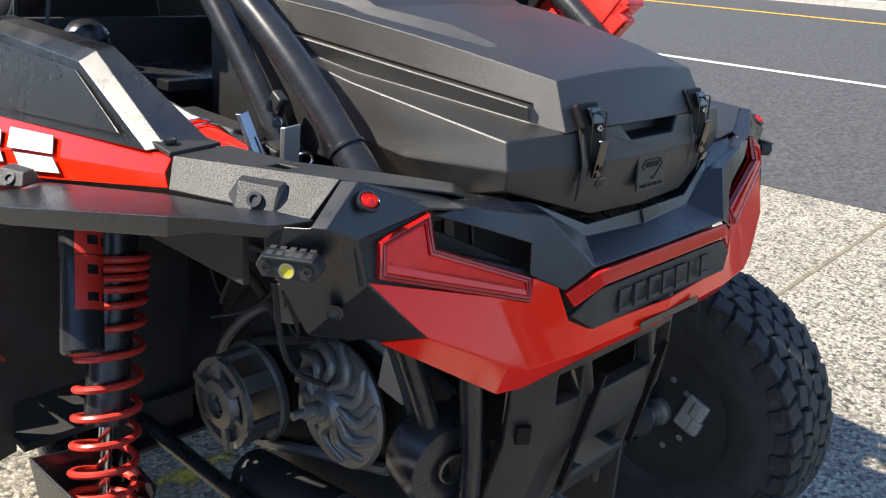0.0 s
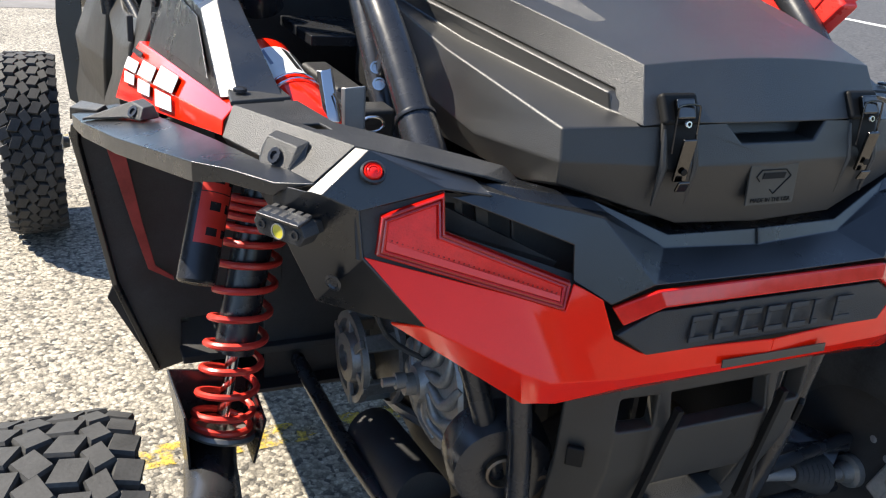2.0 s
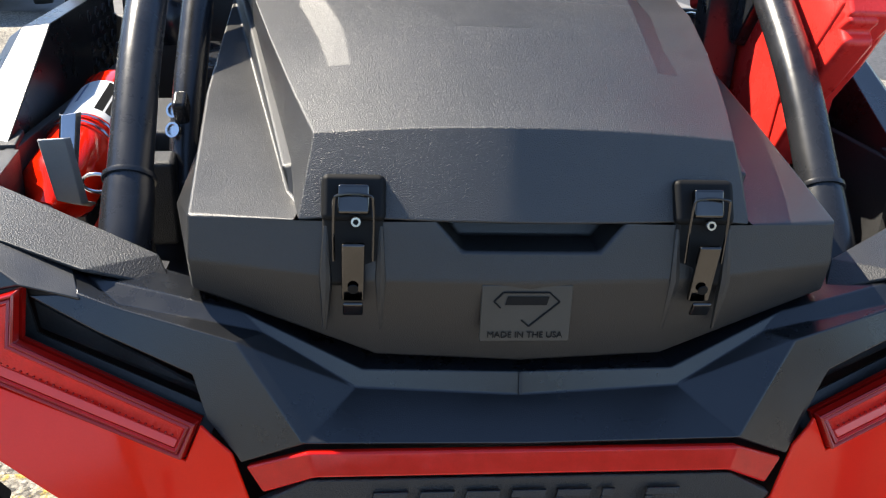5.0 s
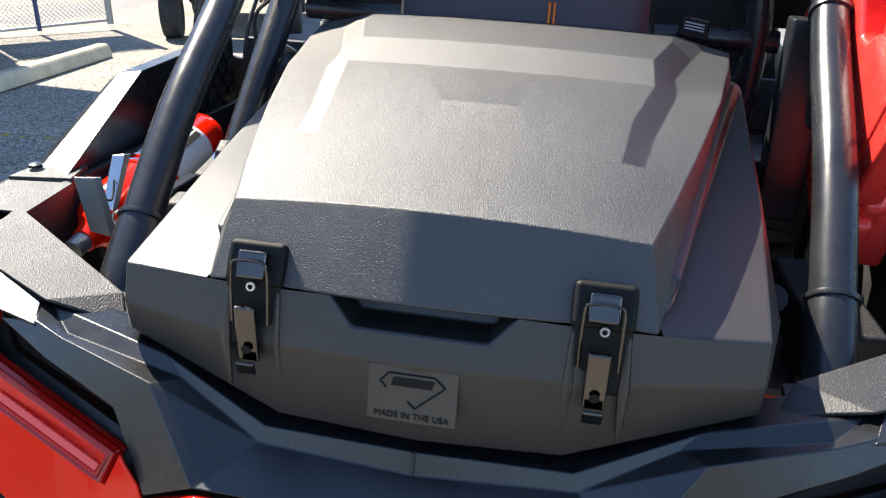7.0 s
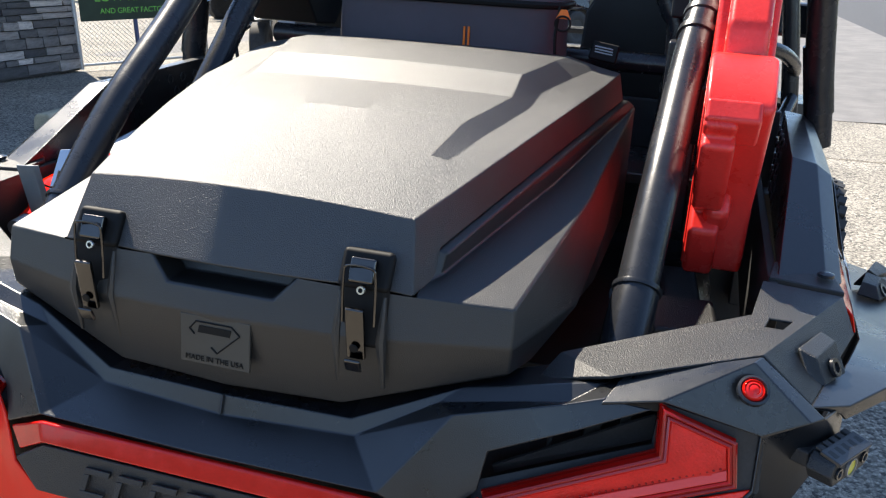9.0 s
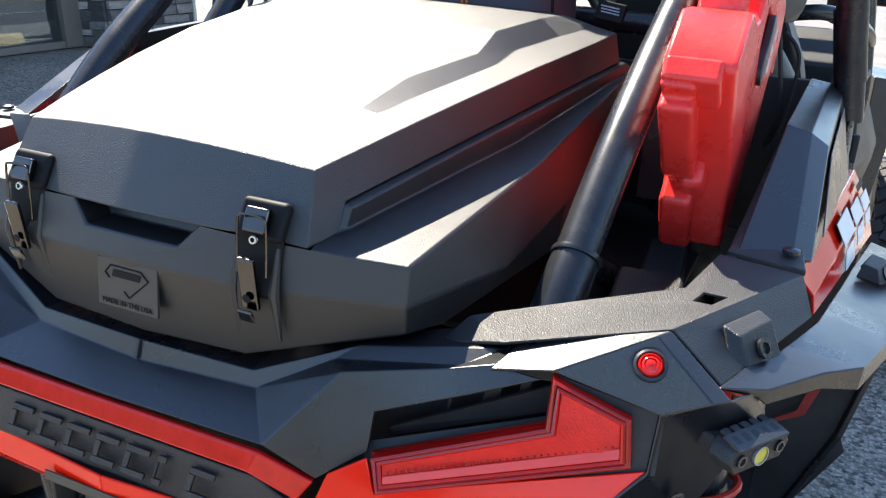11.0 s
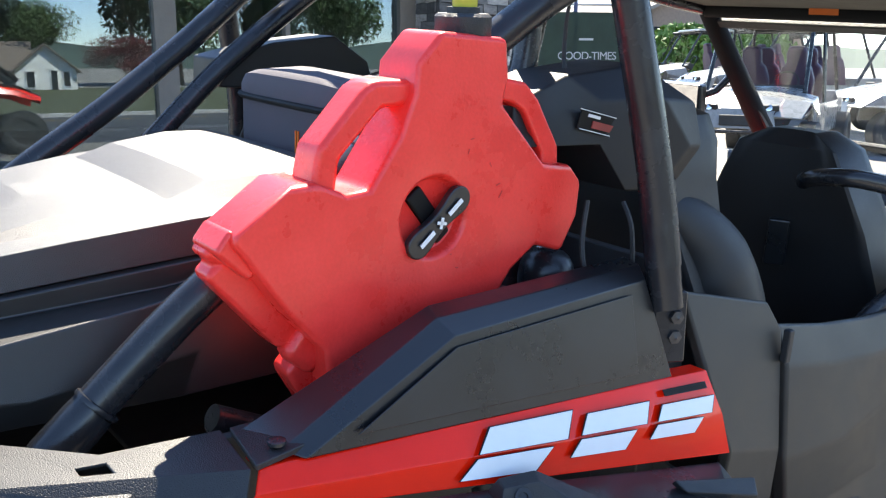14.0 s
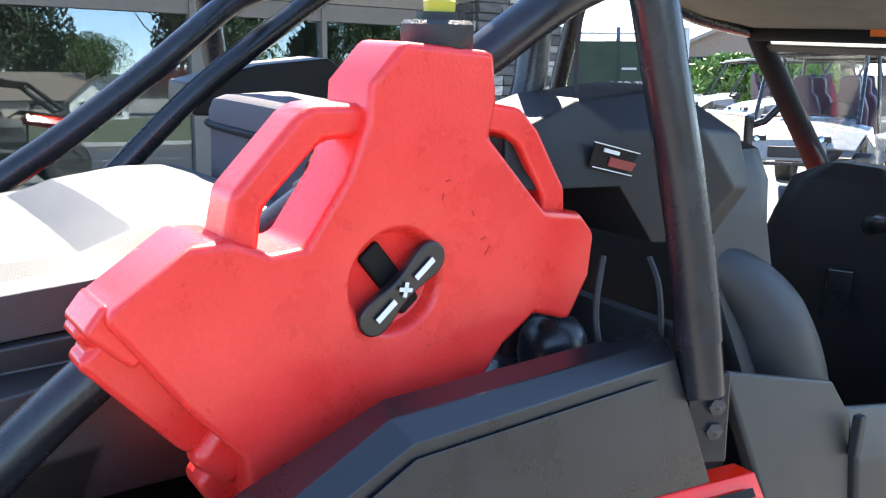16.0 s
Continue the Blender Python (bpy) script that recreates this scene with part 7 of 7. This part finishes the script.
bm.to_mesh(me), bm.free()
me.materials.append(surface("kerb concrete", (0.42, 0.40, 0.36), 0.85, vary=0.25, bump=0.6, grain=60))
tagged(new("kerb", me), "concrete kerb along the far side of the road", "kerb", kind="structure")

HOUSEWALL = surface("white painted siding", (0.74, 0.72, 0.66), 0.7, vary=0.08, scale=3)
SHINGLE = surface("brown roof shingles", (0.16, 0.125, 0.10), 0.9, vary=0.3, scale=8, bump=0.6, grain=30)
PANE = surface("dark house window", (0.02, 0.025, 0.03), 0.1, vary=0.2, coat=0.8)


def house(name, label, at, turn, w, d, h, rise, wall, roof, holes):
    t = rooted(name, label, "house", at, turn=turn)
    body = bmesh.new()
    f = [body.verts.new(p) for p in ((-w / 2, -d / 2, 0), (w / 2, -d / 2, 0), (w / 2, -d / 2, h), (0, -d / 2, h + rise), (-w / 2, -d / 2, h))]
    g = [body.verts.new((v.co.x, d / 2, v.co.z)) for v in f]
    body.faces.new(f), body.faces.new(g[::-1])
    for i in range(5):
        body.faces.new((f[i], g[i], g[(i + 1) % 5], f[(i + 1) % 5]))
    bmesh.ops.recalc_face_normals(body, faces=body.faces[:])
    part("wall", body, wall, t, "", 0, smooth=False)
    for s in (1, -1):
        part("roof_side", shell([(0, -d / 2 - 0.4, h + rise + 0.06), (0, d / 2 + 0.4, h + rise + 0.06), (s * (w / 2 + 0.4), d / 2 + 0.4, h - 0.4 * rise / (w / 2) + 0.06), (s * (w / 2 + 0.4), -d / 2 - 0.4, h - 0.4 * rise / (w / 2) + 0.06)], [(0, 1, 2, 3)], 0.14, (0, 0, 1)), roof, t, "shingled roof slope", 0.01)
    for x, z, ww, hh in holes:
        q = part("window", boxes(((x, -d / 2 - 0.02, z), (ww + 0.16, 0.08, hh + 0.16))), wall, t, "small house window", 0.01)
        part("pane", boxes(((x, -d / 2 - 0.065, z), (ww, 0.02, hh))), PANE, q, "dark window pane", 0)
    return t


white_house = house("house", "white gabled house with brown shingle roof across the road", (60, 22.3, -1.8), 284, 4.4, 9, 3.2, 1.9, HOUSEWALL, SHINGLE, [(1.15, 2.35, 0.55, 1.2), (-0.55, 2.1, 0.42, 1.9), (-1.45, 2.4, 0.45, 1.1)])
tan = house("house", "low tan house with long brown shingle roof across the road", (66, 16.0, -1.8), 14, 8, 13, 3.2, 2.2, surface("tan siding", (0.40, 0.34, 0.27), 0.7, vary=0.1), SHINGLE, [(-2.4, 2.4, 1.4, 1.2), (2.0, 2.4, 1.4, 1.2)])
for far_house in (white_house, tan):
    far_house.matrix_world = ACROSS @ far_house.matrix_world
part("chimney", boxes(((-1.2, -3.2, 5.4), (1.1, 1.1, 1.9)), ((-1.2, -3.2, 6.4), (1.3, 1.3, 0.2))), HOUSEWALL, tan, "pale brick chimney", 0.03)
house("neighbour_building", "low building with grey shingle roof behind the parked buggies", (-27.2, 36.3), 60, 9, 18, 2.3, 1.9, surface("brown brick wall", (0.26, 0.19, 0.15), 0.8, vary=0.2), surface("grey shingles", (0.28, 0.25, 0.22), 0.9, vary=0.25, scale=6), [(-3, 1.7, 2, 1.4), (3, 1.7, 2, 1.4)])
hedge = rooted("hedge", "clipped green hedge behind the parked buggies", "hedge", (-15.5, 24))
part("leaves", foliage(foliage(bmesh.new(), (-3, 1.5, 1.3), (3, 1.2, 1.0), 5000, random.Random(8), 0.10), (2.5, -0.5, 1.3), (3, 1.2, 1.0), 5000, random.Random(9), 0.10), surface("bright hedge leaves", (0.10, 0.19, 0.03), 0.6, vary=0.5, scale=1.2), hedge, "", 0, smooth=False)
hedge["kind"] = "stuff"

# parked buggies
PAINTW = surface("white painted plastic", (0.25, 0.25, 0.245), 0.3, vary=0.06, coat=0.5)
PURPLE = surface("dark purple seat vinyl", (0.06, 0.03, 0.06), 0.5, vary=0.2)


def buggy(at, turn, paint, label, roof=True, group="parked buggies", rows=1):
    t = rooted("parked_buggy", label, "off-road vehicle", at, group, turn)
    back = -0.9 * (rows - 1)
    part("body", shell([(-0.70, -1.3 + back, 0.55), (0.70, -1.3 + back, 0.55), (0.72, -1.2 + back, 1.0), (-0.72, -1.2 + back, 1.0), (0.66, -0.75 + back, 1.0), (-0.66, -0.75 + back, 1.0), (0.60, -0.70 + back, 0.70), (-0.60, -0.70 + back, 0.70), (0.60, 0.50, 0.70), (-0.60, 0.50, 0.70), (0.72, -0.7 + back, 0.45), (-0.72, -0.7 + back, 0.45), (0.72, 0.55, 0.45), (-0.72, 0.55, 0.45), (0.72, 0.5, 0.88), (-0.72, 0.5, 0.88), (0.72, -0.7 + back, 0.88), (-0.72, -0.7 + back, 0.88)],
                         [(0, 1, 2, 3), (3, 2, 4, 5), (5, 4, 6, 7), (7, 6, 8, 9), (16, 10, 12, 14), (17, 15, 13, 11), (2, 1, 10, 16, 4), (3, 5, 17, 11, 0), (4, 16, 14, 8, 6), (5, 7, 9, 15, 17)], 0.03, (0, 0, 1)), paint, t, "", 0.02)
    part("hood", shell([(-0.62, 0.55, 1.06), (-0.22, 0.55, 1.10), (0.22, 0.55, 1.10), (0.62, 0.55, 1.06), (-0.50, 1.25, 0.96), (-0.20, 1.30, 1.0), (0.20, 1.30, 1.0), (0.50, 1.25, 0.96), (-0.42, 1.55, 0.80), (0.42, 1.55, 0.80), (-0.46, 1.60, 0.60), (0.46, 1.60, 0.60), (-0.20, 1.53, 0.84), (0.20, 1.53, 0.84)],
                       [(0, 1, 5, 4), (1, 2, 6, 5), (2, 3, 7, 6), (4, 5, 12, 8), (5, 6, 13, 12), (6, 7, 9, 13), (8, 12, 13, 9, 11, 10)], 0.02, (0, 0.5, 1)), paint, t, "creased hood", 0.012)
    part("grille", boxes(((0, 1.60, 0.70), (0.42, 0.04, 0.13))), DARK, t, "dark front grille", 0.01)
    part("dash", boxes(((0, 0.48, 1.02), (1.2, 0.16, 0.16), (20, 0, 0))), DARK, t, "black dashboard", 0.03)
    for s in (1, -1):
        part("fender", shell([(s * 0.50, 0.70, 1.05), (s * 0.78, 0.70, 0.98), (s * 0.80, 1.25, 0.92), (s * 0.48, 1.30, 0.96), (s * 0.74, 1.55, 0.74), (s * 0.42, 1.58, 0.76), (s * 0.82, 0.60, 0.70), (s * 0.84, 1.22, 0.84)], [(0, 1, 2, 3), (3, 2, 4, 5), (1, 6, 7, 2)], 0.02, (0, 0, 1)), paint, t, "front fender", 0.01)
        lamp = part("headlamp", boxes(((s * 0.36, 1.50, 0.845), (0.22, 0.06, 0.10), (-20, 0, s * -12))), DARK, t, "round headlamp in a dark surround", 0.02)
        part("lens", turned([(0.045, 0), (0.040, 0.012), (0, 0.02)], 16, aim((s * 0.36, 1.525, 0.855), (0, 1, 0.25))), CHROME, lamp, "bright lamp lens")
        part("post", bar([(s * 0.62, 0.72, 1.02), (s * 0.60, 0.42, 1.55), (s * 0.58, 0.22, 1.88)], 0.028, 8, 3), TUBE, t)
        part("post", bar([(s * 0.64, -1.1 + back, 1.0), (s * 0.58, -0.85 + back, 1.7), (s * 0.56, -0.8 + back, 1.88)], 0.025, 8, 3), TUBE, t)
        if rows > 1:
            part("post", bar([(s * 0.68, -0.55, 0.85), (s * 0.60, -0.60, 1.88)], 0.025, 8), TUBE, t)
        part("roof_rail", bar([(s * 0.58, 0.22, 1.88), (s * 0.56, -0.8 + back, 1.88)], 0.025, 8), TUBE, t)
        for r in range(rows):
            y = -0.42 - 0.9 * r
            seat = part("seat", boxes(((s * 0.30, y + 0.30, 0.76), (0.44, 0.50, 0.14))), PURPLE, t, "dark bucket seat", 0.03)
            part("backrest", prism([(-0.22, -0.30), (0.22, -0.30), (0.24, 0.10), (0.19, 0.28), (0.13, 0.33), (0.13, 0.50), (0.09, 0.56), (-0.09, 0.56), (-0.13, 0.50), (-0.13, 0.33), (-0.19, 0.28), (-0.24, 0.10)], 0.13, Matrix.Translation((s * 0.30, y, 1.06)) @ pose(0, 0, 0, 80, 0, 0)), PURPLE, seat, "", 0.03)
        for y in (-0.95 + back, 1.05):
            w = part("wheel", turned([(0.0, -0.07), (0.17, -0.07), (0.19, -0.04), (0.19, 0.06), (0, 0.06)], 16, Matrix.Translation((s * 0.76, y, 0.35)) @ Matrix.Rotation(math.pi / 2, 4, "Y")), DARK, t)
            tb = tyre_mesh(0.23, 0.35)
            bmesh.ops.translate(tb, verts=tb.verts[:], vec=(s * 0.76, y, 0.35))
            part("tyre", tb, RUBBER, w)
    part("cross_bar", bar([(-0.58, 0.22, 1.88), (0.58, 0.22, 1.88)], 0.025, 8), TUBE, t)
    part("cross_bar", bar([(-0.56, -0.8 + back, 1.88), (0.56, -0.8 + back, 1.88)], 0.025, 8), TUBE, t)
    part("bumper", bar([(-0.40, 1.58, 0.48), (-0.36, 1.74, 0.56), (0.36, 1.74, 0.56), (0.40, 1.58, 0.48)], 0.022, 8, 4), TUBE, t, "black tube bumper")
    st = part("steering_wheel", bar([(-0.30 + 0.16 * math.cos(a), 0.28 - 0.07 * math.sin(a), 1.14 + 0.14 * math.sin(a)) for a in steps_between(0, 2 * math.pi, 20)], 0.014, 6), DARK, t)
    if roof:
        part("canopy", boxes(((0, -0.28 + back / 2, 1.93), (1.26, 1.20 - back, 0.06))), paint, t, "", 0.025)
        wsb = part("windshield", boxes(((0, 0.45, 1.46), (1.12, 0.004, 0.80), (-27, 0, 0)), ), GLASS, t, "clear windshield", 0)
        wsb.visible_shadow = False
    return t


PAINTBLK = surface("black painted plastic", (0.03, 0.03, 0.032), 0.3, vary=0.1, coat=0.4)
buggy((-4.9, 11.1), 198, PAINTW, "white four-seat buggy with dark purple seats and a windshield", rows=2)
buggy((-4.6, 15.4), 150, PAINTW, "white buggy with dark purple seats parked in a row", False)
buggy((-7.2, 16.6), 150, PAINTW, "white buggy with dark seats parked in a row")
buggy((-9.4, 18.4), 150, PAINTW, "white buggy with dark seats parked in a row")
buggy((-12.0, 20.2), 150, PAINTW, "white buggy with dark seats parked in a row")
buggy((-2.2, 17.5), 150, PAINTBLK, "black buggy parked behind the white ones")
buggy((-14.5, 23.4), 110, PAINTBLK, "black buggy parked far back")
buggy((-13.0, 26.0), 110, PAINTBLK, "black buggy parked far back")
tree(-24, 44, 11, 4.5, LEAF, "green tree behind the neighbouring building", 61)
tree(-17, 46, 9, 3.5, LEAFDARK, "dark green tree behind the neighbouring building", 62)
